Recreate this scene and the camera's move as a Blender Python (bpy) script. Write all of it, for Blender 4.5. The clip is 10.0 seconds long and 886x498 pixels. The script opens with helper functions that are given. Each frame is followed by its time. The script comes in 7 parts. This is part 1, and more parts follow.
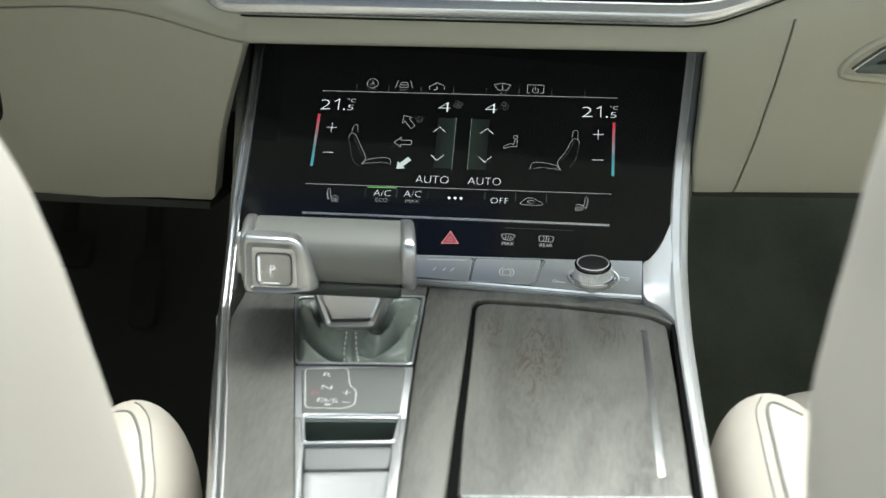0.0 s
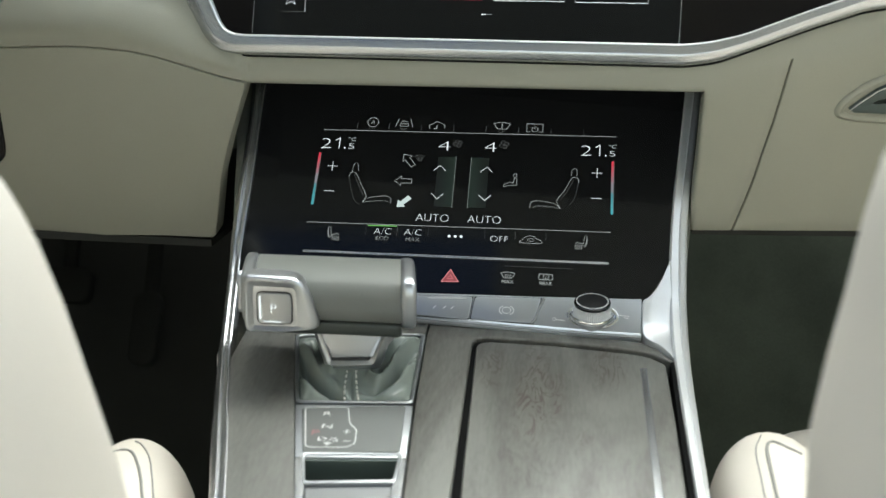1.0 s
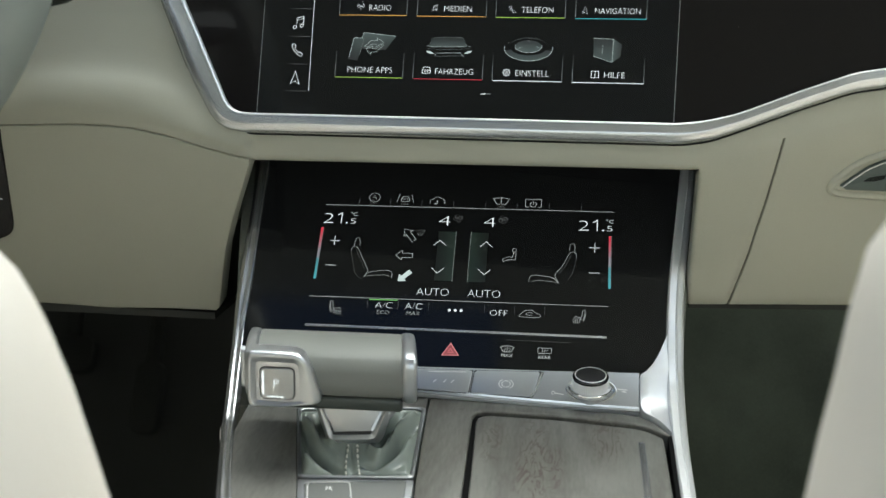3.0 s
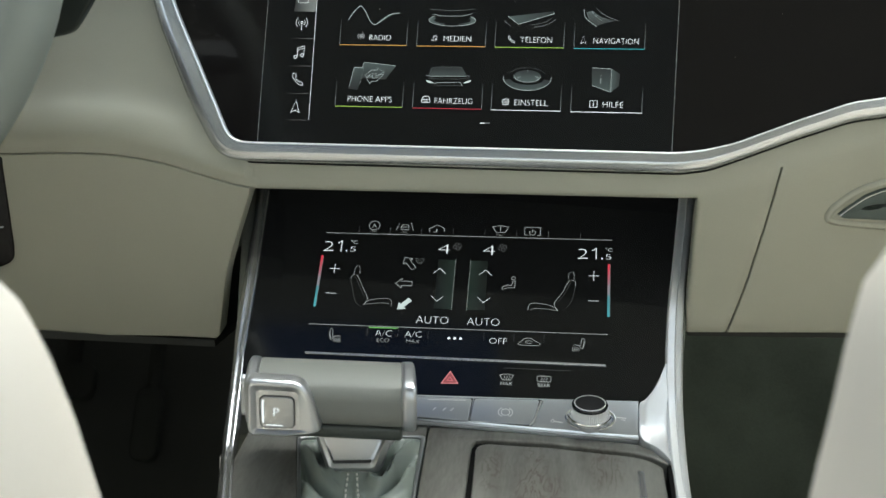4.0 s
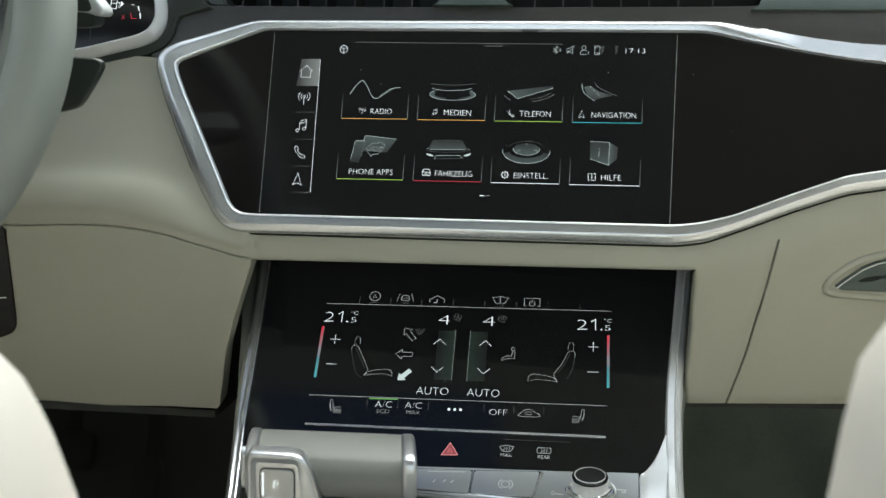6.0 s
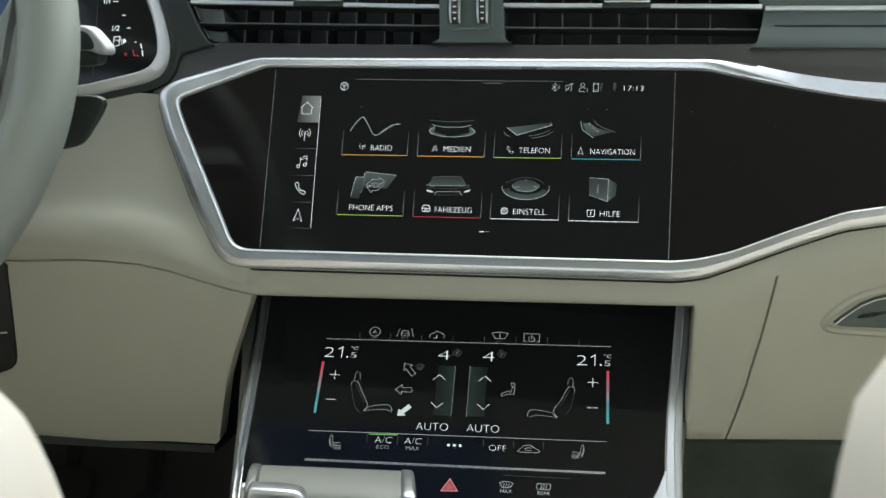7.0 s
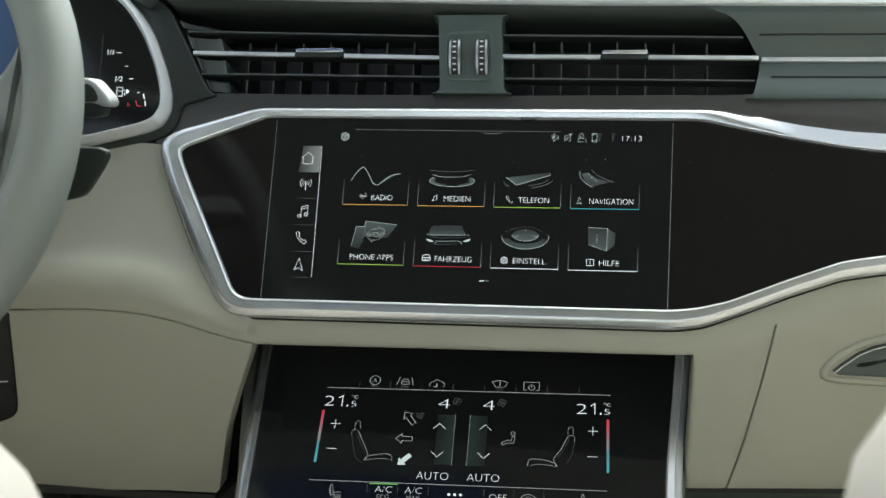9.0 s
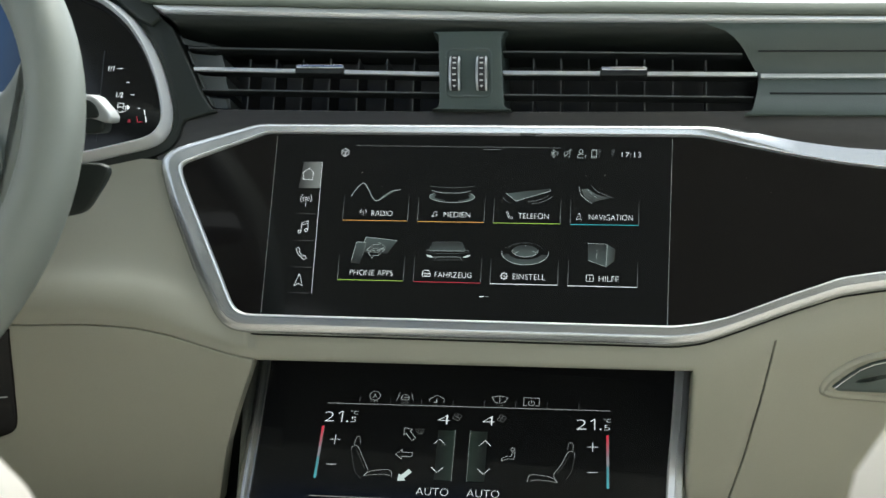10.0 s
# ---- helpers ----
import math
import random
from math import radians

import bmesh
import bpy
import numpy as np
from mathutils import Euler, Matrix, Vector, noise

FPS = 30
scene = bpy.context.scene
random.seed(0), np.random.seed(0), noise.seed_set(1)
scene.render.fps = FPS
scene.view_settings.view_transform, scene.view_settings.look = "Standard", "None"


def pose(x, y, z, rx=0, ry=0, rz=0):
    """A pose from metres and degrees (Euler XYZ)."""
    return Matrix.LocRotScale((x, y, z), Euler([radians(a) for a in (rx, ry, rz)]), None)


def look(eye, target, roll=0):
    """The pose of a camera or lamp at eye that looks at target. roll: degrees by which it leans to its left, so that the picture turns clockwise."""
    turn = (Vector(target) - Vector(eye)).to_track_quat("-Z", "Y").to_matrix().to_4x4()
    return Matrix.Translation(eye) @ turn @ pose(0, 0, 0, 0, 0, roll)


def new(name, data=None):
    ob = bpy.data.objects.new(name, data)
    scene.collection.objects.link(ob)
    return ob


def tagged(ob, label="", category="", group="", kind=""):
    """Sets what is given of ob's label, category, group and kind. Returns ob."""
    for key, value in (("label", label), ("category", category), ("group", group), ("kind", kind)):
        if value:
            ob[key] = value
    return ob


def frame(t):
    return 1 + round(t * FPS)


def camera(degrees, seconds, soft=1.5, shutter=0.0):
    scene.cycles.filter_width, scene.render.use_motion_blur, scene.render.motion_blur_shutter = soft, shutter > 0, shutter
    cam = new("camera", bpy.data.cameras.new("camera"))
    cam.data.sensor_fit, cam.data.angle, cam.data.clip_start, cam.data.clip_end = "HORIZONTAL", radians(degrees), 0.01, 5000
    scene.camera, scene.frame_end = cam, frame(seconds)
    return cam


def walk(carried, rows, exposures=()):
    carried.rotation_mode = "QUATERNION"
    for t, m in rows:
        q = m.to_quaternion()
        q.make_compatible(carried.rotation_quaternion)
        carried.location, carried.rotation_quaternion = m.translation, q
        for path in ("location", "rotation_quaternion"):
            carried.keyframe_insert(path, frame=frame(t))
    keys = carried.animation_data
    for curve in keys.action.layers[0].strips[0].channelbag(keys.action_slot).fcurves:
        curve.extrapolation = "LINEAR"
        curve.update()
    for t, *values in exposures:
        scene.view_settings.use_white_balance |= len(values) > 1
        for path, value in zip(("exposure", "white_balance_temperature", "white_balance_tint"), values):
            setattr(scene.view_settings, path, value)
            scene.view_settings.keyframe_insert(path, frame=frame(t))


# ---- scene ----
cam = camera(39.90, 10.0, soft=1.5)
cam.data.dof.use_dof, cam.data.dof.focus_distance, cam.data.dof.aperture_fstop = True, 0.78, 9.5
# seconds, place in metres, pitch, roll, yaw in degrees
ROWS = [
    (0.0, 0.0672, -0.7779, 0.7677, -17.958, 0.434, 6.136),
    (0.5, 0.0674, -0.7789, 0.7703, -17.144, 0.428, 6.149),
    (1.0, 0.0676, -0.7801, 0.7717, -16.410, 0.417, 6.165),
    (1.5, 0.0677, -0.7824, 0.7744, -15.744, 0.423, 6.157),
    (2.0, 0.0676, -0.7847, 0.7775, -15.073, 0.436, 6.129),
    (2.5, 0.0682, -0.7877, 0.7808, -14.230, 0.426, 6.163),
    (4.0, 0.0685, -0.7919, 0.7870, -12.481, 0.408, 6.163),
    (4.5, 0.0684, -0.7931, 0.7885, -11.696, 0.404, 6.154),
    (5.0, 0.0684, -0.7939, 0.7909, -11.016, 0.418, 6.152),
    (5.5, 0.0684, -0.7951, 0.7920, -10.286, 0.420, 6.148),
    (7.0, 0.0698, -0.7987, 0.7960, -8.019, 0.444, 6.234),
    (7.5, 0.0694, -0.8000, 0.7985, -7.465, 0.417, 6.197),
    (8.0, 0.0697, -0.8006, 0.7992, -6.933, 0.409, 6.220),
    (8.5, 0.0707, -0.8013, 0.8012, -6.529, 0.420, 6.293),
    (9.0, 0.0696, -0.8022, 0.8016, -6.088, 0.407, 6.212),
    (9.5, 0.0679, -0.8032, 0.8027, -5.712, 0.437, 6.085),
    (10.0, 0.0685, -0.8036, 0.8027, -5.420, 0.430, 6.125),
]
walk(cam, [(t, pose(x, y, z, 90 + pitch, 0, yaw) @ pose(0, 0, 0, 0, 0, roll)) for t, x, y, z, pitch, roll, yaw in ROWS],
     exposures=[(0.0, 1.85, 6320, 0), (4.0, 1.84, 6320, 0), (10.0, 1.78, 6320, 0)])

# ---- world, sun, exposure ----
world = bpy.data.worlds.new("overcast_sky")
scene.world = world
world.use_nodes = True
wn = world.node_tree.nodes
sky = wn.new("ShaderNodeTexSky")
sky.sky_type, sky.sun_disc = "NISHITA", False
sky.sun_elevation, sky.sun_rotation = radians(62), radians(15)
sky.air_density, sky.dust_density = 1.0, 3.0
wn["Background"].inputs[1].default_value = 0.142
pale = wn.new("ShaderNodeHueSaturation")  # cloud cover takes the blue out of the sky
pale.inputs["Saturation"].default_value = 0.35
world.node_tree.links.new(sky.outputs[0], pale.inputs["Color"])
world.node_tree.links.new(pale.outputs[0], wn["Background"].inputs[0])
sun_data = bpy.data.lights.new("sun", "SUN")
sun_data.energy, sun_data.angle, sun_data.color = 0.85, radians(32), (1.0, 0.97, 0.92)
sun = new("sun", sun_data)
sun.matrix_world = look((0.7, 2.6, 5.6), (0, 0, 0.6))


# ---- materials ----
def mat(name, base, rough=0.5, metal=0.0, bump=0.0, scale=900.0, vary=0.06, big=9.0, coat=0.0, spec=0.5, tint=None, stretch=None, rvary=0.0):
    """A surface with a colour that drifts at two scales, a fine relief, and optional clear coat."""
    m = bpy.data.materials.new(name)
    m.use_nodes = True
    nt = m.node_tree
    b = nt.nodes["Principled BSDF"]
    b.inputs["Roughness"].default_value = rough
    b.inputs["Metallic"].default_value = metal
    b.inputs["Specular IOR Level"].default_value = spec
    b.inputs["Coat Weight"].default_value = coat
    b.inputs["Coat Roughness"].default_value = 0.03
    geo = nt.nodes.new("ShaderNodeNewGeometry")
    mp = nt.nodes.new("ShaderNodeMapping")
    nt.links.new(geo.outputs["Position"], mp.inputs["Vector"])
    if stretch:
        mp.inputs["Scale"].default_value = stretch
    n1 = nt.nodes.new("ShaderNodeTexNoise")
    n1.inputs["Scale"].default_value, n1.inputs["Detail"].default_value = big, 5
    n2 = nt.nodes.new("ShaderNodeTexNoise")
    n2.inputs["Scale"].default_value, n2.inputs["Detail"].default_value = scale, 2
    for n in (n1, n2):
        nt.links.new(mp.outputs["Vector"], n.inputs["Vector"])
    mixf = nt.nodes.new("ShaderNodeMath")
    mixf.operation = "MULTIPLY_ADD"
    nt.links.new(n2.outputs["Fac"], mixf.inputs[0])
    mixf.inputs[1].default_value = 0.35
    nt.links.new(n1.outputs["Fac"], mixf.inputs[2])
    ramp = nt.nodes.new("ShaderNodeValToRGB")
    dark = tint or tuple(c * (1 - 2.2 * vary) for c in base)
    ramp.color_ramp.elements[0].position, ramp.color_ramp.elements[1].position = 0.35, 0.95
    ramp.color_ramp.elements[0].color = (*dark, 1)
    ramp.color_ramp.elements[1].color = (*[min(1, c * (1 + vary)) for c in base], 1)
    nt.links.new(mixf.outputs[0], ramp.inputs[0])
    nt.links.new(ramp.outputs[0], b.inputs["Base Color"])
    if rvary:
        rr = nt.nodes.new("ShaderNodeMapRange")
        rr.inputs["To Min"].default_value, rr.inputs["To Max"].default_value = rough - rvary, rough + rvary
        nt.links.new(n1.outputs["Fac"], rr.inputs["Value"])
        nt.links.new(rr.outputs[0], b.inputs["Roughness"])
    if bump:
        bp = nt.nodes.new("ShaderNodeBump")
        bp.inputs["Strength"].default_value, bp.inputs["Distance"].default_value = bump, 0.0006
        nt.links.new(n2.outputs["Fac"], bp.inputs["Height"])
        nt.links.new(bp.outputs[0], b.inputs["Normal"])
    return m


def leather(name, base, rough=0.55, bump=0.25):
    """Fine pebbled leather: cells with creases, over a slow drift of colour."""
    m = mat(name, base, rough, 0, 0, 1400, 0.05, 6, rvary=0.06)
    nt = m.node_tree
    geo = nt.nodes["Geometry"]
    vor = nt.nodes.new("ShaderNodeTexVoronoi")
    vor.feature = "DISTANCE_TO_EDGE"
    vor.inputs["Scale"].default_value = 900
    nt.links.new(geo.outputs["Position"], vor.inputs["Vector"])
    bp = nt.nodes.new("ShaderNodeBump")
    bp.inputs["Strength"].default_value, bp.inputs["Distance"].default_value = bump, 0.0003
    nt.links.new(vor.outputs["Distance"], bp.inputs["Height"])
    nt.links.new(bp.outputs[0], nt.nodes["Principled BSDF"].inputs["Normal"])
    return m


def glow(name, colour, power, fade=""):
    m = bpy.data.materials.new(name)
    m.use_nodes = True
    b = m.node_tree.nodes["Principled BSDF"]
    b.inputs["Base Color"].default_value = (0.01, 0.01, 0.01, 1)
    b.inputs["Emission Color"].default_value = (*colour, 1)
    b.inputs["Emission Strength"].default_value = power * 0.38
    if fade:  # the lit picture dims towards one side of its own outline
        nt = m.node_tree
        tc = nt.nodes.new("ShaderNodeTexCoord")
        sp = nt.nodes.new("ShaderNodeSeparateXYZ")
        mr = nt.nodes.new("ShaderNodeMapRange")
        nt.links.new(tc.outputs["Generated"], sp.inputs[0])
        nt.links.new(sp.outputs["X" if "x" in fade else "Z"], mr.inputs["Value"])
        lo, hi = (0.03, 1.0) if "+" in fade else (1.0, 0.03)
        mr.inputs["To Min"].default_value, mr.inputs["To Max"].default_value = lo * power * 0.38, hi * power * 0.38
        nt.links.new(mr.outputs[0], b.inputs["Emission Strength"])
    return m


def veneer(name, low, high, rough, along=(14, 2.2, 14), figure=0.5, burrs=()):
    """Open-pored wood: long pores along the grain, slow bands and a few burr figures."""
    m = bpy.data.materials.new(name)
    m.use_nodes = True
    nt = m.node_tree
    b = nt.nodes["Principled BSDF"]
    b.inputs["Specular IOR Level"].default_value = 0.40
    geo = nt.nodes.new("ShaderNodeNewGeometry")
    mp = nt.nodes.new("ShaderNodeMapping")
    mp.inputs["Scale"].default_value = along
    nt.links.new(geo.outputs["Position"], mp.inputs["Vector"])
    warp = nt.nodes.new("ShaderNodeTexNoise")
    warp.inputs["Scale"].default_value, warp.inputs["Detail"].default_value, warp.inputs["Distortion"].default_value = 1.6, 7, 1.4
    pores = nt.nodes.new("ShaderNodeTexNoise")
    pores.inputs["Scale"].default_value, pores.inputs["Detail"].default_value = 42, 3
    for n in (warp, pores):
        nt.links.new(mp.outputs["Vector"], n.inputs["Vector"])
    burr = nt.nodes.new("ShaderNodeTexNoise")
    burr.inputs["Scale"].default_value, burr.inputs["Detail"].default_value, burr.inputs["Distortion"].default_value = 95, 5, 2.2
    spread = nt.nodes.new("ShaderNodeMapping")
    spread.inputs["Scale"].default_value = (1, 0.42, 1)
    nt.links.new(geo.outputs["Position"], spread.inputs["Vector"])
    nt.links.new(spread.outputs["Vector"], burr.inputs["Vector"])
    where = nt.nodes.new("ShaderNodeTexNoise")
    where.inputs["Scale"].default_value, where.inputs["Detail"].default_value = 17, 2
    nt.links.new(spread.outputs["Vector"], where.inputs["Vector"])
    veil = nt.nodes.new("ShaderNodeMapRange")
    veil.inputs["From Min"].default_value, veil.inputs["From Max"].default_value = 0.47, 0.60
    nt.links.new(where.outputs["Fac"], veil.inputs["Value"])
    fine0 = nt.nodes.new("ShaderNodeMapRange")
    fine0.inputs["From Min"].default_value, fine0.inputs["From Max"].default_value = 0.50, 0.66
    fine0.inputs["To Min"].default_value, fine0.inputs["To Max"].default_value = 0.0, -figure
    nt.links.new(burr.outputs["Fac"], fine0.inputs["Value"])
    fine = nt.nodes.new("ShaderNodeMath")
    fine.operation = "MULTIPLY"
    nt.links.new(veil.outputs[0], fine.inputs[0])
    nt.links.new(fine0.outputs[0], fine.inputs[1])
    add = nt.nodes.new("ShaderNodeMath")
    add.operation = "MULTIPLY_ADD"
    nt.links.new(pores.outputs["Fac"], add.inputs[0])
    add.inputs[1].default_value = 0.30
    nt.links.new(warp.outputs["Fac"], add.inputs[2])
    add2 = nt.nodes.new("ShaderNodeMath")
    nt.links.new(add.outputs[0], add2.inputs[0])
    nt.links.new(fine.outputs[0], add2.inputs[1])
    ramp = nt.nodes.new("ShaderNodeValToRGB")
    ramp.color_ramp.elements[0].position, ramp.color_ramp.elements[1].position = 0.36, 0.84
    ramp.color_ramp.elements[0].color, ramp.color_ramp.elements[1].color = (*low, 1), (*high, 1)
    nt.links.new(add2.outputs[0], ramp.inputs[0])
    colour = ramp.outputs[0]
    if burrs:  # wandering brown veins where the burr was cut: centre and half-size in metres
        total = None
        for centre, size, strength in burrs:
            sub = nt.nodes.new("ShaderNodeVectorMath")
            sub.operation = "SUBTRACT"
            sub.inputs[1].default_value = (*centre, 0)
            nt.links.new(geo.outputs["Position"], sub.inputs[0])
            mul = nt.nodes.new("ShaderNodeVectorMath")
            mul.operation = "MULTIPLY"
            mul.inputs[1].default_value = (1 / size[0], 1 / size[1], 0)
            nt.links.new(sub.outputs[0], mul.inputs[0])
            ln = nt.nodes.new("ShaderNodeVectorMath")
            ln.operation = "LENGTH"
            nt.links.new(mul.outputs[0], ln.inputs[0])
            near = nt.nodes.new("ShaderNodeMapRange")
            near.interpolation_type = "SMOOTHSTEP"
            near.inputs["From Min"].default_value, near.inputs["From Max"].default_value = 0.35, 1.1
            near.inputs["To Min"].default_value, near.inputs["To Max"].default_value = strength, 0.0
            nt.links.new(ln.outputs["Value"], near.inputs["Value"])
            if total is None:
                total = near.outputs[0]
            else:
                mx = nt.nodes.new("ShaderNodeMath")
                mx.operation = "MAXIMUM"
                nt.links.new(total, mx.inputs[0])
                nt.links.new(near.outputs[0], mx.inputs[1])
                total = mx.outputs[0]
        lay = nt.nodes.new("ShaderNodeMapping")
        lay.inputs["Scale"].default_value = (1, 0.34, 1)
        nt.links.new(geo.outputs["Position"], lay.inputs["Vector"])
        vein = nt.nodes.new("ShaderNodeTexNoise")
        vein.inputs["Scale"].default_value, vein.inputs["Detail"].default_value, vein.inputs["Distortion"].default_value = 105, 5.0, 1.0
        nt.links.new(lay.outputs["Vector"], vein.inputs["Vector"])
        off = nt.nodes.new("ShaderNodeMath")
        off.operation = "MULTIPLY"
        off.inputs[1].default_value = 21.0
        nt.links.new(vein.outputs["Fac"], off.inputs[0])
        wave = nt.nodes.new("ShaderNodeMath")
        wave.operation = "SINE"
        nt.links.new(off.outputs[0], wave.inputs[0])
        ab = nt.nodes.new("ShaderNodeMath")
        ab.operation = "ABSOLUTE"
        nt.links.new(wave.outputs[0], ab.inputs[0])
        line = nt.nodes.new("ShaderNodeMapRange")
        line.interpolation_type = "SMOOTHSTEP"
        line.inputs["From Min"].default_value, line.inputs["From Max"].default_value = 0.0, 0.75
        line.inputs["To Min"].default_value, line.inputs["To Max"].default_value = 1.0, 0.16
        nt.links.new(ab.outputs[0], line.inputs["Value"])
        fac = nt.nodes.new("ShaderNodeMath")
        fac.operation = "MULTIPLY"
        nt.links.new(line.outputs[0], fac.inputs[0])
        nt.links.new(total, fac.inputs[1])
        mixc = nt.nodes.new("ShaderNodeMix")
        mixc.data_type = "RGBA"
        nt.links.new(fac.outputs[0], mixc.inputs[0])
        nt.links.new(colour, mixc.inputs[6])
        mixc.inputs[7].default_value = (0.050, 0.037, 0.028, 1)
        colour = mixc.outputs[2]
    nt.links.new(colour, b.inputs["Base Color"])
    rr = nt.nodes.new("ShaderNodeMapRange")
    rr.inputs["To Min"].default_value, rr.inputs["To Max"].default_value = rough + 0.12, rough - 0.08
    nt.links.new(add2.outputs[0], rr.inputs["Value"])
    nt.links.new(rr.outputs[0], b.inputs["Roughness"])
    bp = nt.nodes.new("ShaderNodeBump")
    bp.inputs["Strength"].default_value, bp.inputs["Distance"].default_value = 0.10, 0.0004
    nt.links.new(add2.outputs[0], bp.inputs["Height"])
    nt.links.new(bp.outputs[0], b.inputs["Normal"])
    return m


CREAM = leather("cream_leather", (0.336, 0.332, 0.269))
SEAT = leather("seat_leather", (0.74, 0.685, 0.605), 0.55)
SEAT_PERF = leather("perforated_leather", (0.60, 0.58, 0.52), 0.6, 0.5)
SAGE = mat("grey_green_plastic", (0.058, 0.078, 0.071), 0.42, bump=0.15, vary=0.05)
SAGE_LEATHER = leather("grey_green_leather", (0.22, 0.236, 0.21), 0.5)
GRIP = mat("grip_leather", (0.165, 0.170, 0.156), 0.58, bump=0.12, vary=0.04)
ALU = mat("satin_aluminium", (0.60, 0.61, 0.622), 0.27, 0.9, vary=0.01, big=3.0)
SAGE_DARK = mat("dark_grey_green_plastic", (0.020, 0.025, 0.0215), 0.45, bump=0.15, vary=0.08, spec=0.35)
RAIL = mat("bright_satin_aluminium", (0.80, 0.82, 0.845), 0.29, 0.70, bump=0.005, scale=1500, vary=0.012, rvary=0.04)
SURROUND = mat("surround_silver", (0.77, 0.785, 0.80), 0.32, 0.42, vary=0.015)
TRAY = mat("tray_silver", (0.30, 0.305, 0.315), 0.50, 0.2, bump=0.02, vary=0.02)
ALU_DARK = mat("brushed_silver_paint", (0.44, 0.458, 0.478), 0.30, 0.75, bump=0.03, scale=1200, vary=0.05, rvary=0.05)
CHROME = mat("chrome", (0.86, 0.87, 0.88), 0.10, 1.0, vary=0.02)
GLOSS = mat("piano_black", (0.009, 0.008, 0.008), 0.07, 0, vary=0.05, spec=0.27)
SCREEN = mat("screen_glass", (0.006, 0.0065, 0.0075), 0.10, 0, vary=0.05, spec=0.31)
SCREEN.node_tree.nodes["Principled BSDF"].inputs["Emission Color"].default_value = (1.0, 1.0, 1.0, 1)
SCREEN.node_tree.nodes["Principled BSDF"].inputs["Emission Strength"].default_value = 0.0004
BLACK = mat("black_plastic", (0.012, 0.012, 0.013), 0.45, bump=0.15, vary=0.1)
VENT = mat("vent_black", (0.018, 0.019, 0.02), 0.4, vary=0.1)
GAP = mat("unlit_gap", (0.006, 0.006, 0.006), 0.9, vary=0.1, spec=0.05)
RUBBER = mat("black_rubber", (0.045, 0.046, 0.042), 0.8, bump=0.3, vary=0.1, spec=0.12)
CARPET = mat("black_carpet", (0.118, 0.138, 0.110), 0.95, bump=0.8, scale=700, vary=0.25, spec=0.1)
CARPET_SIDE = mat("footwell_trim", (0.16, 0.165, 0.14), 0.8, bump=0.3, scale=400, vary=0.2, spec=0.2)
WOOD = veneer("grey_brown_veneer", (0.043, 0.040, 0.034), (0.152, 0.152, 0.137), 0.40, figure=0.10,
              burrs=(((0.051, -0.165), (0.012, 0.075), 1.0), ((0.062, -0.170), (0.008, 0.034), 0.85), ((0.092, -0.134), (0.013, 0.034), 0.85), ((0.028, -0.142), (0.011, 0.03), 0.75), ((0.079, -0.212), (0.006, 0.012), 0.35), ((0.0, -0.105), (0.02, 0.012), 0.35)))
WOOD_DARK = veneer("dark_veneer", (0.009, 0.008, 0.007), (0.034, 0.031, 0.027), 0.38, (2.2, 14, 14), 0.1)
bsdf = WOOD_DARK.node_tree.nodes["Principled BSDF"]
bsdf.inputs["Specular IOR Level"].default_value, bsdf.inputs["Coat Weight"].default_value, bsdf.inputs["Coat Roughness"].default_value = 0.6, 0.45, 0.40
BOOT = leather("boot_leather", (0.225, 0.255, 0.23), 0.24, 0.06)
HEADLINER = mat("headliner_cloth", (0.70, 0.69, 0.63), 0.9, bump=0.3, scale=900, vary=0.06)
SLAT = mat("slat_black", (0.015, 0.0175, 0.0175), 0.4, vary=0.08)
PAD = leather("pad_leather", (0.10, 0.11, 0.09), 0.8)
PAD.node_tree.nodes["Principled BSDF"].inputs["Specular IOR Level"].default_value = 0.15
# grey for edges that catch light, set against near-black vent bodies
VENT_EDGE = mat("vent_edge_grey", (0.095, 0.10, 0.10), 0.3, vary=0.05)
CHEEK = mat("vent_cheek_grey", (0.085, 0.094, 0.092), 0.35, vary=0.05)
STITCH = mat("pale_thread", (0.70, 0.69, 0.62), 0.7, vary=0.05)
SEAM = mat("dark_piping", (0.24, 0.24, 0.22), 0.55, vary=0.08)
WHITE_G = glow("lit_white", (0.95, 0.97, 1.0), 0.95)
GREY_G = glow("lit_grey", (0.75, 0.8, 0.8), 0.28)
TEAL_G = glow("lit_teal_body", (0.30, 0.43, 0.41), 0.11, "z-")
RED_G = glow("lit_red", (0.75, 0.03, 0.07), 0.55)
CYAN_G = glow("lit_cyan", (0.06, 0.50, 0.55), 0.75)
ORANGE_G = glow("lit_orange", (0.95, 0.50, 0.12), 0.65)
LIME_G = glow("lit_lime", (0.50, 0.75, 0.12), 0.65)
GREEN_G = glow("lit_green", (0.22, 0.60, 0.14), 0.55)
BLUE_G = glow("lit_sky_blue", (0.02, 0.09, 0.25), 0.9, "x-")
HAZARD = glow("lit_hazard_red", (0.85, 0.30, 0.32), 0.75)
PRINT = mat("printed_grey", (0.62, 0.63, 0.62), 0.5, vary=0.02)
PRINT_WHITE = mat("printed_white", (0.88, 0.88, 0.87), 0.5, vary=0.02)
KNURL = mat("knurled_silver", (0.80, 0.81, 0.82), 0.38, 0.15, vary=0.03)
LEVER_SILVER = mat("lever_silver", (0.50, 0.515, 0.53), 0.30, 0.85, vary=0.02)


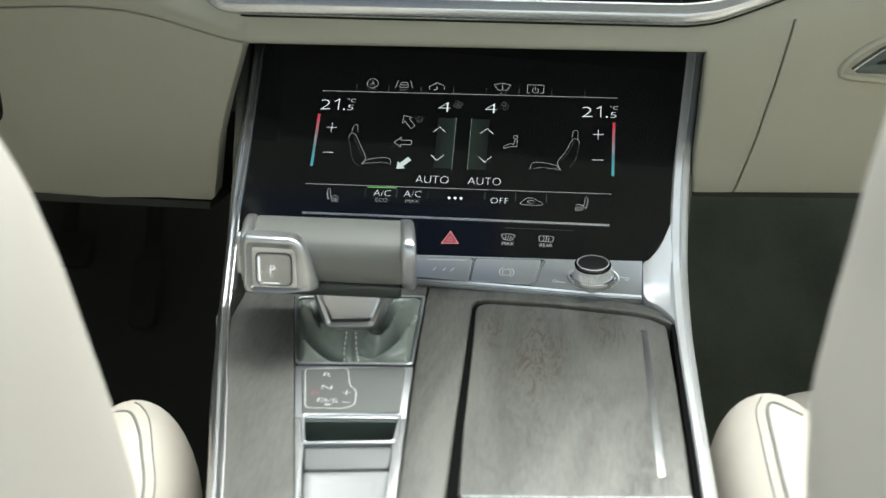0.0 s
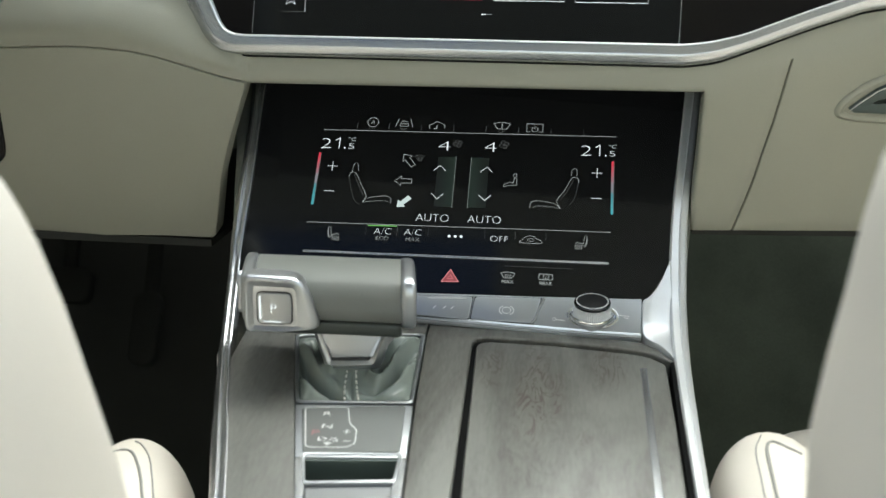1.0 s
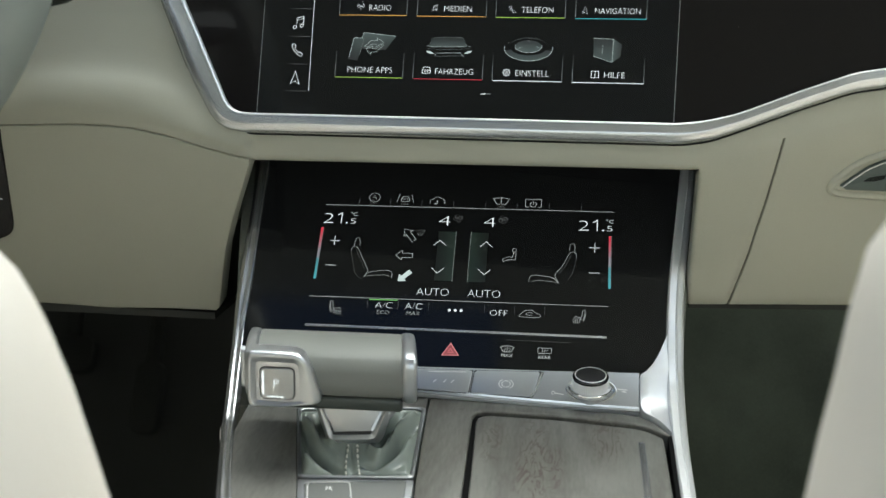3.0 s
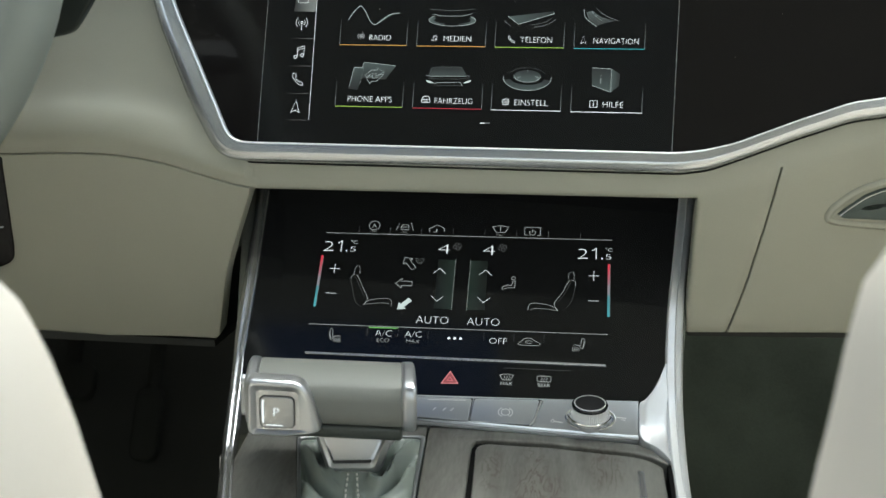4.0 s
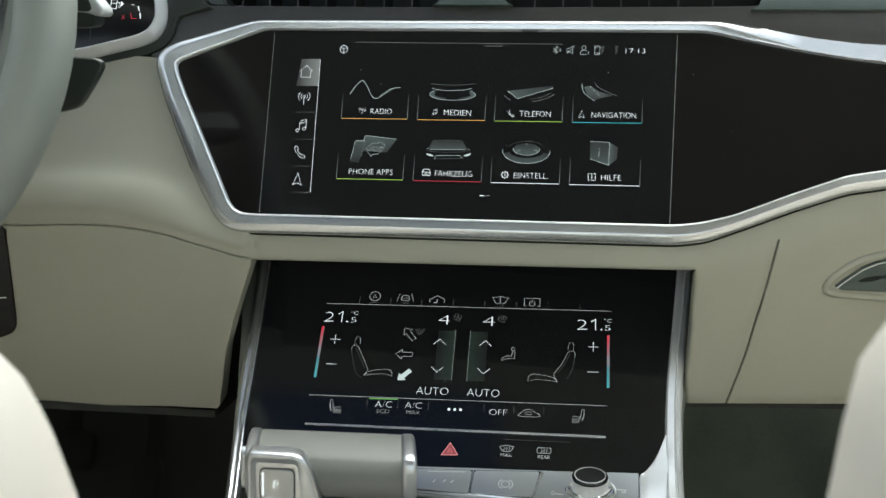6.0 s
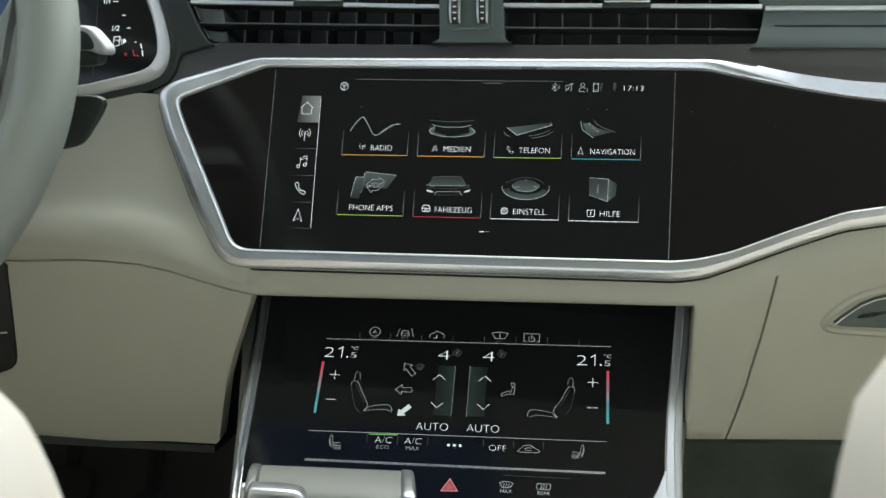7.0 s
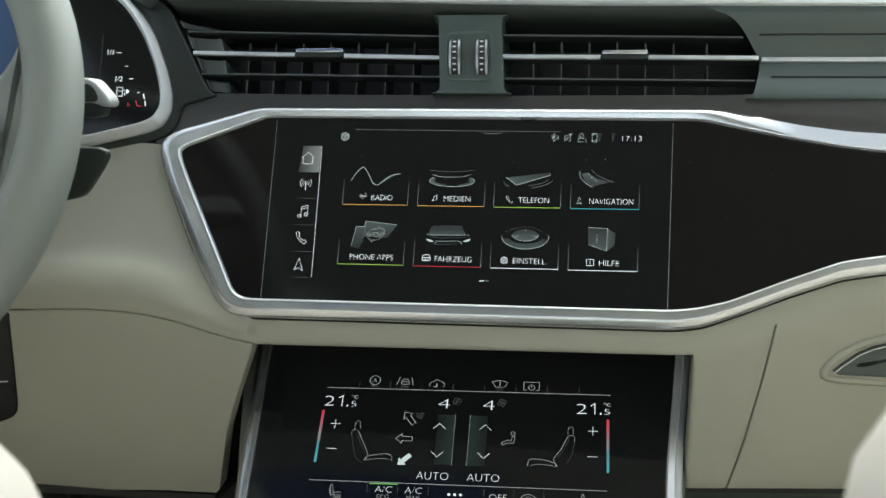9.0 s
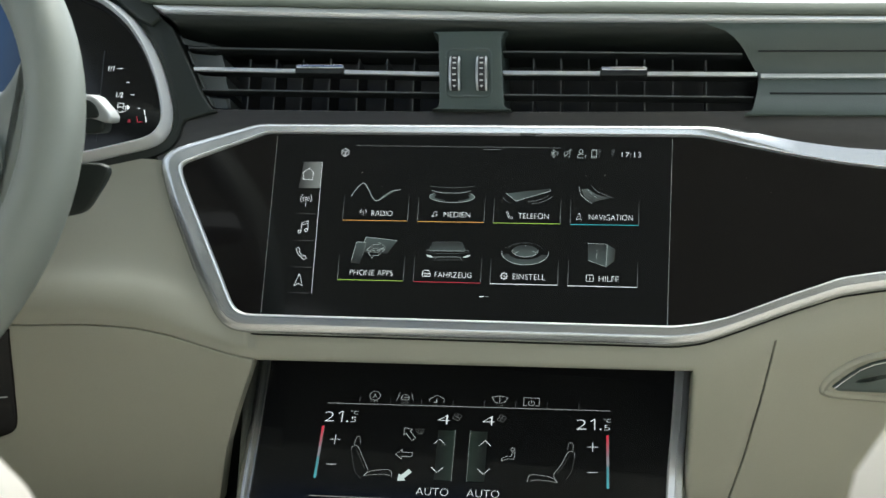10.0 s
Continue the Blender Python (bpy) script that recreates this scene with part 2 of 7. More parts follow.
# ---- building helpers ----
def basis(o, r, u, n):
    return Matrix(((r[0], u[0], n[0], o[0]), (r[1], u[1], n[1], o[1]), (r[2], u[2], n[2], o[2]), (0, 0, 0, 1)))


# local frames: along, up, towards the cabin
UPPER = basis((-0.0017, -0.0263, 0.7391), (0.9984, -0.0566, 0.0), (0.0194, 0.3417, 0.9396), (-0.0532, -0.9381, 0.3422))
LOWER = basis((0, -0.0152, 0.6056), (1, 0, 0), (0, 0.7101, 0.7041), (0, -0.7041, 0.7101))
DECK = basis((0, -0.1533, 0.5143), (1, 0, 0), (0, 0.992, 0.126), (0, -0.126, 0.992))
WORLD = Matrix.Identity(4)
BASE = {}


def thing(name, loc, label, category, group="", kind=""):
    ob = new(name)
    ob.location = loc
    ob.empty_display_size = 0.02
    BASE[ob] = Vector(loc)
    return tagged(ob, label, category, group, kind)


def part(name, bm, material, parent=None, label="", smooth=True, angle=40):
    bmesh.ops.recalc_face_normals(bm, faces=bm.faces)
    me = bpy.data.meshes.new(name)
    bm.to_mesh(me)
    bm.free()
    me.materials.append(material)
    if smooth:
        me.polygons.foreach_set("use_smooth", [len(p.vertices) < 7 for p in me.polygons])
        me.set_sharp_from_angle(angle=radians(angle))
    ob = new(name, me)
    if parent is not None:
        ob.parent = parent
        ob.matrix_parent_inverse = Matrix.Translation(BASE.get(parent, Vector((0, 0, 0)))).inverted()
    if label:
        ob["label"] = label
    return ob


def pt(m, p):
    return m @ Vector((p[0] * 0.001, p[1] * 0.001, (p[2] if len(p) > 2 else 0) * 0.001))


def loft(m, rings, close=True, cap0=True, cap1=True, bm=None):
    """Skins outlines of equal count, given in millimetres of the frame m."""
    bm = bm or bmesh.new()
    vs = [[bm.verts.new(pt(m, p)) for p in r] for r in rings]
    k = len(rings[0])
    for a, b in zip(vs, vs[1:]):
        for i in range(k if close else k - 1):
            j = (i + 1) % k
            bm.faces.new((a[i], a[j], b[j], b[i]))
    if close and cap0:
        bm.faces.new(vs[0])
    if close and cap1:
        bm.faces.new(vs[-1])
    return bm


def inset(pts, d):
    """A closed outline moved inwards by d."""
    area = sum(a[0] * b[1] - b[0] * a[1] for a, b in zip(pts, pts[1:] + pts[:1]))
    s = 1 if area > 0 else -1
    out = []
    for i, p in enumerate(pts):
        a, b = Vector(pts[i - 1][:2]), Vector(pts[(i + 1) % len(pts)][:2])
        q = Vector(p[:2])
        e1, e2 = (q - a).normalized(), (b - q).normalized()
        n1, n2 = Vector((-e1.y, e1.x)) * s, Vector((-e2.y, e2.x)) * s
        h = n1 + n2
        h = h / max(0.35, h.length_squared) * 2
        out.append((q.x + h.x * d, q.y + h.y * d))
    return out


def fillet(pts, c, n=1):
    """Cuts the corners of a closed outline, each time at most c from the corner."""
    for _ in range(n):
        out = []
        for i, p in enumerate(pts):
            q = Vector(p)
            for o in (Vector(pts[i - 1]), Vector(pts[(i + 1) % len(pts)])):
                d = (o - q).length
                out.append(tuple(q + (o - q) * min(c / max(d, 1e-6), 0.3)))
        pts = out
        c *= 0.42
    return pts


def plate(m, pts, w0, w1, bev=0.0, bm=None):
    """A slab with a rounded front edge."""
    pts = [tuple(p[:2]) for p in pts]
    rings = [[(*p, w0) for p in pts]]
    if bev:
        for a in (0, 22.5, 45, 67.5, 90):
            s, c = math.sin(radians(a)), math.cos(radians(a))
            rings.append([(*p, w1 - bev * (1 - s)) for p in inset(pts, bev * (1 - c))])
    else:
        rings.append([(*p, w1) for p in pts])
    return loft(m, rings, bm=bm)


def rect(u0, v0, u1, v1, r=0.0):
    p = [(u0, v0), (u1, v0), (u1, v1), (u0, v1)]
    return fillet(p, r, 2) if r else p


def stroke(m, pts, width, w=0.25, closed=False, bm=None):
    """A drawn line: a flat ribbon along the points."""
    bm = bm or bmesh.new()
    n = len(pts)
    left, right = [], []
    for i, p in enumerate(pts):
        a = Vector(pts[i - 1] if (i > 0 or closed) else p)
        b = Vector(pts[(i + 1) % n] if (i < n - 1 or closed) else p)
        q = Vector(p)
        e1 = (q - a).normalized() if (q - a).length > 1e-9 else (b - q).normalized()
        e2 = (b - q).normalized() if (b - q).length > 1e-9 else e1
        h = Vector((-e1.y, e1.x)) + Vector((-e2.y, e2.x))
        h = h / max(0.5, h.length_squared) * width
        left.append(bm.verts.new(pt(m, (q.x + h.x, q.y + h.y, w))))
        right.append(bm.verts.new(pt(m, (q.x - h.x, q.y - h.y, w))))
    for i in range(n if closed else n - 1):
        j = (i + 1) % n
        bm.faces.new((left[i], right[i], right[j], left[j]))
    return bm


def fill(m, pts, w=0.2, bm=None):
    bm = bm or bmesh.new()
    bm.faces.new([bm.verts.new(pt(m, (p[0], p[1], w))) for p in pts])
    return bm


def arc(cu, cv, ru, rv, a0, a1, n=16):
    return [(cu + ru * math.cos(radians(a0 + (a1 - a0) * i / n)), cv + rv * math.sin(radians(a0 + (a1 - a0) * i / n))) for i in range(n + 1)]


def circle(cu, cv, r, n=24, rv=None):
    return arc(cu, cv, r, rv or r, 0, 360, n)[:-1]


def tube(points, radius, seg=10, bm=None, squash=1.0, m=WORLD, cap=True):
    """A round bar along points (metres in frame m)."""
    bm = bm or bmesh.new()
    pts = [m @ Vector(p) for p in points]
    rings = []
    side = None
    for i, p in enumerate(pts):
        d = (pts[min(i + 1, len(pts) - 1)] - pts[max(i - 1, 0)]).normalized()
        if side is None:
            side = d.cross(Vector((0, 0, 1)))
            if side.length < 0.1:
                side = d.cross(Vector((1, 0, 0)))
        side = (side - d * side.dot(d)).normalized()
        up = side.cross(d)
        r = radius[i] if isinstance(radius, (list, tuple)) else radius
        rings.append([bm.verts.new(p + side * (r * math.cos(t)) + up * (r * squash * math.sin(t))) for t in (2 * math.pi * k / seg for k in range(seg))])
    for a, b in zip(rings, rings[1:]):
        for k in range(seg):
            bm.faces.new((a[k], a[(k + 1) % seg], b[(k + 1) % seg], b[k]))
    if cap:
        bm.faces.new(rings[0])
        bm.faces.new(rings[-1])
    return bm


def smooth_path(pts, n=6):
    """A soft curve through points (Catmull-Rom)."""
    v = [Vector(p) for p in pts]
    out = []
    for i in range(len(v) - 1):
        a, b, c, d = v[max(i - 1, 0)], v[i], v[i + 1], v[min(i + 2, len(v) - 1)]
        for k in range(n):
            t = k / n
            out.append(0.5 * ((2 * b) + (c - a) * t + (2 * a - 5 * b + 4 * c - d) * t * t + (3 * b - a - 3 * c + d) * t ** 3))
    out.append(v[-1])
    return [tuple(p) for p in out]


def words(m, s, u, v, height, w=0.3, align="LEFT", stretch=1.0, width=0.0, weight=-0.022):
    """Lettering in the built-in font, with capitals of the given height, as a bmesh."""
    cu = bpy.data.curves.new("letters", "FONT")
    cu.body, cu.align_x, cu.size, cu.resolution_u, cu.offset = s, align, 1.0, 3, weight
    ob = bpy.data.objects.new("letters", cu)
    scene.collection.objects.link(ob)
    me = bpy.data.meshes.new_from_object(ob.evaluated_get(bpy.context.evaluated_depsgraph_get()))
    bm = bmesh.new()
    bm.from_mesh(me)
    bpy.data.objects.remove(ob)
    bpy.data.curves.remove(cu)
    bpy.data.meshes.remove(me)
    k = height / 0.729
    low, high = min(q.co.x for q in bm.verts), max(q.co.x for q in bm.verts)
    if width:
        stretch = width / ((high - low) * k)
    if align == "LEFT":
        u -= low * k * stretch
    for q in bm.verts:
        q.co = pt(m, (u + q.co.x * k * stretch, v + q.co.y * k, w))
    return bm


def islands(bm):
    """The loose pieces of a bmesh as lists of faces."""
    bm.faces.ensure_lookup_table()
    seen, out = set(), []
    for f in bm.faces:
        if f.index in seen:
            continue
        seen.add(f.index)
        group, todo = [], [f]
        while todo:
            g = todo.pop()
            group.append(g)
            for v in g.verts:
                for h in v.link_faces:
                    if h.index not in seen:
                        seen.add(h.index)
                        todo.append(h)
        out.append(group)
    return out


def lit(name, bm, material, parent, label="", apart=0.0012):
    """A flat drawn mark; strokes further apart than the given gap become marks of their own."""
    bm.faces.index_update()
    boxes = []
    for group in islands(bm):
        co = [v.co for f in group for v in f.verts]
        lo = [min(c[i] for c in co) for i in range(3)]
        hi = [max(c[i] for c in co) for i in range(3)]
        boxes.append([lo, hi, list(group)])
    merged = True
    while merged:
        merged = False
        for i in range(len(boxes)):
            for j in range(i + 1, len(boxes)):
                a, b = boxes[i], boxes[j]
                if all(a[0][k] - apart < b[1][k] and b[0][k] - apart < a[1][k] for k in range(3)):
                    boxes[i] = [[min(p, q) for p, q in zip(a[0], b[0])], [max(p, q) for p, q in zip(a[1], b[1])], a[2] + b[2]]
                    del boxes[j]
                    merged = True
                    break
            if merged:
                break
    first = None
    for lo, hi, group in boxes:
        piece = bmesh.new()
        made = {}
        for f in group:
            for v in f.verts:
                if v not in made:
                    made[v] = piece.verts.new(v.co)
            piece.faces.new([made[v] for v in f.verts])
        ob = part(name, piece, material, parent, label, smooth=False)
        first = first or ob
    bm.free()
    return first


# ---- cabin shell ----
def slab(name, corners, thick, material, label="", kind="structure"):
    """A wall, floor or ceiling from its four inner corners in metres, with its thickness behind them."""
    c = [Vector(p) for p in corners]
    n = (c[1] - c[0]).cross(c[3] - c[0]).normalized() * thick
    bm = bmesh.new()
    a = [bm.verts.new(p) for p in c]
    b = [bm.verts.new(p - n) for p in c]
    bm.faces.new(a)
    bm.faces.new(b[::-1])
    for i in range(4):
        j = (i + 1) % 4
        bm.faces.new((a[i], b[i], b[j], a[j]))
    return tagged(part(name, bm, material, smooth=False), label, kind=kind)


FLOOR_Z = 0.12
slab("floor", [(-0.76, -2.3, FLOOR_Z), (0.76, -2.3, FLOOR_Z), (0.76, 0.62, FLOOR_Z), (-0.76, 0.62, FLOOR_Z)], 0.03, CARPET, "black carpeted car floor")
slab("bulkhead", [(-0.76, 0.42, FLOOR_Z), (0.76, 0.42, FLOOR_Z), (0.76, 0.62, 0.84), (-0.76, 0.62, 0.84)][::-1], 0.03, CARPET, "black carpeted front bulkhead of the footwells")
# each half has its own tone, following the shade in that footwell
for x0, x1, mt in ((-0.76, 0.0, CARPET_SIDE), (0.0, 0.76, CARPET)):
    slab("toe_board", [(x0, 0.10, FLOOR_Z + 0.002), (x1, 0.10, FLOOR_Z + 0.002), (x1, 0.40, 0.50), (x0, 0.40, 0.50)], 0.02, mt, "sloping carpeted toe board of the footwells")
# dark sheet over the toe board, standing in for the driver's footwell shade
bm = plate(basis((-0.42, 0.25, 0.306), (1, 0, 0), (0, 0.62, 0.785), (0, -0.785, 0.62)), rect(-250, -215, 285, 230, 30), 1, 9, 3)
tagged(part("footwell_shade_sheet", bm, RUBBER), "dark sheet standing in for the shade on the driver's toe board", "floor mat")
for x0, x1, y0, y1 in ((-0.60, 0.25, -0.08, -0.25), (-0.60, -0.48, -0.25, -0.46), (-0.02, 0.25, -0.25, -0.46), (-0.60, 0.25, -0.46, -1.30)):
    slab("ceiling", [(x0, y0, 1.27), (x1, y0, 1.27), (x1, y1, 1.27), (x0, y1, 1.27)], 0.03, HEADLINER, "pale cloth headliner")
# unseen tinted pane, added so the climate glass and silver reflect dim blue
TINTED = bpy.data.materials.new("tinted_glass")
TINTED.use_nodes = True
tn = TINTED.node_tree
see = tn.nodes.new("ShaderNodeBsdfTransparent")
see.inputs["Color"].default_value = (0.16, 0.26, 0.44, 1)
shine = tn.nodes.new("ShaderNodeBsdfGlossy")
shine.inputs["Roughness"].default_value = 0.02
both = tn.nodes.new("ShaderNodeMixShader")
both.inputs["Fac"].default_value = 0.06
tn.links.new(see.outputs[0], both.inputs[1])
tn.links.new(shine.outputs[0], both.inputs[2])
tn.links.new(both.outputs[0], tn.nodes["Material Output"].inputs["Surface"])
slab("added_roof_pane", [(-0.48, -0.25, 1.285), (-0.02, -0.25, 1.285), (-0.02, -0.46, 1.285), (-0.48, -0.46, 1.285)], 0.004, TINTED, "unseen tinted roof pane added for the blue reflection on the glass")
slab("ceiling", [(0.25, -0.32, 1.27), (0.60, -0.46, 1.27), (0.60, -1.30, 1.27), (0.25, -1.30, 1.27)], 0.03, HEADLINER, "pale cloth headliner over the passenger's side")
for s, nm in ((-1, "door_1"), (1, "door_2")):
    for y0, y1, sill in ((0.62, -0.95, 0.98), (-0.95, -2.3, 0.78)):
        slab(nm, [(s * 0.76, y0, FLOOR_Z), (s * 0.76, y1, FLOOR_Z), (s * 0.76, y1, sill), (s * 0.76, y0, sill)][::s], 0.04, CREAM, "cream leather door trim below the side windows")
    bm = tube([(s * 0.76, 0.62, 0.88), (s * 0.70, 0.1, 1.10), (s * 0.60, -0.08 if s < 0 else -0.40, 1.27)], 0.035, 8)
    tagged(part("pillar", bm, HEADLINER), "slanting windscreen pillar in pale cloth", "pillar", kind="structure")
    bm = tube([(s * 0.76, -0.95, 0.82), (s * 0.60, -1.0, 1.28)], 0.05, 8)
    tagged(part("pillar", bm, HEADLINER), "upright middle pillar in pale cloth", "pillar", kind="structure")
slab("wall_rear", [(-0.76, -2.3, FLOOR_Z), (0.76, -2.3, FLOOR_Z), (0.76, -2.3, 0.75), (-0.76, -2.3, 0.75)], 0.05, HEADLINER, "plain rear end of the cabin")


# ---- dashboard body ----
def lerp_table(x, table):
    for (x0, y0), (x1, y1) in zip(table, table[1:]):
        if x <= x1:
            t = max(0.0, min(1.0, (x - x0) / (x1 - x0)))
            t = t * t * (3 - 2 * t)
            return y0 + (y1 - y0) * t
    return table[-1][1]


TOP_V = [(-0.235, 50), (-0.195, 48), (-0.155, -52), (0.145, -54), (0.20, -36), (0.26, -18), (0.40, -10)]
# planes of the knee panel (driver) and of the glovebox (passenger); both lean in towards the footwell
KNEE = basis((0, -0.0237, 0.544), (0.995, -0.0995, 0.0), (0.0, -0.2873, 0.9578), (-0.0953, -0.9535, -0.286))
GLOVE = basis((0, -0.0434, 0.551), (0.9924, 0.1229, 0.0), (0.0, -0.2696, 0.963), (0.1184, -0.9562, -0.2677))
KNEE_SEAM = [(-0.735, 0.664), (-0.2958, 0.6723), (-0.2708, 0.6739), (-0.2505, 0.6747), (-0.2305, 0.6744), (-0.2107, 0.673), (-0.1915, 0.6696), (-0.1726, 0.6642), (-0.1538, 0.6592), (-0.1425, 0.6566), (-0.1365, 0.6565)]
PANEL_X = [(0.5676, 0.1423), (0.5869, 0.1419), (0.6183, 0.1424), (0.645, 0.1426), (0.6617, 0.1431)]  # edge beside the console, by height
SEAM_X = [(0.5676, 0.1679), (0.587, 0.1733), (0.6048, 0.1777), (0.6224, 0.181), (0.6395, 0.1846), (0.6601, 0.1881), (0.6777, 0.1911)]


def along(x, table):
    """Straight steps through a table, carried on past both ends."""
    k = 0
    while k < len(table) - 2 and x > table[k + 1][0]:
        k += 1
    (x0, y0), (x1, y1) = table[k], table[k + 1]
    return y0 + (y1 - y0) * (x - x0) / (x1 - x0)


def soft_table(x, table):
    return (along(x - 0.006, table) + 2 * along(x, table) + along(x + 0.006, table)) / 4


def lip_z(x):
    return 0.6567 + 0.0115 * x


def face_y(x, z):
    """The plane of the dashboard's upright face."""
    o, n = UPPER @ Vector((0, 0, -0.004)), UPPER.col[2]
    return o.y - ((x - o.x) * n.x + (z - o.z) * n.z) / n.y


def ridge_z(x):
    return max(lip_z(x) + 0.004, 0.6645 + 0.28 * (x - 0.143))


def skin_y(x, z):
    """The leather skin on the passenger's side: the upright face turning softly under towards the glovebox."""
    r = ridge_z(x)
    a, b = face_y(x, z), face_y(x, r) - 0.28 * (z - r)
    return (a + b + math.sqrt((a - b) ** 2 + 0.007 ** 2)) / 2


def roll(d, r):
    return r - math.sqrt(max(0.0, r * r - (r - d) ** 2)) if d < r else 0.0


def top_z(x):
    return (UPPER @ Vector((x, lerp_table(x, TOP_V) * 0.001, -0.006))).z


def fascia():
    """One skin: down to the knee seam on the driver's side, a lip over the climate panel, and down beside the console."""
    rows = []
    for i in range(132):
        x = -0.735 + 0.44 * i / 24 if i < 24 else -0.295 + 0.4381 * (i - 24) / 107
        zt = top_z(x)
        yt = face_y(x, zt) + 0.002
        if x < -0.1375:
            zs = soft_table(x, KNEE_SEAM) + 0.0009
            ys = -0.0237 - 0.1 * x - 0.3 * (zs - 0.544)
            zr = zs + 0.013 - 0.004 * max(0.0, min(1.0, (x + 0.22) / 0.08))
            hi = max(zr + 0.034, zt - 0.004) if zt < zr + 0.034 else zr + 0.034
            ctrl = [(yt, zt, 0), (face_y(x, hi) - 0.001, hi, 0), (min(face_y(x, zr + 0.013) - 0.002, ys + 0.006), zr + 0.013, 0), (ys - 0.0002, zr, 0), (ys + 0.0002, zs + 0.004, 0), (ys + 0.0004, zs + 0.0008, 0)]
            prof = [p[:2] for p in smooth_path(ctrl, 5)] + [(ys + 0.0008, zs + 0.0002), (ys + 0.0018, zs), (ys + 0.02, zs + 0.001), (ys + 0.06, zs + 0.004)]
        else:
            zb = lip_z(x)
            prof = [(skin_y(x, zt + (zb + 0.0025 - zt) * k / 20), zt + (zb + 0.0025 - zt) * k / 20) for k in range(21)]
            ye = prof[-1][0]
            prof += [(ye + 0.0004, zb + 0.0012)] * 5 + [(ye + 0.0010, zb + 0.0005), (ye + 0.0025, zb), (ye + 0.03, zb + 0.001), (ye + 0.09, zb + 0.004)]
        rows.append([(x * 1000, p[0] * 1000, p[1] * 1000) for p in (prof if x >= -0.1375 else prof[:21] + [prof[21 + min(k, 4)] for k in range(5)] + prof[-4:])])
    bm = loft(WORLD, rows, close=False)
    # passenger's side: above the lid, and the panel between console and lid
    xs = [0.0, 0.006, 0.014, 0.03, 0.06, 0.1] + [0.16 + 0.84 * k / 12 for k in range(13)]
    upper, side = [], []
    for c in xs + [1.0 + k for k in (0.06, 0.14, 0.25, 0.4, 0.6, 0.8, 1, 1.3, 1.7, 2.3, 3.2, 5, 7, 10.3)]:
        upper.append([])
        for k in range(25):
            xk = 0.1431 + 0.048 * c
            zt, zl = top_z(xk), ridge_z(xk) + 0.0005
            z = zt + (zl - zt) * k / 24
            x = 0.1431 + 0.048 * c if c > 1 else 0.1431 + (max(along(z, SEAM_X), 0.15) - 0.1431) * c
            upper[-1].append((x * 1000, skin_y(x, z) * 1000, z * 1000))
    for c in [-0.02] + xs + [1.003]:
        side.append([])
        for k in range(32):
            x1 = 0.1431 + 0.048 * max(0, min(1, c))
            zl = ridge_z(x1) + 0.0005
            z = zl + (0.5676 - zl) * min(k, 30) / 30
            left, right = along(min(z, 0.6617), PANEL_X), along(z, SEAM_X)
            x = left + (right - left) * max(0, min(1, c))
            below = max(0.0, min(1.0, (lip_z(x) - z) / 0.004))
            deep = roll(max(0.0, x - left), 0.0032) * below + roll(max(0.0, right - x), 0.0009) * min(1, k / 2) + roll(max(0.0, z - 0.5676), 0.0012)
            deep += 0.012 if (c > 1 or k == 31) else (0.012 * below if c < 0 else 0.0)
            side[-1].append((x * 1000, (skin_y(x, z) + deep) * 1000, z * 1000))
    loft(WORLD, upper, close=False, bm=bm)
    loft(WORLD, side, close=False, bm=bm)
    bmesh.ops.remove_doubles(bm, verts=bm.verts, dist=0.00002)
    return bm


def glovebox_lid():
    cols = []
    steps = [0.0, 0.0003, 0.0007, 0.0012, 0.003, 0.008] + [0.02 + 0.04 * k for k in range(14)]
    for c in [-1.0] + steps:
        cols.append([])
        run_ = max(c, 0) * (0.735 - 0.1688) / 0.54
        zl = ridge_z(0.192 + run_) + 0.0005
        for _ in range(4):
            zl = ridge_z(along(zl, SEAM_X) + 0.0009 + run_) + 0.0005
        for k in range(36):
            h = k
            d = (h * 0.0003 if h < 4 else 0.0009 + (h - 3) / 32 * (zl - 0.5676 - 0.0009)) if h < 35 else zl - 0.5676
            z = zl - d
            seam = along(z, SEAM_X) + 0.0009
            x = seam + run_
            deep = roll(max(0.0, x - seam), 0.0009) + roll(max(0.0, z - 0.5676), 0.0012)
            deep += 0.012 if c < 0 else 0.0
            cols[-1].append((x * 1000, (skin_y(x, z) + deep) * 1000, z * 1000))
    return loft(WORLD, cols, close=False)


dash = thing("dashboard", (0, 0.1, 0.56), "cream leather dashboard with grey-green upper carrier", "dashboard", kind="structure")
part("fascia", fascia(), CREAM, dash, "cream leather fascia wrapping under the display", angle=50)
knee = [(-735, 124), (-297.3, 134), (-272.2, 135.6), (-251.7, 136.5), (-231.6, 136.1), (-211.8, 134.7), (-192.5, 131.1), (-173.5, 125.5), (-154.6, 120.3), (-143.2, 117.6), (-137.2, 116.9), (-137.3, 113.8), (-145.6, 92.6), (-154, 70.8), (-161.4, 48.6), (-166.1, 26.1), (-171, 3), (-174, 0.2), (-208.4, -0.6), (-260.1, -4), (-309.2, -9.5), (-735, -20)]
part("knee_panel", plate(KNEE, knee, -14, 0, 0.8), CREAM, dash, "cream knee panel under a seam")
part("glovebox_lid", glovebox_lid(), CREAM, dash, "closed cream glovebox lid", angle=50)
part("under_tray", plate(WORLD, [(-735, 20), (-176, 0), (-160, 300), (-735, 300)], 536, 541), RUBBER, dash, "black tray under the knee panel")
part("under_tray", plate(WORLD, [(145, -18), (735, 30), (735, 340), (145, 340)], 562, 566), RUBBER, dash, "black tray under the glovebox")
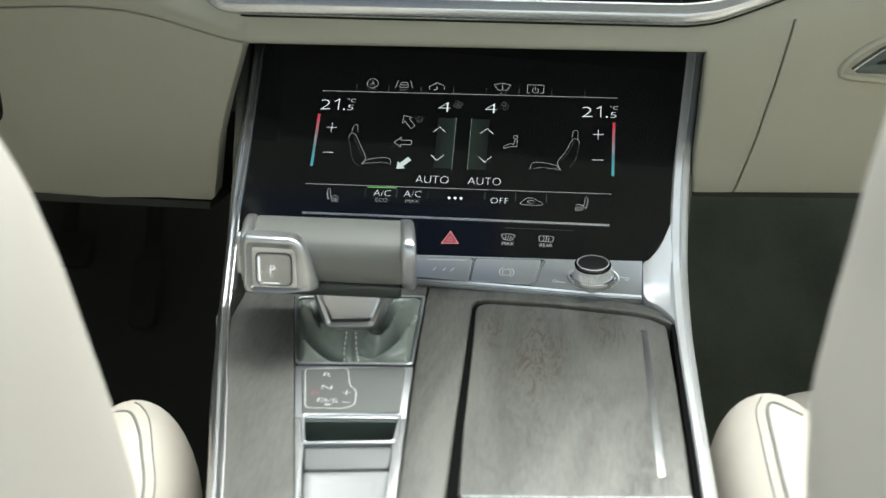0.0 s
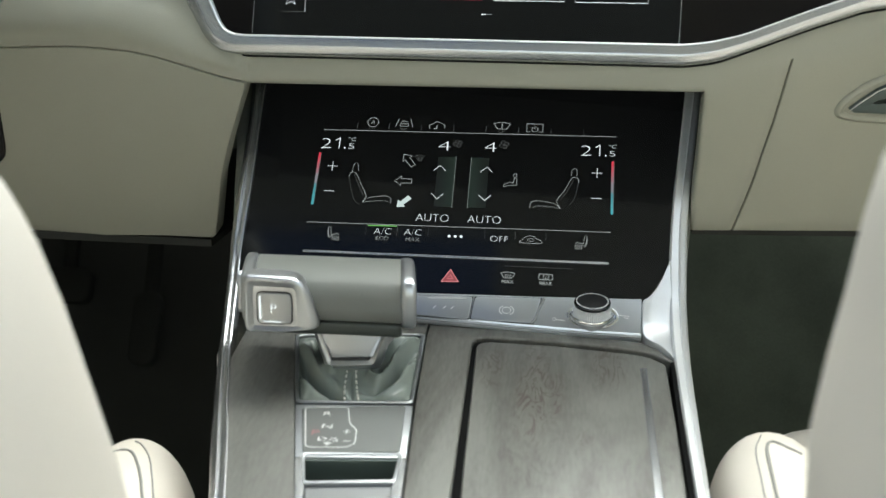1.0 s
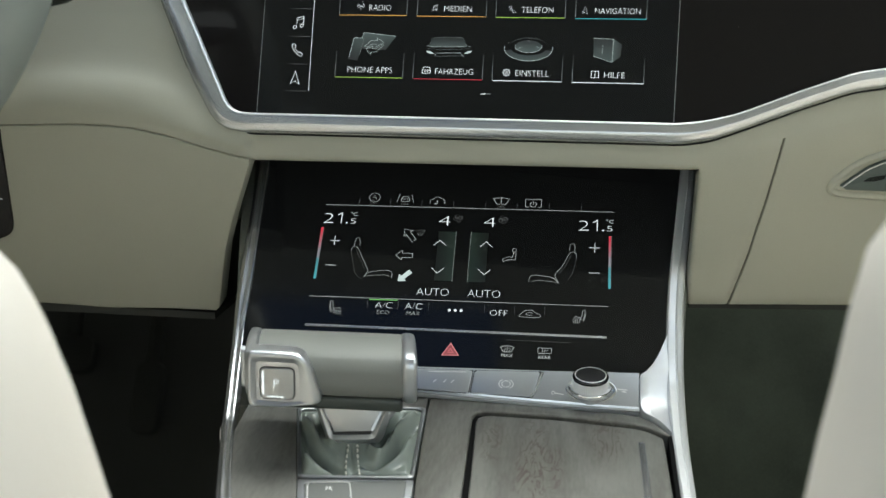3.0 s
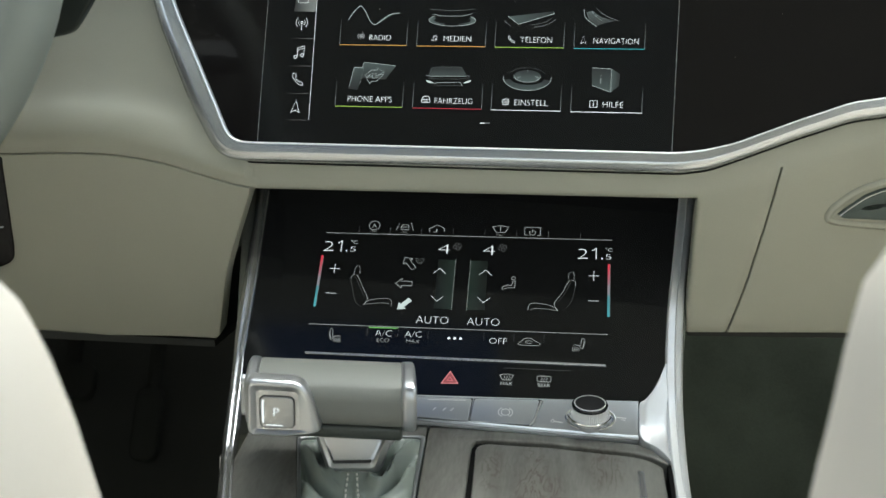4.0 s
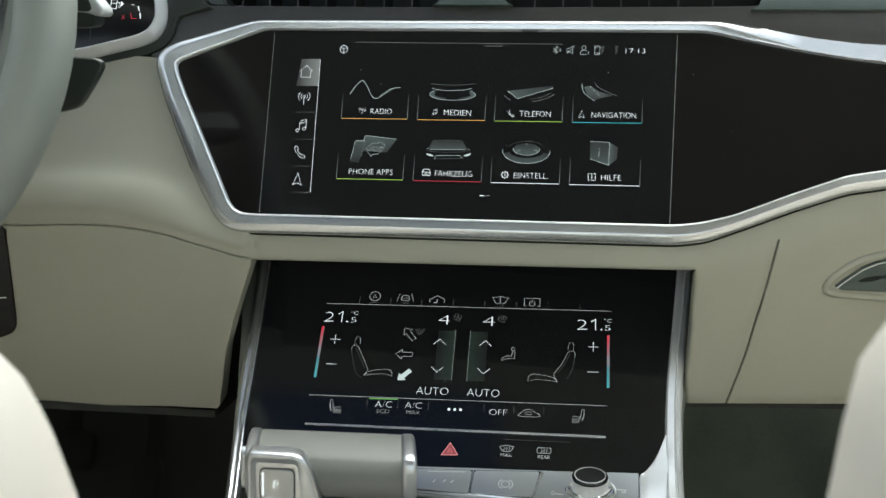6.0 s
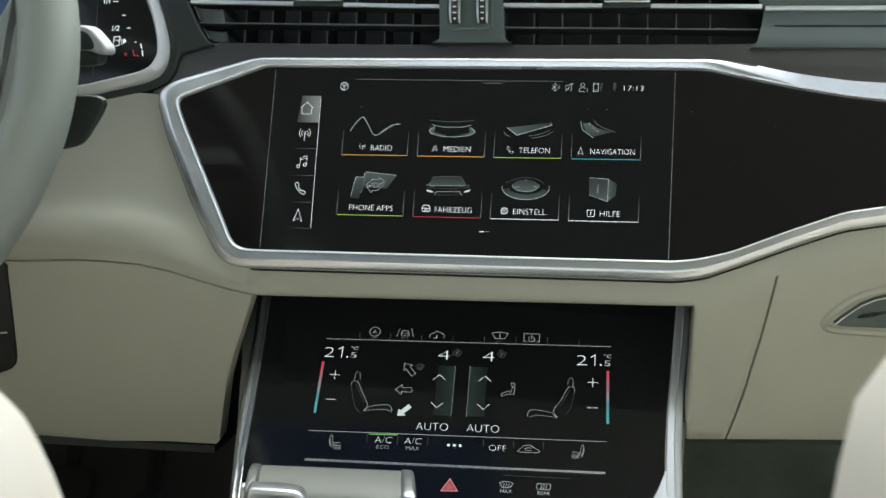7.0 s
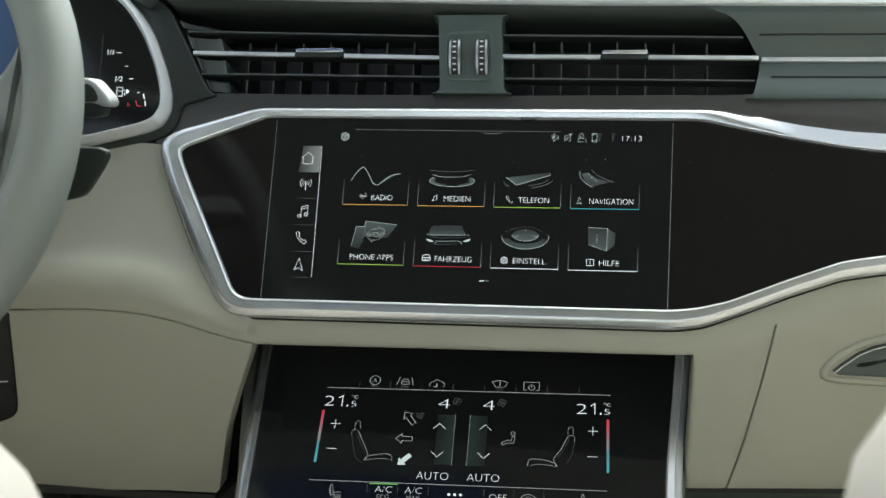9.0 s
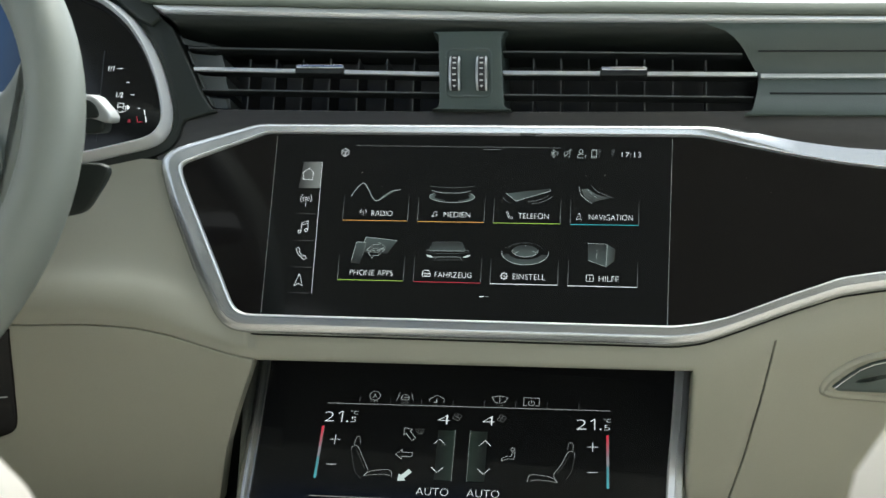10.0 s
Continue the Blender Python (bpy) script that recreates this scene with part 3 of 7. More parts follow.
# body behind everything
part("carrier", plate(UPPER, [(-730, -60), (730, -60), (730, 150), (-730, 150)], -200, -70), BLACK, dash, "black carrier behind the trim")


STRIP_TOP = [(-240, 165), (-231, 162.3), (-156, 160.1), (-94, 157.9), (59, 153.1), (263, 149.7), (420, 148), (740, 146)]


def dash_top():
    rows = []
    for u in range(-240, 741, 20):
        t = lerp_table(u, STRIP_TOP) - 0.5
        prof = [(t, -30), (t, 0.8), (t + 0.4, 1.6), (t + 1.4, 1.8), (t + 4, 1.2), (t + 6.5, -0.2), (t + 10, -3.5), (t + 15, -12), (t + 22, -34), (t + 32, -90), (206, -220), (160, -480)]
        rows.append([(u, a, b) for a, b in prof])
    return loft(UPPER, rows, close=False)


part("hood_top", loft(UPPER, [[(u, 236, -4), (u, 240, -10), (u, 238, -60), (u, 220, -180), (u, 190, -260), (u, 150, -480)] for u in (-735, -500, -238)], close=False), PAD, dash, "padded top behind the instrument hood")
part("top_pad", dash_top(), PAD, dash, "pale padded dashboard top")

# ---- upper trim pieces ----
trim = thing("upper_dash_trim", (0, 0, 0.80), "grey-green trim with vents' surrounds and bright strips", "trim", kind="structure")
cheek = [(-262, 168), (-228, 157), (-217, 147.3), (-207.6, 131.3), (-198.1, 114.3), (-188.8, 97.6), (-182, 88), (-177, 84.5), (-199, 78), (-209, 58), (-204, 79), (-211, 102), (-223, 128), (-240, 150)]
part("cheek", plate(UPPER, cheek, -60, -5, 2), SAGE_DARK, trim, "grey-green cheek beside the vent")
band_rows = []
for u, tb in ((-224, 157), (-156, 154.8), (-94, 152.6), (59, 148.2), (149, 147.2), (188, 146.6)):
    band_rows.append([(u, tb, -14), (u + 1, tb - 0.4, -2.8), (u + 4, tb - 2.6, -3.4), (u + 7, tb - 5.0, -5.2), (u + 9, tb - 7.0, -8.2), (u + 11, tb - 8.6, -13), (u + 12, tb - 9.8, -21), (u + 12, tb - 10.4, -34), (u + 12, tb - 10.6, -58)])
part("upper_band", loft(UPPER, band_rows), SAGE_DARK, trim, "dark grey-green band turned in over the vents")
part("cluster_hood", plate(UPPER, [(-735, 240), (-735, 190), (-420, 196), (-300, 184), (-262, 169), (-240, 151), (-231, 147), (-225, 153.5), (-233, 164), (-236, 240)], -60, -0.8, 2), SAGE_DARK, trim, "dark hood over the instruments")
bright_rows = []
for u, lo, hi in ((-231, 161.4, 162.3), (-222.6, 156.2, 162.05), (-156, 153.9, 160.1), (-94, 151.8, 157.9), (59, 147.4, 153.1), (263, 145.4, 149.7), (420, 144.2, 148), (735, 143, 146)):
    bright_rows.append([(u, hi, -12), (u, hi, -0.6), (u, hi - 0.4, 0.1), (u, hi - (hi - lo) * 0.66, 0.7), (u, hi - (hi - lo) * 0.76, 0.3), (u, lo + 0.2, -2.0), (u, lo, -2.6), (u, lo, -12)])
part("bright_strip", loft(UPPER, bright_rows), RAIL, trim, "satin silver strip under the pad")
block_rows = []
for v, u0, u1 in ((142, -30, 21), (140.6, -27, 18), (138, -25.9, 16.8), (128, -25.2, 17.4), (110, -23.8, 19), (92, -22.4, 20.6), (89, -22.6, 21.2), (87.4, -24.2, 23), (86.2, -27, 26)):
    block_rows.append([(u0, v, -60), (u0, v, -5.2), (u0 + 0.3, v, -4.6), (u0 + 1.0, v, -4.2), (u1 - 1.0, v, -4.2), (u1 - 0.3, v, -4.6), (u1, v, -5.2), (u1, v, -60)])
part("vent_block", loft(UPPER, block_rows), SAGE, trim, "grey-green block between the vents")
side_rows = []
for v, w, u in ((147.5, -14, 150), (147, -2.8, 150), (145, -2.9, 153), (143, -3.1, 158), (141.2, -3.6, 163.4), (137.6, -5, 168.8), (133.4, -7.4, 173.2), (128.4, -10.6, 177), (123, -14, 180.6), (117, -17, 184.2), (113.3, -16.5, 185.6), (106, -13, 184.9), (98.9, -9.4, 183.6), (91, -5.8, 181.8), (87, -4.6, 180.6), (85, -4.2, 178.4), (83.6, -4.2, 176.4), (83.2, -4.8, 175.8), (83, -58, 175.8)):
    side_rows.append([(u, v, w), (u + 40, v, w), (300, v, w), (735, v, w)])
part("side_trim", loft(UPPER, side_rows, close=False), SAGE, trim, "hollow grey-green trim panel beyond the vent")
part("strip", plate(UPPER, rect(186.6, 112.6, 735, 115.8), -24, -13.8, 0.9), RAIL, trim, "bright strip in the hollow of the panel")
for v0, u0 in ((99.8, 192), (129.0, 185)):
    part("groove", plate(UPPER, rect(u0, v0, 735, v0 + 0.8), -24, -9.2), BLACK, trim)
wood_rows = []
for u, lo, hi, tip in ((-221, 57, 60, -8), (-213, 46, 66, -8), (-206, 47, 76, -8), (-197, 54, 80, -8), (-180, 60, 83.2, -7), (-148, 70, 83, -6), (-100, 71, 82.6, -6), (0, 71, 82.2, -6), (100, 71, 82.8, -6), (160, 71, 83.2, -5), (184, 66, 83.5, -2), (212, 60, 84, 1), (262, 55, 84.4, 3), (330, 54, 85, 3), (420, 54, 86, 3), (735, 54, 86, 3)):
    k = max(0.0, min(1.0, (u - 150) / 60))  # flush with the panel on the passenger's side
    hi, top, tip = hi + 4.2, -8 + 1.5 * k, min(tip, -4)
    wood_rows.append([(u, hi, -60), (u, hi, top - 1.5), (u, hi - 0.8, top), (u, (hi + lo) / 2, (tip + top) / 2), (u, lo, tip), (u, lo - 6, tip - 4), (u, lo - 6, -60)])
part("wood_strip", loft(UPPER, wood_rows), WOOD_DARK, trim, "dark open-pored wood strip")

# ---- display frame ----
outer = [(-211.2, 43.2), (-209.4, 52.0), (-198.0, 58.2), (-147.3, 73.2), (-141, 74.0), (151.7, 74.6), (159.4, 74.2), (183.2, 69.3), (210.7, 63.2), (237.9, 59.7), (260.7, 58.4), (420, 56),
         (420, -24), (258.4, -29.5), (232.9, -34.1), (203.1, -45.1), (169.8, -58.8), (151.4, -65.9), (134.5, -68.6), (-139.8, -69.8), (-151.5, -67.9), (-160, -60.8), (-174.3, -37.4), (-201.8, 18.6)]
inner = [(-194.6, 39.6), (-193.6, 43.9), (-185.5, 47.2), (-138.7, 65.4), (-135.6, 66.4), (143, 66.3), (151.8, 65.6), (172.8, 60.9), (203.8, 54.5), (234.3, 49.3), (260.4, 46.3), (420, 44),
         (420, -13), (258.7, -18.3), (233.1, -22.8), (203.1, -34.2), (166.4, -49.4), (147.9, -54.2), (132.6, -56.2), (-135.5, -57.3), (-142.5, -56.4), (-148.3, -52.1), (-160.4, -28.2), (-187.8, 24.6)]
outer, inner = fillet(outer, 3, 2), fillet(inner, 3, 2)


def blend(t, w):
    """A line round the frame, from its outer edge (0) to the glass (1); the ridge lies further in on the passenger's upper side."""
    out = []
    for a, b in zip(outer, inner):
        k = max(0.0, min(1.0, (a[0] - 140) / 70)) if a[1] > 0 else 0.0
        s = max(t, 0) ** (1 - 0.75 * k)
        if w > -3.5 and s < 0.86:
            w_ = w * (1 - k) + (1.0 + 1.7 * s / 0.85) * k
        else:
            w_ = w
        out.append((a[0] + (b[0] - a[0]) * s, a[1] + (b[1] - a[1]) * s, w_))
    return out


display = thing("infotainment_display", (0, -0.05, 0.67), "wide black glass display in a satin aluminium frame", "display")
FRAME_SECTION = ((0, -14), (0, -3), (0.03, -0.8), (0.08, 0.7), (0.16, 1.8), (0.3, 2.8), (0.4, 3.3), (0.45, 3.4), (0.48, 3.35), (0.7, 2.9), (0.86, 2.5), (0.86, -4))
EDGE_SECTION = ((0.862, -4), (0.862, 2.5), (0.875, 2.9), (0.90, 3.05), (0.93, 2.8), (0.965, 1.9), (1, 0.3), (1, -4))
part("frame", loft(UPPER, [blend(t, w) for t, w in FRAME_SECTION], cap0=False, cap1=False), ALU, display, "satin aluminium frame")
# paler metal than the frame: the side window's glint put into the colour
part("inner_edge", loft(UPPER, [blend(t, w) for t, w in EDGE_SECTION], cap0=False, cap1=False), RAIL, display, "inner edge of the frame in paler metal, standing in for its glint")
part("joint", loft(UPPER, [[(*p, w) for p in inset(outer, d)] for d, w in ((-0.4, -14), (-0.4, -2.8), (0.3, -2.8), (0.3, -14))], cap0=False, cap1=False), GAP, display, "fine dark joint round the frame")
part("glass_panel", plate(UPPER, [p[:2] for p in blend(0.95, 0)], -8, 0), GLOSS, display, "glossy black glass panel")

bm = bmesh.new()
for _ in range(11):
    u, v, r = random.uniform(-180, 260), random.uniform(-15, 45), random.uniform(0.12, 0.3)
    fill(UPPER, circle(u, v, r, 5), 0.4, bm)
tagged(part("dust", bm, mat("dust", (0.35, 0.33, 0.30), 0.9), smooth=False), "few pale dust specks on the glass", "dust", kind="stuff")

# ---- lower stack ----
climate = thing("climate_display", (0, -0.08, 0.53), "black glass climate touch panel, switched on", "display")
glass = [(-143, 62), (140, 62), (134.5, 10), (130, -31), (128.2, -68), (126, -76), (114.5, -94.5), (66, -95.5), (-23, -96.6), (-135, -98), (-135.5, -76), (-139, -20)]
part("glass_panel", plate(LOWER, glass, -8, 0), SCREEN, climate, "glossy black glass")

console = thing("centre_console", (0, -0.35, FLOOR_Z), "centre console with wood deck and aluminium rails", "console", kind="structure")


def P3(m, u, v, w):
    return tuple(pt(m, (u, v, w)))


def strip(left, right, w=(0, 2.2, 3.0, 2.4, 0), at=(0.0, 0.12, 0.45, 0.88, 1.0)):
    """A crowned moulding between two edges, each a list of world points of equal count."""
    bm = bmesh.new()
    L, R = smooth_path(left, 5), smooth_path(right, 5)
    rows = []
    for i, (a, b) in enumerate(zip(L, R)):
        a, b = Vector(a), Vector(b)
        d = (Vector(L[min(i + 1, len(L) - 1)]) - Vector(L[max(i - 1, 0)])).normalized()
        n = (b - a).cross(d).normalized()
        if n.z < 0:
            n = -n
        ring = [a - n * 0.012] + [a + (b - a) * t + n * h * 0.001 for t, h in zip(at, w)] + [b - n * 0.012]
        rows.append([tuple(q * 1000) for q in ring])
    return loft(WORLD, rows, close=True, bm=bm)


# driver's side: a two-facet aluminium moulding, from under the fascia down on to the deck
lo = [P3(LOWER, -151.5, 60, 0), P3(LOWER, -148.8, 28, 0), P3(LOWER, -147.6, -18, 0), P3(LOWER, -145.8, -60, 0), P3(LOWER, -143.8, -82, 0), P3(DECK, -135, 27, 1), P3(DECK, -131.5, 12, 1), P3(DECK, -117, -48, 1), P3(DECK, -110.2, -76, 1), P3(DECK, -91.7, -146, 1), P3(DECK, -63, -270, 1)]
li = [P3(LOWER, -140, 60, 0), P3(LOWER, -138.8, 28, 0), P3(LOWER, -137, -18, 0), P3(LOWER, -136, -60, 0), P3(LOWER, -135, -82, 0), P3(DECK, -126.6, 27, 1), P3(DECK, -123.4, 12, 1), P3(DECK, -108.4, -47.5, 1), P3(DECK, -100.7, -75, 1), P3(DECK, -83.2, -145.6, 1), P3(DECK, -54, -270, 1)]
# same metal as the passenger's rail, greyer because less light reaches this side
part("rail", strip(lo, li, (-5.0, -3.2, -1.9, -0.7, 0.2, 0.3, -0.7, -0.8, -0.5, 0.5, 1.4, 1.3, 0.3), (0.0, 0.08, 0.2, 0.34, 0.38, 0.42, 0.46, 0.5, 0.58, 0.84, 0.9, 0.96, 1.0)), ALU, console, "aluminium rail along the driver's side, in a greyer tone for its duller light")
ri = [P3(LOWER, 139, 60, 0), P3(LOWER, 134, 10, 0), P3(LOWER, 129.6, -31, 0), P3(LOWER, 127.6, -70, 0), P3(LOWER, 128, -100, 0), P3(DECK, 128.5, 24, 1), P3(DECK, 129, -30, 1), P3(DECK, 130, -90, 1), P3(DECK, 130.5, -137, 1), P3(DECK, 131, -270, 1)]
ro = [P3(LOWER, 149.5, 60, 0), P3(LOWER, 144, 10, 0), P3(LOWER, 140, -31, 0), P3(LOWER, 138.6, -70, 0), P3(LOWER, 138.3, -100, 0), P3(DECK, 138, 24, 1), P3(DECK, 137.5, -30, 1), P3(DECK, 137.5, -90, 1), P3(DECK, 138, -137, 1), P3(DECK, 138.5, -270, 1)]
# whiter copy of the rail metal, with the bright reflection in its colour
part("rail", strip(ri, ro, (0.0, 1.2, 1.9, 1.7, 1.2, 1.7, 1.8, 1.1, 0.5, -0.4, -1.5, -3.0), (0.0, 0.04, 0.12, 0.3, 0.5, 0.53, 0.57, 0.61, 0.74, 0.88, 0.95, 1.0)), SURROUND, console, "aluminium rail along the passenger's side, in a paler tone for its brighter light")
# body under the deck
body_top = [(-140, 60), (136, 60), (135, 0), (136, -280), (-62, -280), (-88, -150), (-108, -70), (-130, 20)]
part("body", plate(DECK, body_top, -380, -44, 2), CARPET_SIDE, console, "black console body")
skirt = [(-162, 64), (150, 64), (143, -20), (137, -100), (134, -125), (-140, -125), (-145, -70), (-154, 0)]
part("stack_body", plate(LOWER, skirt, -150, -9, 1), CARPET_SIDE, console, "black body behind the climate panel")


# ---- deck of the console ----
wood_a = [(-122, 46), (-100, 52), (-60, 58), (-21, 60), (-15, 59), (-15, 44.5), (-91.5, 36.5), (-48.6, -156), (-20, -280), (-58, -280), (-81, -158), (-105, -70), (-122, 8)]
part("deck", plate(DECK, wood_a, -12, 0, 0.8), WOOD, console, "grey-brown open-pored wood deck beside the lever")
wood_b = [(-14, 59), (30, 57), (67, 52.5), (100, 49.5), (112, 47), (120, 40), (128, 27), (127, 25), (117.5, 33), (107, 37.2), (60, 43.2), (21, 44.6), (15.5, 42.6), (13.4, 37), (14.6, -24), (16.2, -96), (17.6, -147), (20.5, -280), (4.5, -280), (-3.6, -150), (-11, -30), (-14, 42)]
part("deck", plate(DECK, wood_b, -12, 0, 1.3), WOOD, console, "grey-brown wood deck with a rounded rim round the lid")

lid_thing = thing("console_lid", (0.075, -0.22, 0.495), "closed sliding console lid in grey-brown wood", "lid")
lid_out = fillet([(15.9, 34.6), (17.4, 38.6), (22, 41.2), (60, 39.9), (107, 33.8), (115, 31), (124, 23.5), (125.7, -42.8), (126.6, -94.9), (127, -134.8), (22.8, -144), (20.2, -93), (18.1, -24)], 1.5, 1)
part("wood_panel", plate(DECK, lid_out, -9, -0.8, 1.2), WOOD, lid_thing)
rear_out = [(24.2, -146), (127, -136.8), (128, -280), (29, -280)]
part("rear_panel", plate(DECK, rear_out, -9, -1.4, 0.8), WOOD, lid_thing)
part("end_trim", tube([P3(DECK, 24.6, -144.6, -0.9), P3(DECK, 126.8, -135.4, -0.9)], 0.0004, 8), ALU_DARK, lid_thing, "thin edge across the lid's end")
part("silver_inlay", plate(DECK, [(109.3, 17.1), (113.3, 17.5), (114.7, -52), (116.1, -120.6), (112.1, -122), (110.7, -52)], -4, -0.5, 0.4), mat("inlay_silver", (0.30, 0.31, 0.32), 0.25, 0.8, vary=0.03), lid_thing, "narrow satin silver inlay")
part("lid_bed", plate(DECK, [(12, 46), (128, 38), (129.5, -280), (10, -280)], -30, -11), GAP, console, "black gap round the lid")
# two black strips in the lid's side gaps, painting the shade there
part("lid_edge_shade", plate(DECK, [(13.0, 44), (24, 44), (23, -24), (25, -96), (28, -147), (32, -280), (20, -280), (17.2, -147), (15.8, -96), (14.2, -24)], -11, -2.6), GAP, console, "black strip standing in for the shade under the lid's edge")
part("rail_gap_shade", plate(DECK, [(126.3, 22), (128.6, 24), (130.4, -42), (131.2, -137), (131.6, -280), (129, -280), (127.8, -137), (126.8, -60)], -11, 0.9), GAP, console, "black strip standing in for the shade between lid and rail")

# ---- switch band under the climate panel ----
band = [(-134, -99), (-23, -97.4), (66, -96.4), (111.5, -95.4), (111.5, -121.2), (90, -120.6), (66, -119.6), (20, -117.2), (-21, -114.8), (-60, -115), (-126, -120)]
part("switch_band", plate(LOWER, band, -12, 1.2, 0.8), ALU_DARK, console, "brushed silver switch band")
cl_ = [P3(LOWER, 127.6, -70.5, 0.4), P3(LOWER, 121.8, -85.2, 0.6), P3(LOWER, 115.8, -94.2, 0.8), P3(LOWER, 111.9, -98, 1.0), P3(LOWER, 111.8, -106, 1.0), P3(LOWER, 111.8, -113, 1.6), P3(LOWER, 112.0, -119, 3.4), P3(DECK, 114.6, 46.6, 1.6), P3(DECK, 121.6, 40.2, 0.8), P3(DECK, 128.4, 27.2, 0.6)]
cr_ = [P3(LOWER, 130.4, -66, 0.4), P3(LOWER, 130.6, -80, 0.6), P3(LOWER, 130.7, -90, 0.8), P3(LOWER, 130.8, -98, 0.8), P3(LOWER, 130.8, -106, 0.9), P3(LOWER, 130.6, -113, 1.6), P3(LOWER, 130.4, -119, 3.4), P3(DECK, 130.2, 45, 2.0), P3(DECK, 130.0, 37, 1.2), P3(DECK, 130.0, 26, 1.0)]
# takes the whiter rail copy too, for the reflection on this corner
part("corner_cover", strip(cl_, cr_, (1.2, 1.5, 1.1, 0.2, -0.7), (0.0, 0.05, 0.3, 0.7, 1.0)), SURROUND, console, "aluminium corner of the frame, in a paler tone for its brighter light")
lip = [(-126, -117), (-60, -112.4), (-21, -112.2), (20, -114.6), (66, -117), (90, -118), (111.2, -118.6)]
part("band_lip", loft(LOWER, [[(u, v + 0.6, -6), (u, v + 0.6, 1.0), (u, v, 1.6), (u, v - 2.4, 0.6), (u, v - 3.6, -1.2), (u, v - 3.6, -6)] for u, v in lip]), RAIL, console, "bright lower edge of the switch band")
sw = thing("switch_row", (0.01, -0.093, 0.53), "flat brushed silver push switches with small symbols", "switch")
part("button", plate(LOWER, fillet([(-24, -99.5), (11, -99), (9.3, -114.2), (-24, -112.9)], 1.2, 1), 0, 2.2, 0.6), ALU_DARK, sw)
part("button", plate(LOWER, fillet([(12.4, -99), (52, -98), (47.6, -115), (10.4, -114.2)], 1.2, 1), 0, 2.2, 0.6), ALU_DARK, sw)
for e, q in enumerate(([(-24, -99.1), (11.4, -98.6), (9.7, -114.6), (-24, -113.3)], [(12.0, -98.6), (52.6, -97.6), (48.0, -115.4), (10.0, -114.6)])):
    part("button_gap", plate(LOWER, q, 0, 1.5), BLACK, sw, "dark gap round the switch")
part("bright_edge", tube([P3(LOWER, 53.6, -98.4, 1.6), P3(LOWER, 51.4, -104, 2.0), P3(LOWER, 49.0, -112.6, 2.0), P3(LOWER, 46.6, -115.4, 1.8)], 0.0009, 8), ALU, sw, "bright curved edge of the switch")
bm = stroke(LOWER, [(-16, -101.3), (7, -100.6)], 0.45, 2.45)
for u in (-11.5, -5.5, -0.8):
    stroke(LOWER, [(u - 0.9, -108.2), (u + 0.9, -106.2)], 0.6, 2.45, bm=bm)
lit("symbol", bm, PRINT_WHITE, sw, "three small grey marks")
bm = stroke(LOWER, arc(31.7, -107.4, 4.3, 3.2, -60, 60, 8), 0.55, 2.45)
stroke(LOWER, arc(31.7, -107.4, 4.3, 3.2, 120, 240, 8), 0.55, 2.45, bm=bm)
stroke(LOWER, circle(31.7, -107.4, 2.6, 14, 2.1), 0.5, 2.45, True, bm)
lit("symbol", bm, PRINT_WHITE, sw, "small round brake symbol")
bm = stroke(LOWER, [(61, -111.6), (66.5, -112.2)], 0.6, 1.5)
stroke(LOWER, circle(60.2, -111.4, 1.0, 10), 0.4, 1.5, True, bm)
stroke(LOWER, [(98, -107), (104, -107.6)], 0.6, 1.5, bm=bm)
stroke(LOWER, [(101, -108.6), (103.6, -108.9)], 0.6, 1.5, bm=bm)
lit("symbol", bm, PRINT_WHITE, sw, "small pale volume marks")

# rotary knob, standing upright on the band
KNOB = Matrix.Translation((0.0822, -0.0915, 0.5313)) @ basis((0, 0, 0), (1, 0, 0), (0, 0.985, 0.172), (0, -0.172, 0.985))
knob = thing("rotary_knob", (0.0822, -0.0945, 0.5265), "knurled silver rotary knob with a black cap", "knob")


def turned(profile, n=40, m=KNOB, ripple=0.0, steps=(0, 0)):
    rings = []
    for k, (r, w) in enumerate(profile):
        rings.append([((r + (ripple if steps[0] <= k < steps[1] and i % 2 else 0)) * math.cos(2 * math.pi * i / n), (r + (ripple if steps[0] <= k < steps[1] and i % 2 else 0)) * math.sin(2 * math.pi * i / n), w) for i in range(n)])
    return loft(m, rings)


part("core", turned([(8, -14), (10, -12), (10, -1), (9, 0.4)]), ALU_DARK, knob, "silver core under the collar")
dish = arc(82.7, -108.3, 15.5, 8.6, 0, 360, 36)[:-1]
part("dish", loft(LOWER, [[(*p, 0.6) for p in dish], [(*p, 1.5) for p in inset(dish, 0.3)], [(*p, 1.7) for p in inset(dish, 1.0)], [(*p, 1.0) for p in inset(dish, 2.6)]]), CHROME, knob, "bright shallow dish round the knob")
part("collar", turned([(10, -1.6), (12.8, -0.4), (13.4, 0.2), (13.2, 0.7), (12.6, 0.9), (11.8, 0.5), (11.2, 0.0)]), CHROME, knob, "bright collar round the knob")
part("barrel", turned([(10.4, -3), (10.9, 0.2), (11.1, 0.8), (11.1, 6.0), (10.9, 6.4), (10.3, 6.6)], 108, ripple=-0.6, steps=(2, 4)), KNURL, knob, "finely ribbed silver barrel")
part("ring", turned([(10.2, 6.2), (10.8, 6.5), (10.9, 7.4), (10.6, 8.0), (10.1, 8.3), (9.5, 8.4)]), mat("dark_chrome", (0.05, 0.05, 0.052), 0.12, 1.0, vary=0.02), knob, "polished black rim")
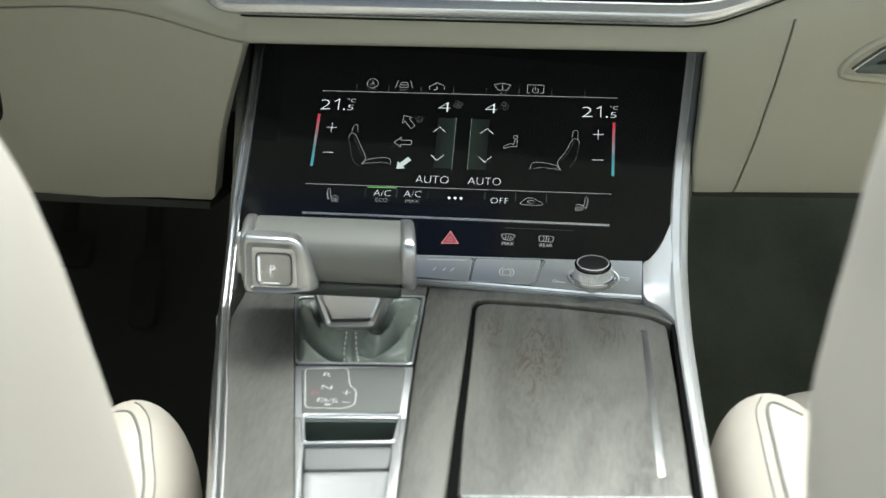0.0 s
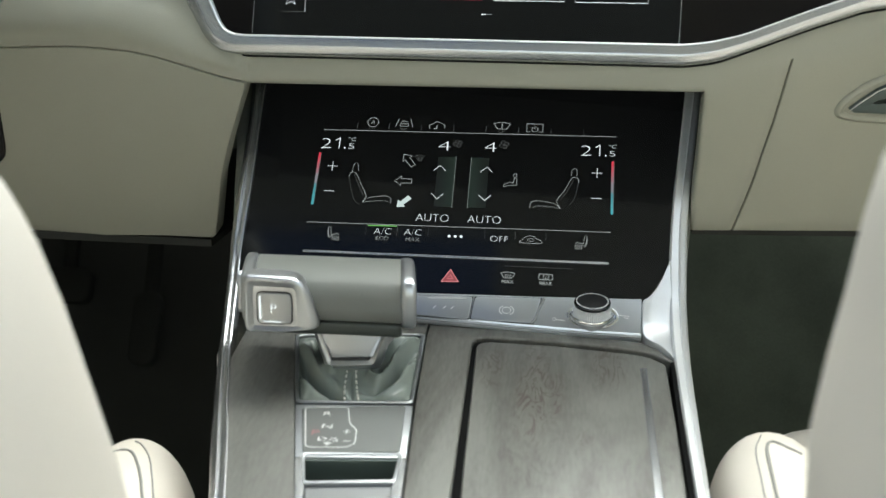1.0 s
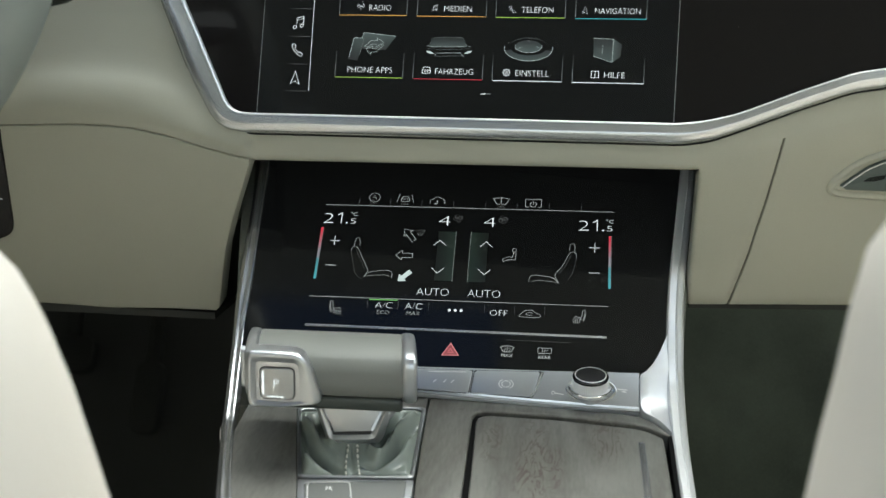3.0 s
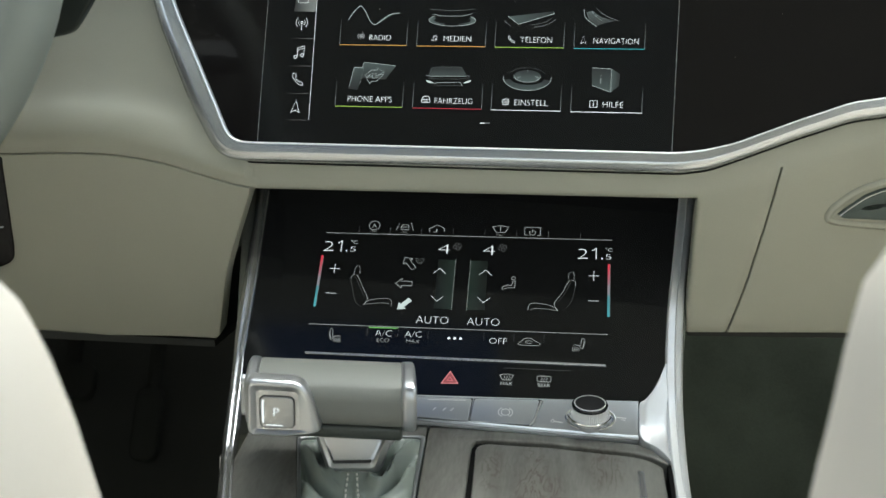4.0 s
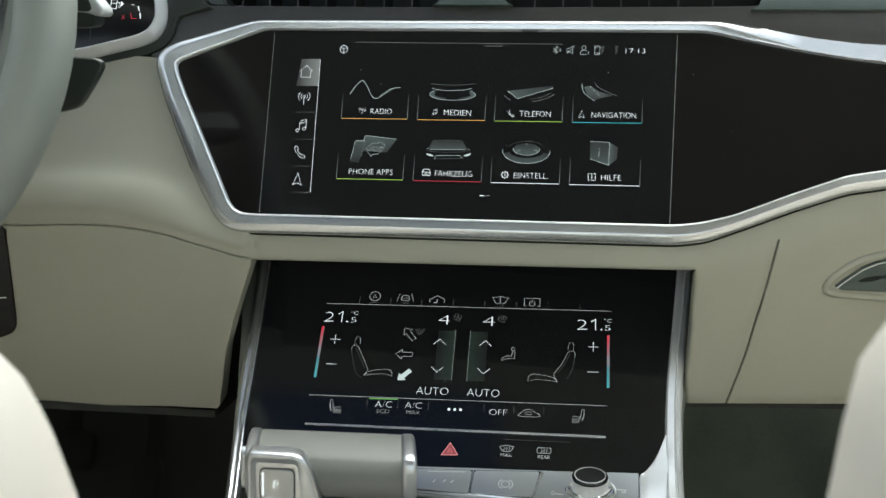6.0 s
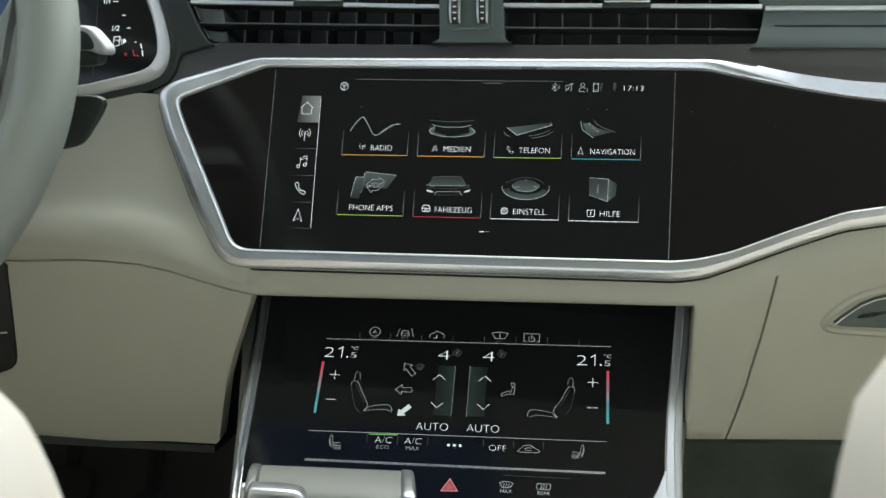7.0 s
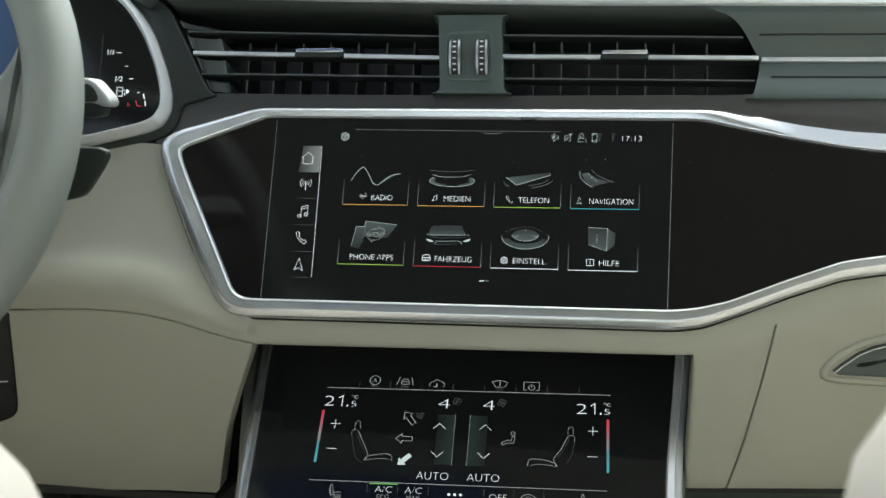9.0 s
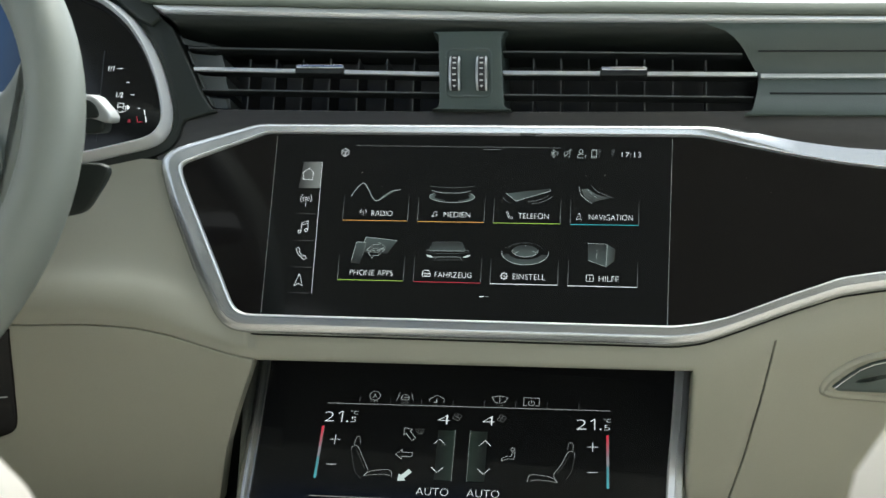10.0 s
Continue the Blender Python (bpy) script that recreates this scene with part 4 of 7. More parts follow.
part("bezel_line", turned([(9.6, 8.1), (9.5, 8.7), (9.05, 8.75), (8.95, 8.3)]), mat("pale_ring", (0.80, 0.80, 0.79), 0.35, 0.2, vary=0.02), knob, "pale ring")
part("cap", turned([(9.0, 8.0), (8.9, 8.5), (6, 8.55), (0.5, 8.57)]), BLACK, knob, "matt black cap")

# ---- gear strip ----
ring_o = [(-91, 36), (-14.4, 44), (-11.6, -36), (-74, -41)]
ring_i = [(-88.6, 34.2), (-17, 42), (-13.8, -33.6), (-72.4, -38.6)]


def quad_ring(o, i, w0, w1, r=2.0):
    o, i = fillet(o, r, 2), fillet(i, r, 2)
    return loft(DECK, [[(*p, w0) for p in o], [(*p, w1 - 0.5) for p in o], [(*p, w1) for p in inset(o, 0.6)], [(*p, w1) for p in inset(i, -0.6)], [(*p, w1 - 0.5) for p in i], [(*p, w0) for p in i]], cap0=False, cap1=False)


part("boot_surround", quad_ring(ring_o, ring_i, -12, 1.4), mat("dark_satin_silver", (0.26, 0.27, 0.275), 0.32, 0.8, vary=0.04), console, "silver surround of the gear lever")
part("shift_plate", plate(DECK, fillet([(-73.6, -42), (-11.4, -37), (-8.2, -86.5), (-62.8, -91.2)], 1, 1), -12, 0.6, 0.5), ALU_DARK, console, "silver side bars of the gear strip")
gate = thing("shift_gate_panel", (-0.042, -0.215, 0.507), "dark silver gear indicator panel with lit letters", "indicator panel")
part("panel", plate(DECK, fillet([(-69.2, -46.4), (-15.2, -38.4), (-12, -82.6), (-59.8, -88.4)], 1.5, 1), 0, 1.3, 0.5), mat("smoked_silver", (0.115, 0.12, 0.115), 0.6, 0.25, bump=0.05, vary=0.06), gate)
lit("outline", stroke(DECK, fillet([(-67.2, -46.2), (-44.8, -43.8), (-41, -60.5), (-36.8, -64.5), (-35.2, -78.2), (-39.6, -82), (-59.3, -83.4)], 1.6, 2), 0.55, 1.6, True), PRINT, gate, "thin grey outline of the shift pattern")
for s_, u, v, h, mt in (("R", -54.6, -53.0, 4.2, PRINT_WHITE), ("N", -52.2, -65.2, 4.2, PRINT_WHITE), ("D/S", -49.6, -77.2, 3.8, PRINT_WHITE)):
    lit("letter", words(DECK, s_, u, v, h, 1.6, "CENTER", 1.45, weight=-0.016), mt, gate)
lit("letter", words(DECK, "P", -57.2, -71.8, 4.6, 1.6, "CENTER", 1.45, weight=-0.01), HAZARD, gate, "red lit gear letter")
bm = stroke(DECK, [(-43.2, -67.6), (-39.4, -67.4)], 0.5, 1.6)
stroke(DECK, [(-41.4, -65.4), (-41.2, -69.6)], 0.5, 1.6, bm=bm)
stroke(DECK, [(-41.8, -76.2), (-38, -76)], 0.5, 1.6, bm=bm)
fill(DECK, [(-51.4, -78.7), (-46.6, -78.5), (-48.9, -80.5)], 1.6, bm=bm)
lit("symbol", bm, PRINT, gate, "plus, minus and arrow marks")

# open slot and silver tray behind it
part("side_bar", plate(DECK, [(-63, -91.6), (-57.6, -91.2), (-53.6, -112), (-50.6, -131), (-23, -262), (-24, -280), (-20.5, -280), (-48.6, -156)], -12, 1.0, 0.6), ALU, console)
part("side_bar", plate(DECK, [(-8, -87), (-12.6, -87.2), (-12.2, -106), (-10.2, -128), (-3, -280), (4, -280), (-3.8, -150)], -12, 1.0, 0.6), ALU, console)
part("slot_wall", plate(DECK, [(-58, -84), (-11, -80), (-11, -88.4), (-58, -92.4)], -26, -0.5), SAGE, console, "grey-green wall of the open slot")
part("slot_floor", plate(DECK, [(-58, -84), (-11, -80), (-8, -140), (-50, -142)], -24, -19), SAGE, console, "dark bottom of the open slot")
part("slot_rim", quad_ring([(-60.5, -87.6), (-10.2, -83.4), (-10.4, -109), (-54.5, -114)], [(-58.6, -89.4), (-11.8, -85.2), (-12.0, -106.4), (-53.4, -111.8)], -4, 1.5, 1.2), ALU_DARK, console, "bright rim of the open slot")
part("slot_lip", plate(DECK, fillet([(-53.4, -112.4), (-11.8, -107), (-10.8, -126.5), (-49.6, -131.6)], 1.5, 1), -30, -0.8, 0.8), mat("lip_silver", (0.17, 0.175, 0.18), 0.55, 0.2, vary=0.03), console, "silver lip behind the slot")
tray = [(-49.2, -133), (-10.4, -128), (-3.4, -278), (-22.4, -278)]
part("tray_cover", loft(DECK, [[(*p, -12) for p in tray], [(*p, -1.6) for p in tray], [(*p, -1.2) for p in inset(tray, 0.6)], [(*p, -1.4) for p in inset(tray, 3.4)], [(*p, -2.4) for p in inset(tray, 6.4)], [(*p, -2.5) for p in inset(tray, 7)]]), TRAY, console, "dished silver tray cover")

# ---- gear lever ----
lever = thing("gear_lever", (-0.053, -0.16, 0.514), "grey leather gear lever with silver housing and gaiter", "gear lever")
TURN = Matrix(((1, -0.17, 0, -0.17 * 0.17), (0, 1, 0, 0), (0, 0, 1, 0), (0, 0, 0, 1)))  # the lever is turned a little towards the driver
GX = TURN @ basis((0, 0, 0), (0, 1, 0), (0, 0, 1), (1, 0, 0))  # outline in y and z, depth along x


def body_yz(outline, x0, x1, bev, steps=5):
    last = [[(p[0], p[1], x1 - bev + bev * math.sin(radians(90 * a / steps))) for p in inset(outline, bev * (1 - math.cos(radians(90 * a / steps))))] for a in range(steps + 1)]
    seq = [[(p[0], p[1], x0 + bev - bev * math.sin(radians(90 * a / steps))) for p in inset(outline, bev * (1 - math.cos(radians(90 * a / steps))))] for a in range(steps, -1, -1)]
    return loft(GX, seq + last)


grip_sec = fillet([(-168.0, 546.5), (-171.2, 551), (-171.4, 558), (-168.8, 566), (-162, 571), (-145, 573.8), (-128, 572.4), (-122, 568), (-121, 552), (-126, 546), (-140, 545)], 4, 3)
part("grip", body_yz(grip_sec, -101.5, -18.6, 1.6), GRIP, lever, "smooth grey leather grip")
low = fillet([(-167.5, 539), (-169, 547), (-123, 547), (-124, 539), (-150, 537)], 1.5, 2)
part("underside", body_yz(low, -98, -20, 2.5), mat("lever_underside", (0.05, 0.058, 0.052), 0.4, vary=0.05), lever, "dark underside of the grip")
cap_sec = fillet([(-171, 546), (-173, 558), (-173, 569.5), (-168, 573.0), (-145, 575.2), (-128, 573), (-120, 567), (-120, 550), (-128, 543.5), (-162, 543.5)], 3, 2)
part("end_cap", body_yz(cap_sec, -20.4, -12.2, 2.6), LEVER_SILVER, lever, "polished silver end cap")
part("end_cap", body_yz(cap_sec, -107.8, -100.8, 2.4), LEVER_SILVER, lever, "polished silver end cap")
FRONT = TURN @ basis((0, -0.172, 0), (1, 0, 0), (0, 0, 1), (0, -1, 0))  # x and z, depth towards the rear
house = [(-105, 541.5), (-86, 541.6), (-66, 544.6), (-64.4, 547.5), (-69, 562), (-73, 570), (-78, 573.2), (-105, 573.8), (-106.5, 570), (-106.5, 545)]
field = [(-100.5, 545.2), (-87, 545.0), (-77.8, 545.4), (-77.2, 547), (-77.4, 559), (-77.8, 565.4), (-79.5, 567), (-99.6, 567.4), (-101, 566), (-101, 546.6)]
house, field = fillet(house, 1.6, 2), fillet(field, 0.5, 2)
shell = [[(a[0] + (b[0] - a[0]) * k, a[1] + (b[1] - a[1]) * k, w) for a, b in zip(house, field)] for k, w in ((0, -9), (0, 0.2), (0.05, 1.6), (0.14, 2.8), (0.26, 3.4), (0.4, 3.5), (0.48, 3.3), (0.9, 1.7), (0.96, 1.3), (1.0, 1.25))]
part("housing", loft(FRONT, shell), LEVER_SILVER, lever, "satin silver housing with a hollow round the button")
btn = part("park_button", plate(FRONT, rect(-98.8, 546.6, -79.9, 564.2, 1.8), 0.5, 2.9, 0.7), mat("button_silver", (0.42, 0.43, 0.43), 0.34, 0.75, bump=0.05, vary=0.04), lever, "square silver push button")
part("button_gap", plate(FRONT, rect(-99.3, 546.1, -79.4, 564.7, 2.0), 0.5, 1.7), BLACK, lever, "dark gap round the button")
lit("letter", words(FRONT, "P", -91.2, 553.2, 5.4, 3.2, "LEFT"), WHITE_G, btn, "pale letter on the button")
bm = stroke(FRONT, [(-97.2, 562.4), (-97.2, 549.2)], 0.9, 3.2)
stroke(FRONT, [(-95.6, 548.2), (-86, 548.0)], 0.5, 3.2, bm=bm)
lit("light_edge", bm, WHITE_G, btn, "lit edge line")
part("side_release", body_yz(fillet([(-166, 549), (-166, 570), (-158, 572), (-156, 549)], 2, 1), -110.5, -106.5, 1.0), ALU_DARK, lever, "silver side release")


def neck():
    rings = []
    for z, x0, x1, y0, y1 in ((548, -76, -22, -150, -128), (536, -71.5, -25, -157, -125), (525.5, -63.5, -33.5, -159, -124), (524.6, -63, -34, -159.6, -124), (523.6, -63, -34, -157.5, -124)):
        rings.append([(x0, y1, z), (x0, y0 + 3, z), (x0 + 3, y0, z), (x1 - 3, y0, z), (x1, y0 + 3, z), (x1, y1, z)])
    return loft(WORLD, rings)


part("neck", neck(), LEVER_SILVER, lever, "tapered satin silver neck")
NECK = basis((-0.0485, -0.1586, 0.5246), (1, 0, 0), (0, 0.16, 0.987), (0, -0.987, 0.16))
n_out = fillet([(-15.6, -9), (14, -7.8), (22.6, 20), (-26.4, 20)], 2.0, 2)
n_in = fillet([(-12.8, -3.4), (9, -2.0), (19, 20), (-21.6, 20)], 1.0, 2)
n_mid = [((a[0] * 0.45 + b[0] * 0.55), (a[1] * 0.45 + b[1] * 0.55)) for a, b in zip(n_out, n_in)]
part("neck_frame", loft(NECK, [[(*p, -7) for p in n_out], [(*p, -1.2) for p in n_out], [(*p, 0.6) for p in inset(n_out, 0.8)], [(*p, 2.2) for p in n_mid], [(*p, 2.0) for p in inset(n_mid, 0.5)], [(*p, 0.2) for p in n_in], [(*p, -3) for p in n_in]], cap0=False, cap1=False), LEVER_SILVER, lever, "bright raised edge round the neck's panel")
part("neck_panel", plate(NECK, [(-12.0, -1.8), (8.2, -0.5), (18, 20), (-21, 20)], -4, 0.9, 0.3), LEVER_SILVER, lever, "flat silver panel on the neck")
part("neck_gap", plate(NECK, [(-13, -4), (9.4, -2.6), (9, 0.4), (-12.6, -1)], -5, 0.5), BLACK, lever, "dark joint under the panel")
collar = [[(x0, -120, z), (x0, y0 + 3, z), (x0 + 3, y0, z), (x1 - 3, y0, z), (x1, y0 + 3, z), (x1, -120, z)] for z, x0, x1, y0 in ((524, -66, -33, -150), (519.5, -65, -34, -155), (516.5, -64, -35, -158), (514.5, -63, -36, -158))]
part("neck_collar", loft(WORLD, collar), mat("dark_collar", (0.10, 0.105, 0.10), 0.35, 0.6, vary=0.04), lever, "dark collar at the foot of the neck")


# folds of the gaiter: course on the deck in millimetres, height, half-width
FOLDS = (([(-86, 14), (-80, 3), (-69.3, -18.5), (-54.8, -31.3), (-50, -35)], -5.0, 3.2), ([(-86, 26), (-83.8, 20), (-74.5, 6.1), (-61.5, -15.3), (-56, -22)], 3.4, 2.6), ([(-78, 26), (-72, 8), (-67.1, -5.9), (-57, -22)], -3.0, 2.0), ([(-72, 22), (-66, 2), (-60, -10)], 2.4, 2.0), ([(-80, -12), (-73, -24), (-64, -35)], 3.0, 3.6),
         ([(-17, 36), (-20.5, 27.2), (-26.5, 8.2), (-27.6, -9.5), (-31.8, -20), (-37.9, -15.4), (-39, -9)], 5.2, 2.3), ([(-15, 24), (-22.7, 10), (-24.3, -14.6), (-31.0, -26.6), (-39, -26)], -5.2, 2.6), ([(-27, 32), (-32.6, 10), (-32.6, -5), (-34.5, -12)], -4.6, 2.2), ([(-13, 12), (-18.5, -4), (-22, -20), (-30, -31)], 3.2, 2.8),
         ([(-32, 30), (-36, 8)], 3.0, 2.2), ([(-51.5, -8), (-49.5, -26), (-47, -40)], 0.6, 1.3), ([(-47.5, -8), (-44, -26), (-40.5, -40)], 0.6, 1.3), ([(-49.4, -8), (-46.6, -26), (-43.6, -40)], -0.8, 0.9))


def fold_height(u, v):
    h = 0.0
    for course, amp, wide in FOLD_LINES:
        best, where_ = 1e9, 0.0
        for i, ((x0, y0), (x1, y1)) in enumerate(zip(course, course[1:])):
            dx, dy = x1 - x0, y1 - y0
            t = max(0.0, min(1.0, ((u - x0) * dx + (v - y0) * dy) / (dx * dx + dy * dy)))
            d = (u - x0 - dx * t) ** 2 + (v - y0 - dy * t) ** 2
            if d < best:
                best, where_ = d, (i + t) / (len(course) - 1)
        h += amp * math.exp(-best / (0.8 * wide * wide)) * math.sin(math.pi * (0.06 + 0.88 * where_)) ** 0.6
    return h


FOLD_LINES = [([p[:2] for p in smooth_path([(*q, 0) for q in course], 4)], amp, wide) for course, amp, wide in FOLDS]
GAITER = [(-89.5, 35), (-16.4, 42.8), (-12.8, -34.4), (-73, -39.4)]


def gaiter_height(u, v):
    """Slack leather between its frame and the neck, with folds."""
    d = math.hypot(max(0.0, abs(u + 49) - 15), max(0.0, -6 - v))
    return 1.4 + 2.2 * math.exp(-d / 9.0) + 1.5 * fold_height(u, v)


def gaiter():
    """A sheet of leather from frame edge to frame edge, raised round the neck."""
    rows = []
    n = 72
    a, b, c, d = [Vector(p) for p in GAITER]
    for i in range(n + 1):
        row = []
        for j in range(n + 1):
            s_, t_ = i / n, j / n
            p = (a * (1 - s_) + b * s_) * (1 - t_) + (d * (1 - s_) + c * s_) * t_
            edge = min(1.0, min(s_, 1 - s_, t_, 1 - t_) / 0.07)
            edge = edge * edge * (3 - 2 * edge)
            row.append((p.x, p.y, -1.0 + (1.0 + gaiter_height(p.x, p.y)) * edge))
        rows.append(row)
    return loft(DECK, rows, close=False)


boot = part("gaiter", gaiter(), BOOT, lever, "folded grey-green leather gaiter", angle=80)
for line in ([(-51.9, -9.1), (-50, -26.6), (-47.8, -38.5)], [(-46.9, -8.6), (-43.4, -25.9), (-40.4, -38.0)]):
    path = [p[:2] for p in smooth_path([(*p, 0) for p in line], 14)]
    bm = bmesh.new()
    for k in range(0, len(path) - 3, 4):
        tube([P3(DECK, *q, gaiter_height(*q) + 0.25) for q in path[k:k + 3]], 0.0005, 6, bm)
    part("stitching", bm, STITCH, boot, "pale double stitching")


# ---- infotainment picture ----
screen = part("screen", plate(UPPER, rect(-129.6, -57.0, 130.2, 65.6), -6, 0.25), SCREEN, display, "dark display area, switched on")
for u0, u1, u2 in ((-129.9, -129.1, 0), (130.7, 129.5, 0)):
    lit("edge_line", stroke(UPPER, [(u0, 64.5), (u1, -56.5)], 0.26, 0.5), mat("pale_joint", (0.5, 0.51, 0.5), 0.3, 0.5, vary=0.02), display, "fine pale joint beside the screen")


def on(name, bm, material, parent=screen, label=""):
    return lit(name, bm, material, parent, label)


W0 = 0.6
# side menu
menu = on("side_menu", stroke(UPPER, [(-97.4, 46.6), (-96.6, -42.4)], 0.24, W0), WHITE_G, screen, "menu column with five symbols")
on("highlight", fill(UPPER, [(-110, 46.4), (-98, 46.6), (-97.8, 28.6), (-112, 28.4)], W0 - 0.15), glow("lit_menu_grey", (0.5, 0.52, 0.5), 0.30, "x+"), screen, "lit grey menu field")
DIVIDER = glow("lit_line", (0.7, 0.7, 0.7), 0.30, "x+")
for v in (46.6, 28.5, 10.6, -7.5, -25.4, -42.6):
    on("divider", stroke(UPPER, [(-112.5, v), (-98, v)], 0.16, W0), DIVIDER, screen)
bm = stroke(UPPER, [(-110.2, 38.6), (-106.2, 42.2), (-102.2, 38.6), (-103, 38.6), (-103, 34.2), (-109.4, 34.2), (-109.4, 38.6)], 0.26, W0, True)
on("symbol", bm, WHITE_G, screen, "house symbol")


def aerial(cu, cv, k, bm=None):
    bm = stroke(UPPER, [(cu, cv + 0.2 * k), (cu, cv - 5.2 * k)], 0.3 * k, W0, bm=bm)
    stroke(UPPER, circle(cu, cv + 0.6 * k, 0.9 * k, 12), 0.27 * k, W0, True, bm)
    for r in (2.4, 4.2):
        for a in (-48, 132):
            stroke(UPPER, arc(cu, cv + 0.6 * k, r * k, r * k, a, a + 96, 8), 0.25 * k, W0, bm=bm)
    return bm


def note(cu, cv, k):
    bm = stroke(UPPER, [(cu - 1.4 * k, cv - 3.2 * k), (cu - 1.4 * k, cv + 3 * k), (cu + 3.2 * k, cv + 4.4 * k), (cu + 3.2 * k, cv - 2 * k)], 0.25 * k, W0)
    stroke(UPPER, [(cu - 1.4 * k, cv + 1.4 * k), (cu + 3.2 * k, cv + 2.8 * k)], 0.27 * k, W0, bm=bm)
    for du, dv in ((-2.5, -3.3), (2.1, -2.1)):
        stroke(UPPER, circle(cu + du * k, cv + dv * k, 1.1 * k, 10), 0.3 * k, W0, True, bm)
    return bm


def phone(cu, cv, k):
    return stroke(UPPER, fillet([(cu - 3.6 * k, cv + 4 * k), (cu - 2.0 * k, cv + 4.2 * k), (cu - 1.2 * k, cv + 2 * k), (cu - 2 * k, cv + 1.2 * k), (cu + 0.8 * k, cv - 2 * k), (cu + 1.8 * k, cv - 1.4 * k), (cu + 3.8 * k, cv - 2.6 * k), (cu + 3.2 * k, cv - 4.2 * k), (cu + 1 * k, cv - 4.0 * k), (cu - 2.6 * k, cv - 0.3 * k), (cu - 4 * k, cv + 2.4 * k)], 0.6 * k, 1), 0.30 * k, W0, True)


def arrow_head(cu, cv, k):
    return stroke(UPPER, [(cu, cv + 4.4 * k), (cu + 3 * k, cv - 4 * k), (cu, cv - 2.2 * k), (cu - 3 * k, cv - 4 * k)], 0.25 * k, W0, True)


on("symbol", aerial(-106.1, 20.6, 0.9), WHITE_G, screen, "aerial symbol")
on("symbol", note(-106.2, 1.6, 0.95), WHITE_G, screen, "music note symbol")
on("symbol", phone(-105.7, -16.2, 0.95), WHITE_G, screen, "telephone symbol")
on("symbol", arrow_head(-105.9, -34.2, 0.95), WHITE_G, screen, "navigation arrow symbol")

# tiles: two rows of four
COLS = [(-80.3, -37.1), (-30.6, 12.8), (18.8, 61.5), (67.8, 110.7)]
tiles = [("RADIO", ORANGE_G, -61.2, "aerial"), ("MEDIEN", ORANGE_G, -13.6, "note"), ("TELEFON", LIME_G, 34.7, "phone"), ("NAVIGATION", CYAN_G, 79.6, "arrow"),
         ("PHONE APPS", LIME_G, -72.4, ""), ("FAHRZEUG", RED_G, -16.8, "car"), ("EINSTELL.", WHITE_G, 33.1, "gear"), ("HILFE", WHITE_G, 87.0, "info")]
ends = [-47.4, 3.7, 54.1, 107.0, -44.1, 6.8, 54.4, 99.3]
FADE = glow("lit_tile_side", (0.7, 0.75, 0.75), 0.38, "z-")
for i, (txt, bar, u, sym) in enumerate(tiles):
    c0, c1 = COLS[i % 4]
    v = 6.9 if i < 4 else -33.0
    tile = on("tile", stroke(UPPER, [(c0, v), (c1, v + 0.2)], 0.36, W0), bar, screen, "menu tile with a coloured base line")
    for c in (c0, c1):
        on("tile_side", stroke(UPPER, [(c, v + 0.6), (c, v + 16.5)], 0.22, W0), FADE, tile)
    on("caption", words(UPPER, txt, u, v + 3.2, 3.95, W0, width=ends[i] - u, weight=-0.023), WHITE_G, tile, "white capital letters")
    su, sv = u - 5.6, v + 5.2
    if sym == "aerial":
        on("symbol", aerial(su, sv + 0.6, 0.5), WHITE_G, tile)
    elif sym == "note":
        on("symbol", note(su - 0.4, sv, 0.46), WHITE_G, tile)
    elif sym == "phone":
        on("symbol", phone(su, sv, 0.55), WHITE_G, tile)
    elif sym == "arrow":
        on("symbol", arrow_head(su - 0.6, sv, 0.55), WHITE_G, tile)
    elif sym == "car":
        bm = stroke(UPPER, fillet([(su - 2.6, sv - 1.6), (su - 2.6, sv + 0.4), (su - 1.8, sv + 2.4), (su + 1.8, sv + 2.4), (su + 2.6, sv + 0.4), (su + 2.6, sv - 1.6)], 0.5, 1), 0.3, W0, True)
        stroke(UPPER, [(su - 2.4, sv + 0.4), (su + 2.4, sv + 0.4)], 0.28, W0, bm=bm)
        stroke(UPPER, [(su - 1.4, sv - 0.7), (su + 1.4, sv - 0.7)], 0.3, W0, bm=bm)
        on("symbol", bm, WHITE_G, tile)
    elif sym == "gear":
        bm = stroke(UPPER, circle(su, sv, 1.8, 18), 0.26, W0, True)
        for k in range(8):
            a = radians(45 * k)
            stroke(UPPER, [(su + 1.9 * math.cos(a), sv + 1.9 * math.sin(a)), (su + 2.5 * math.cos(a), sv + 2.5 * math.sin(a))], 0.4, W0, bm=bm)
        stroke(UPPER, circle(su, sv, 0.6, 10), 0.22, W0, True, bm)
        on("symbol", bm, WHITE_G, tile)
    elif sym == "info":
        bm = stroke(UPPER, rect(su - 2.2, sv - 2.0, su + 2.2, sv + 2.0), 0.26, W0, True)
        stroke(UPPER, [(su, sv - 1.3), (su, sv + 0.5)], 0.35, W0, bm=bm)
        stroke(UPPER, [(su, sv + 1.0), (su, sv + 1.5)], 0.35, W0, bm=bm)
        on("symbol", bm, WHITE_G, tile)

SOFT_G = glow("lit_soft_white", (0.72, 0.80, 0.79), 0.62)
# pictures over the tiles
bm = stroke(UPPER, [p[:2] for p in smooth_path([(-75.8, 23.2, 0), (-72.5, 28.5, 0), (-68.2, 32.4, 0), (-64.5, 28, 0), (-61, 21.8, 0), (-57.6, 20.6, 0), (-53.5, 23.6, 0), (-49, 27, 0), (-42.8, 28.2, 0)], 5)], 0.32, W0)
on("picture_line", bm, SOFT_G, screen, "wave picture")
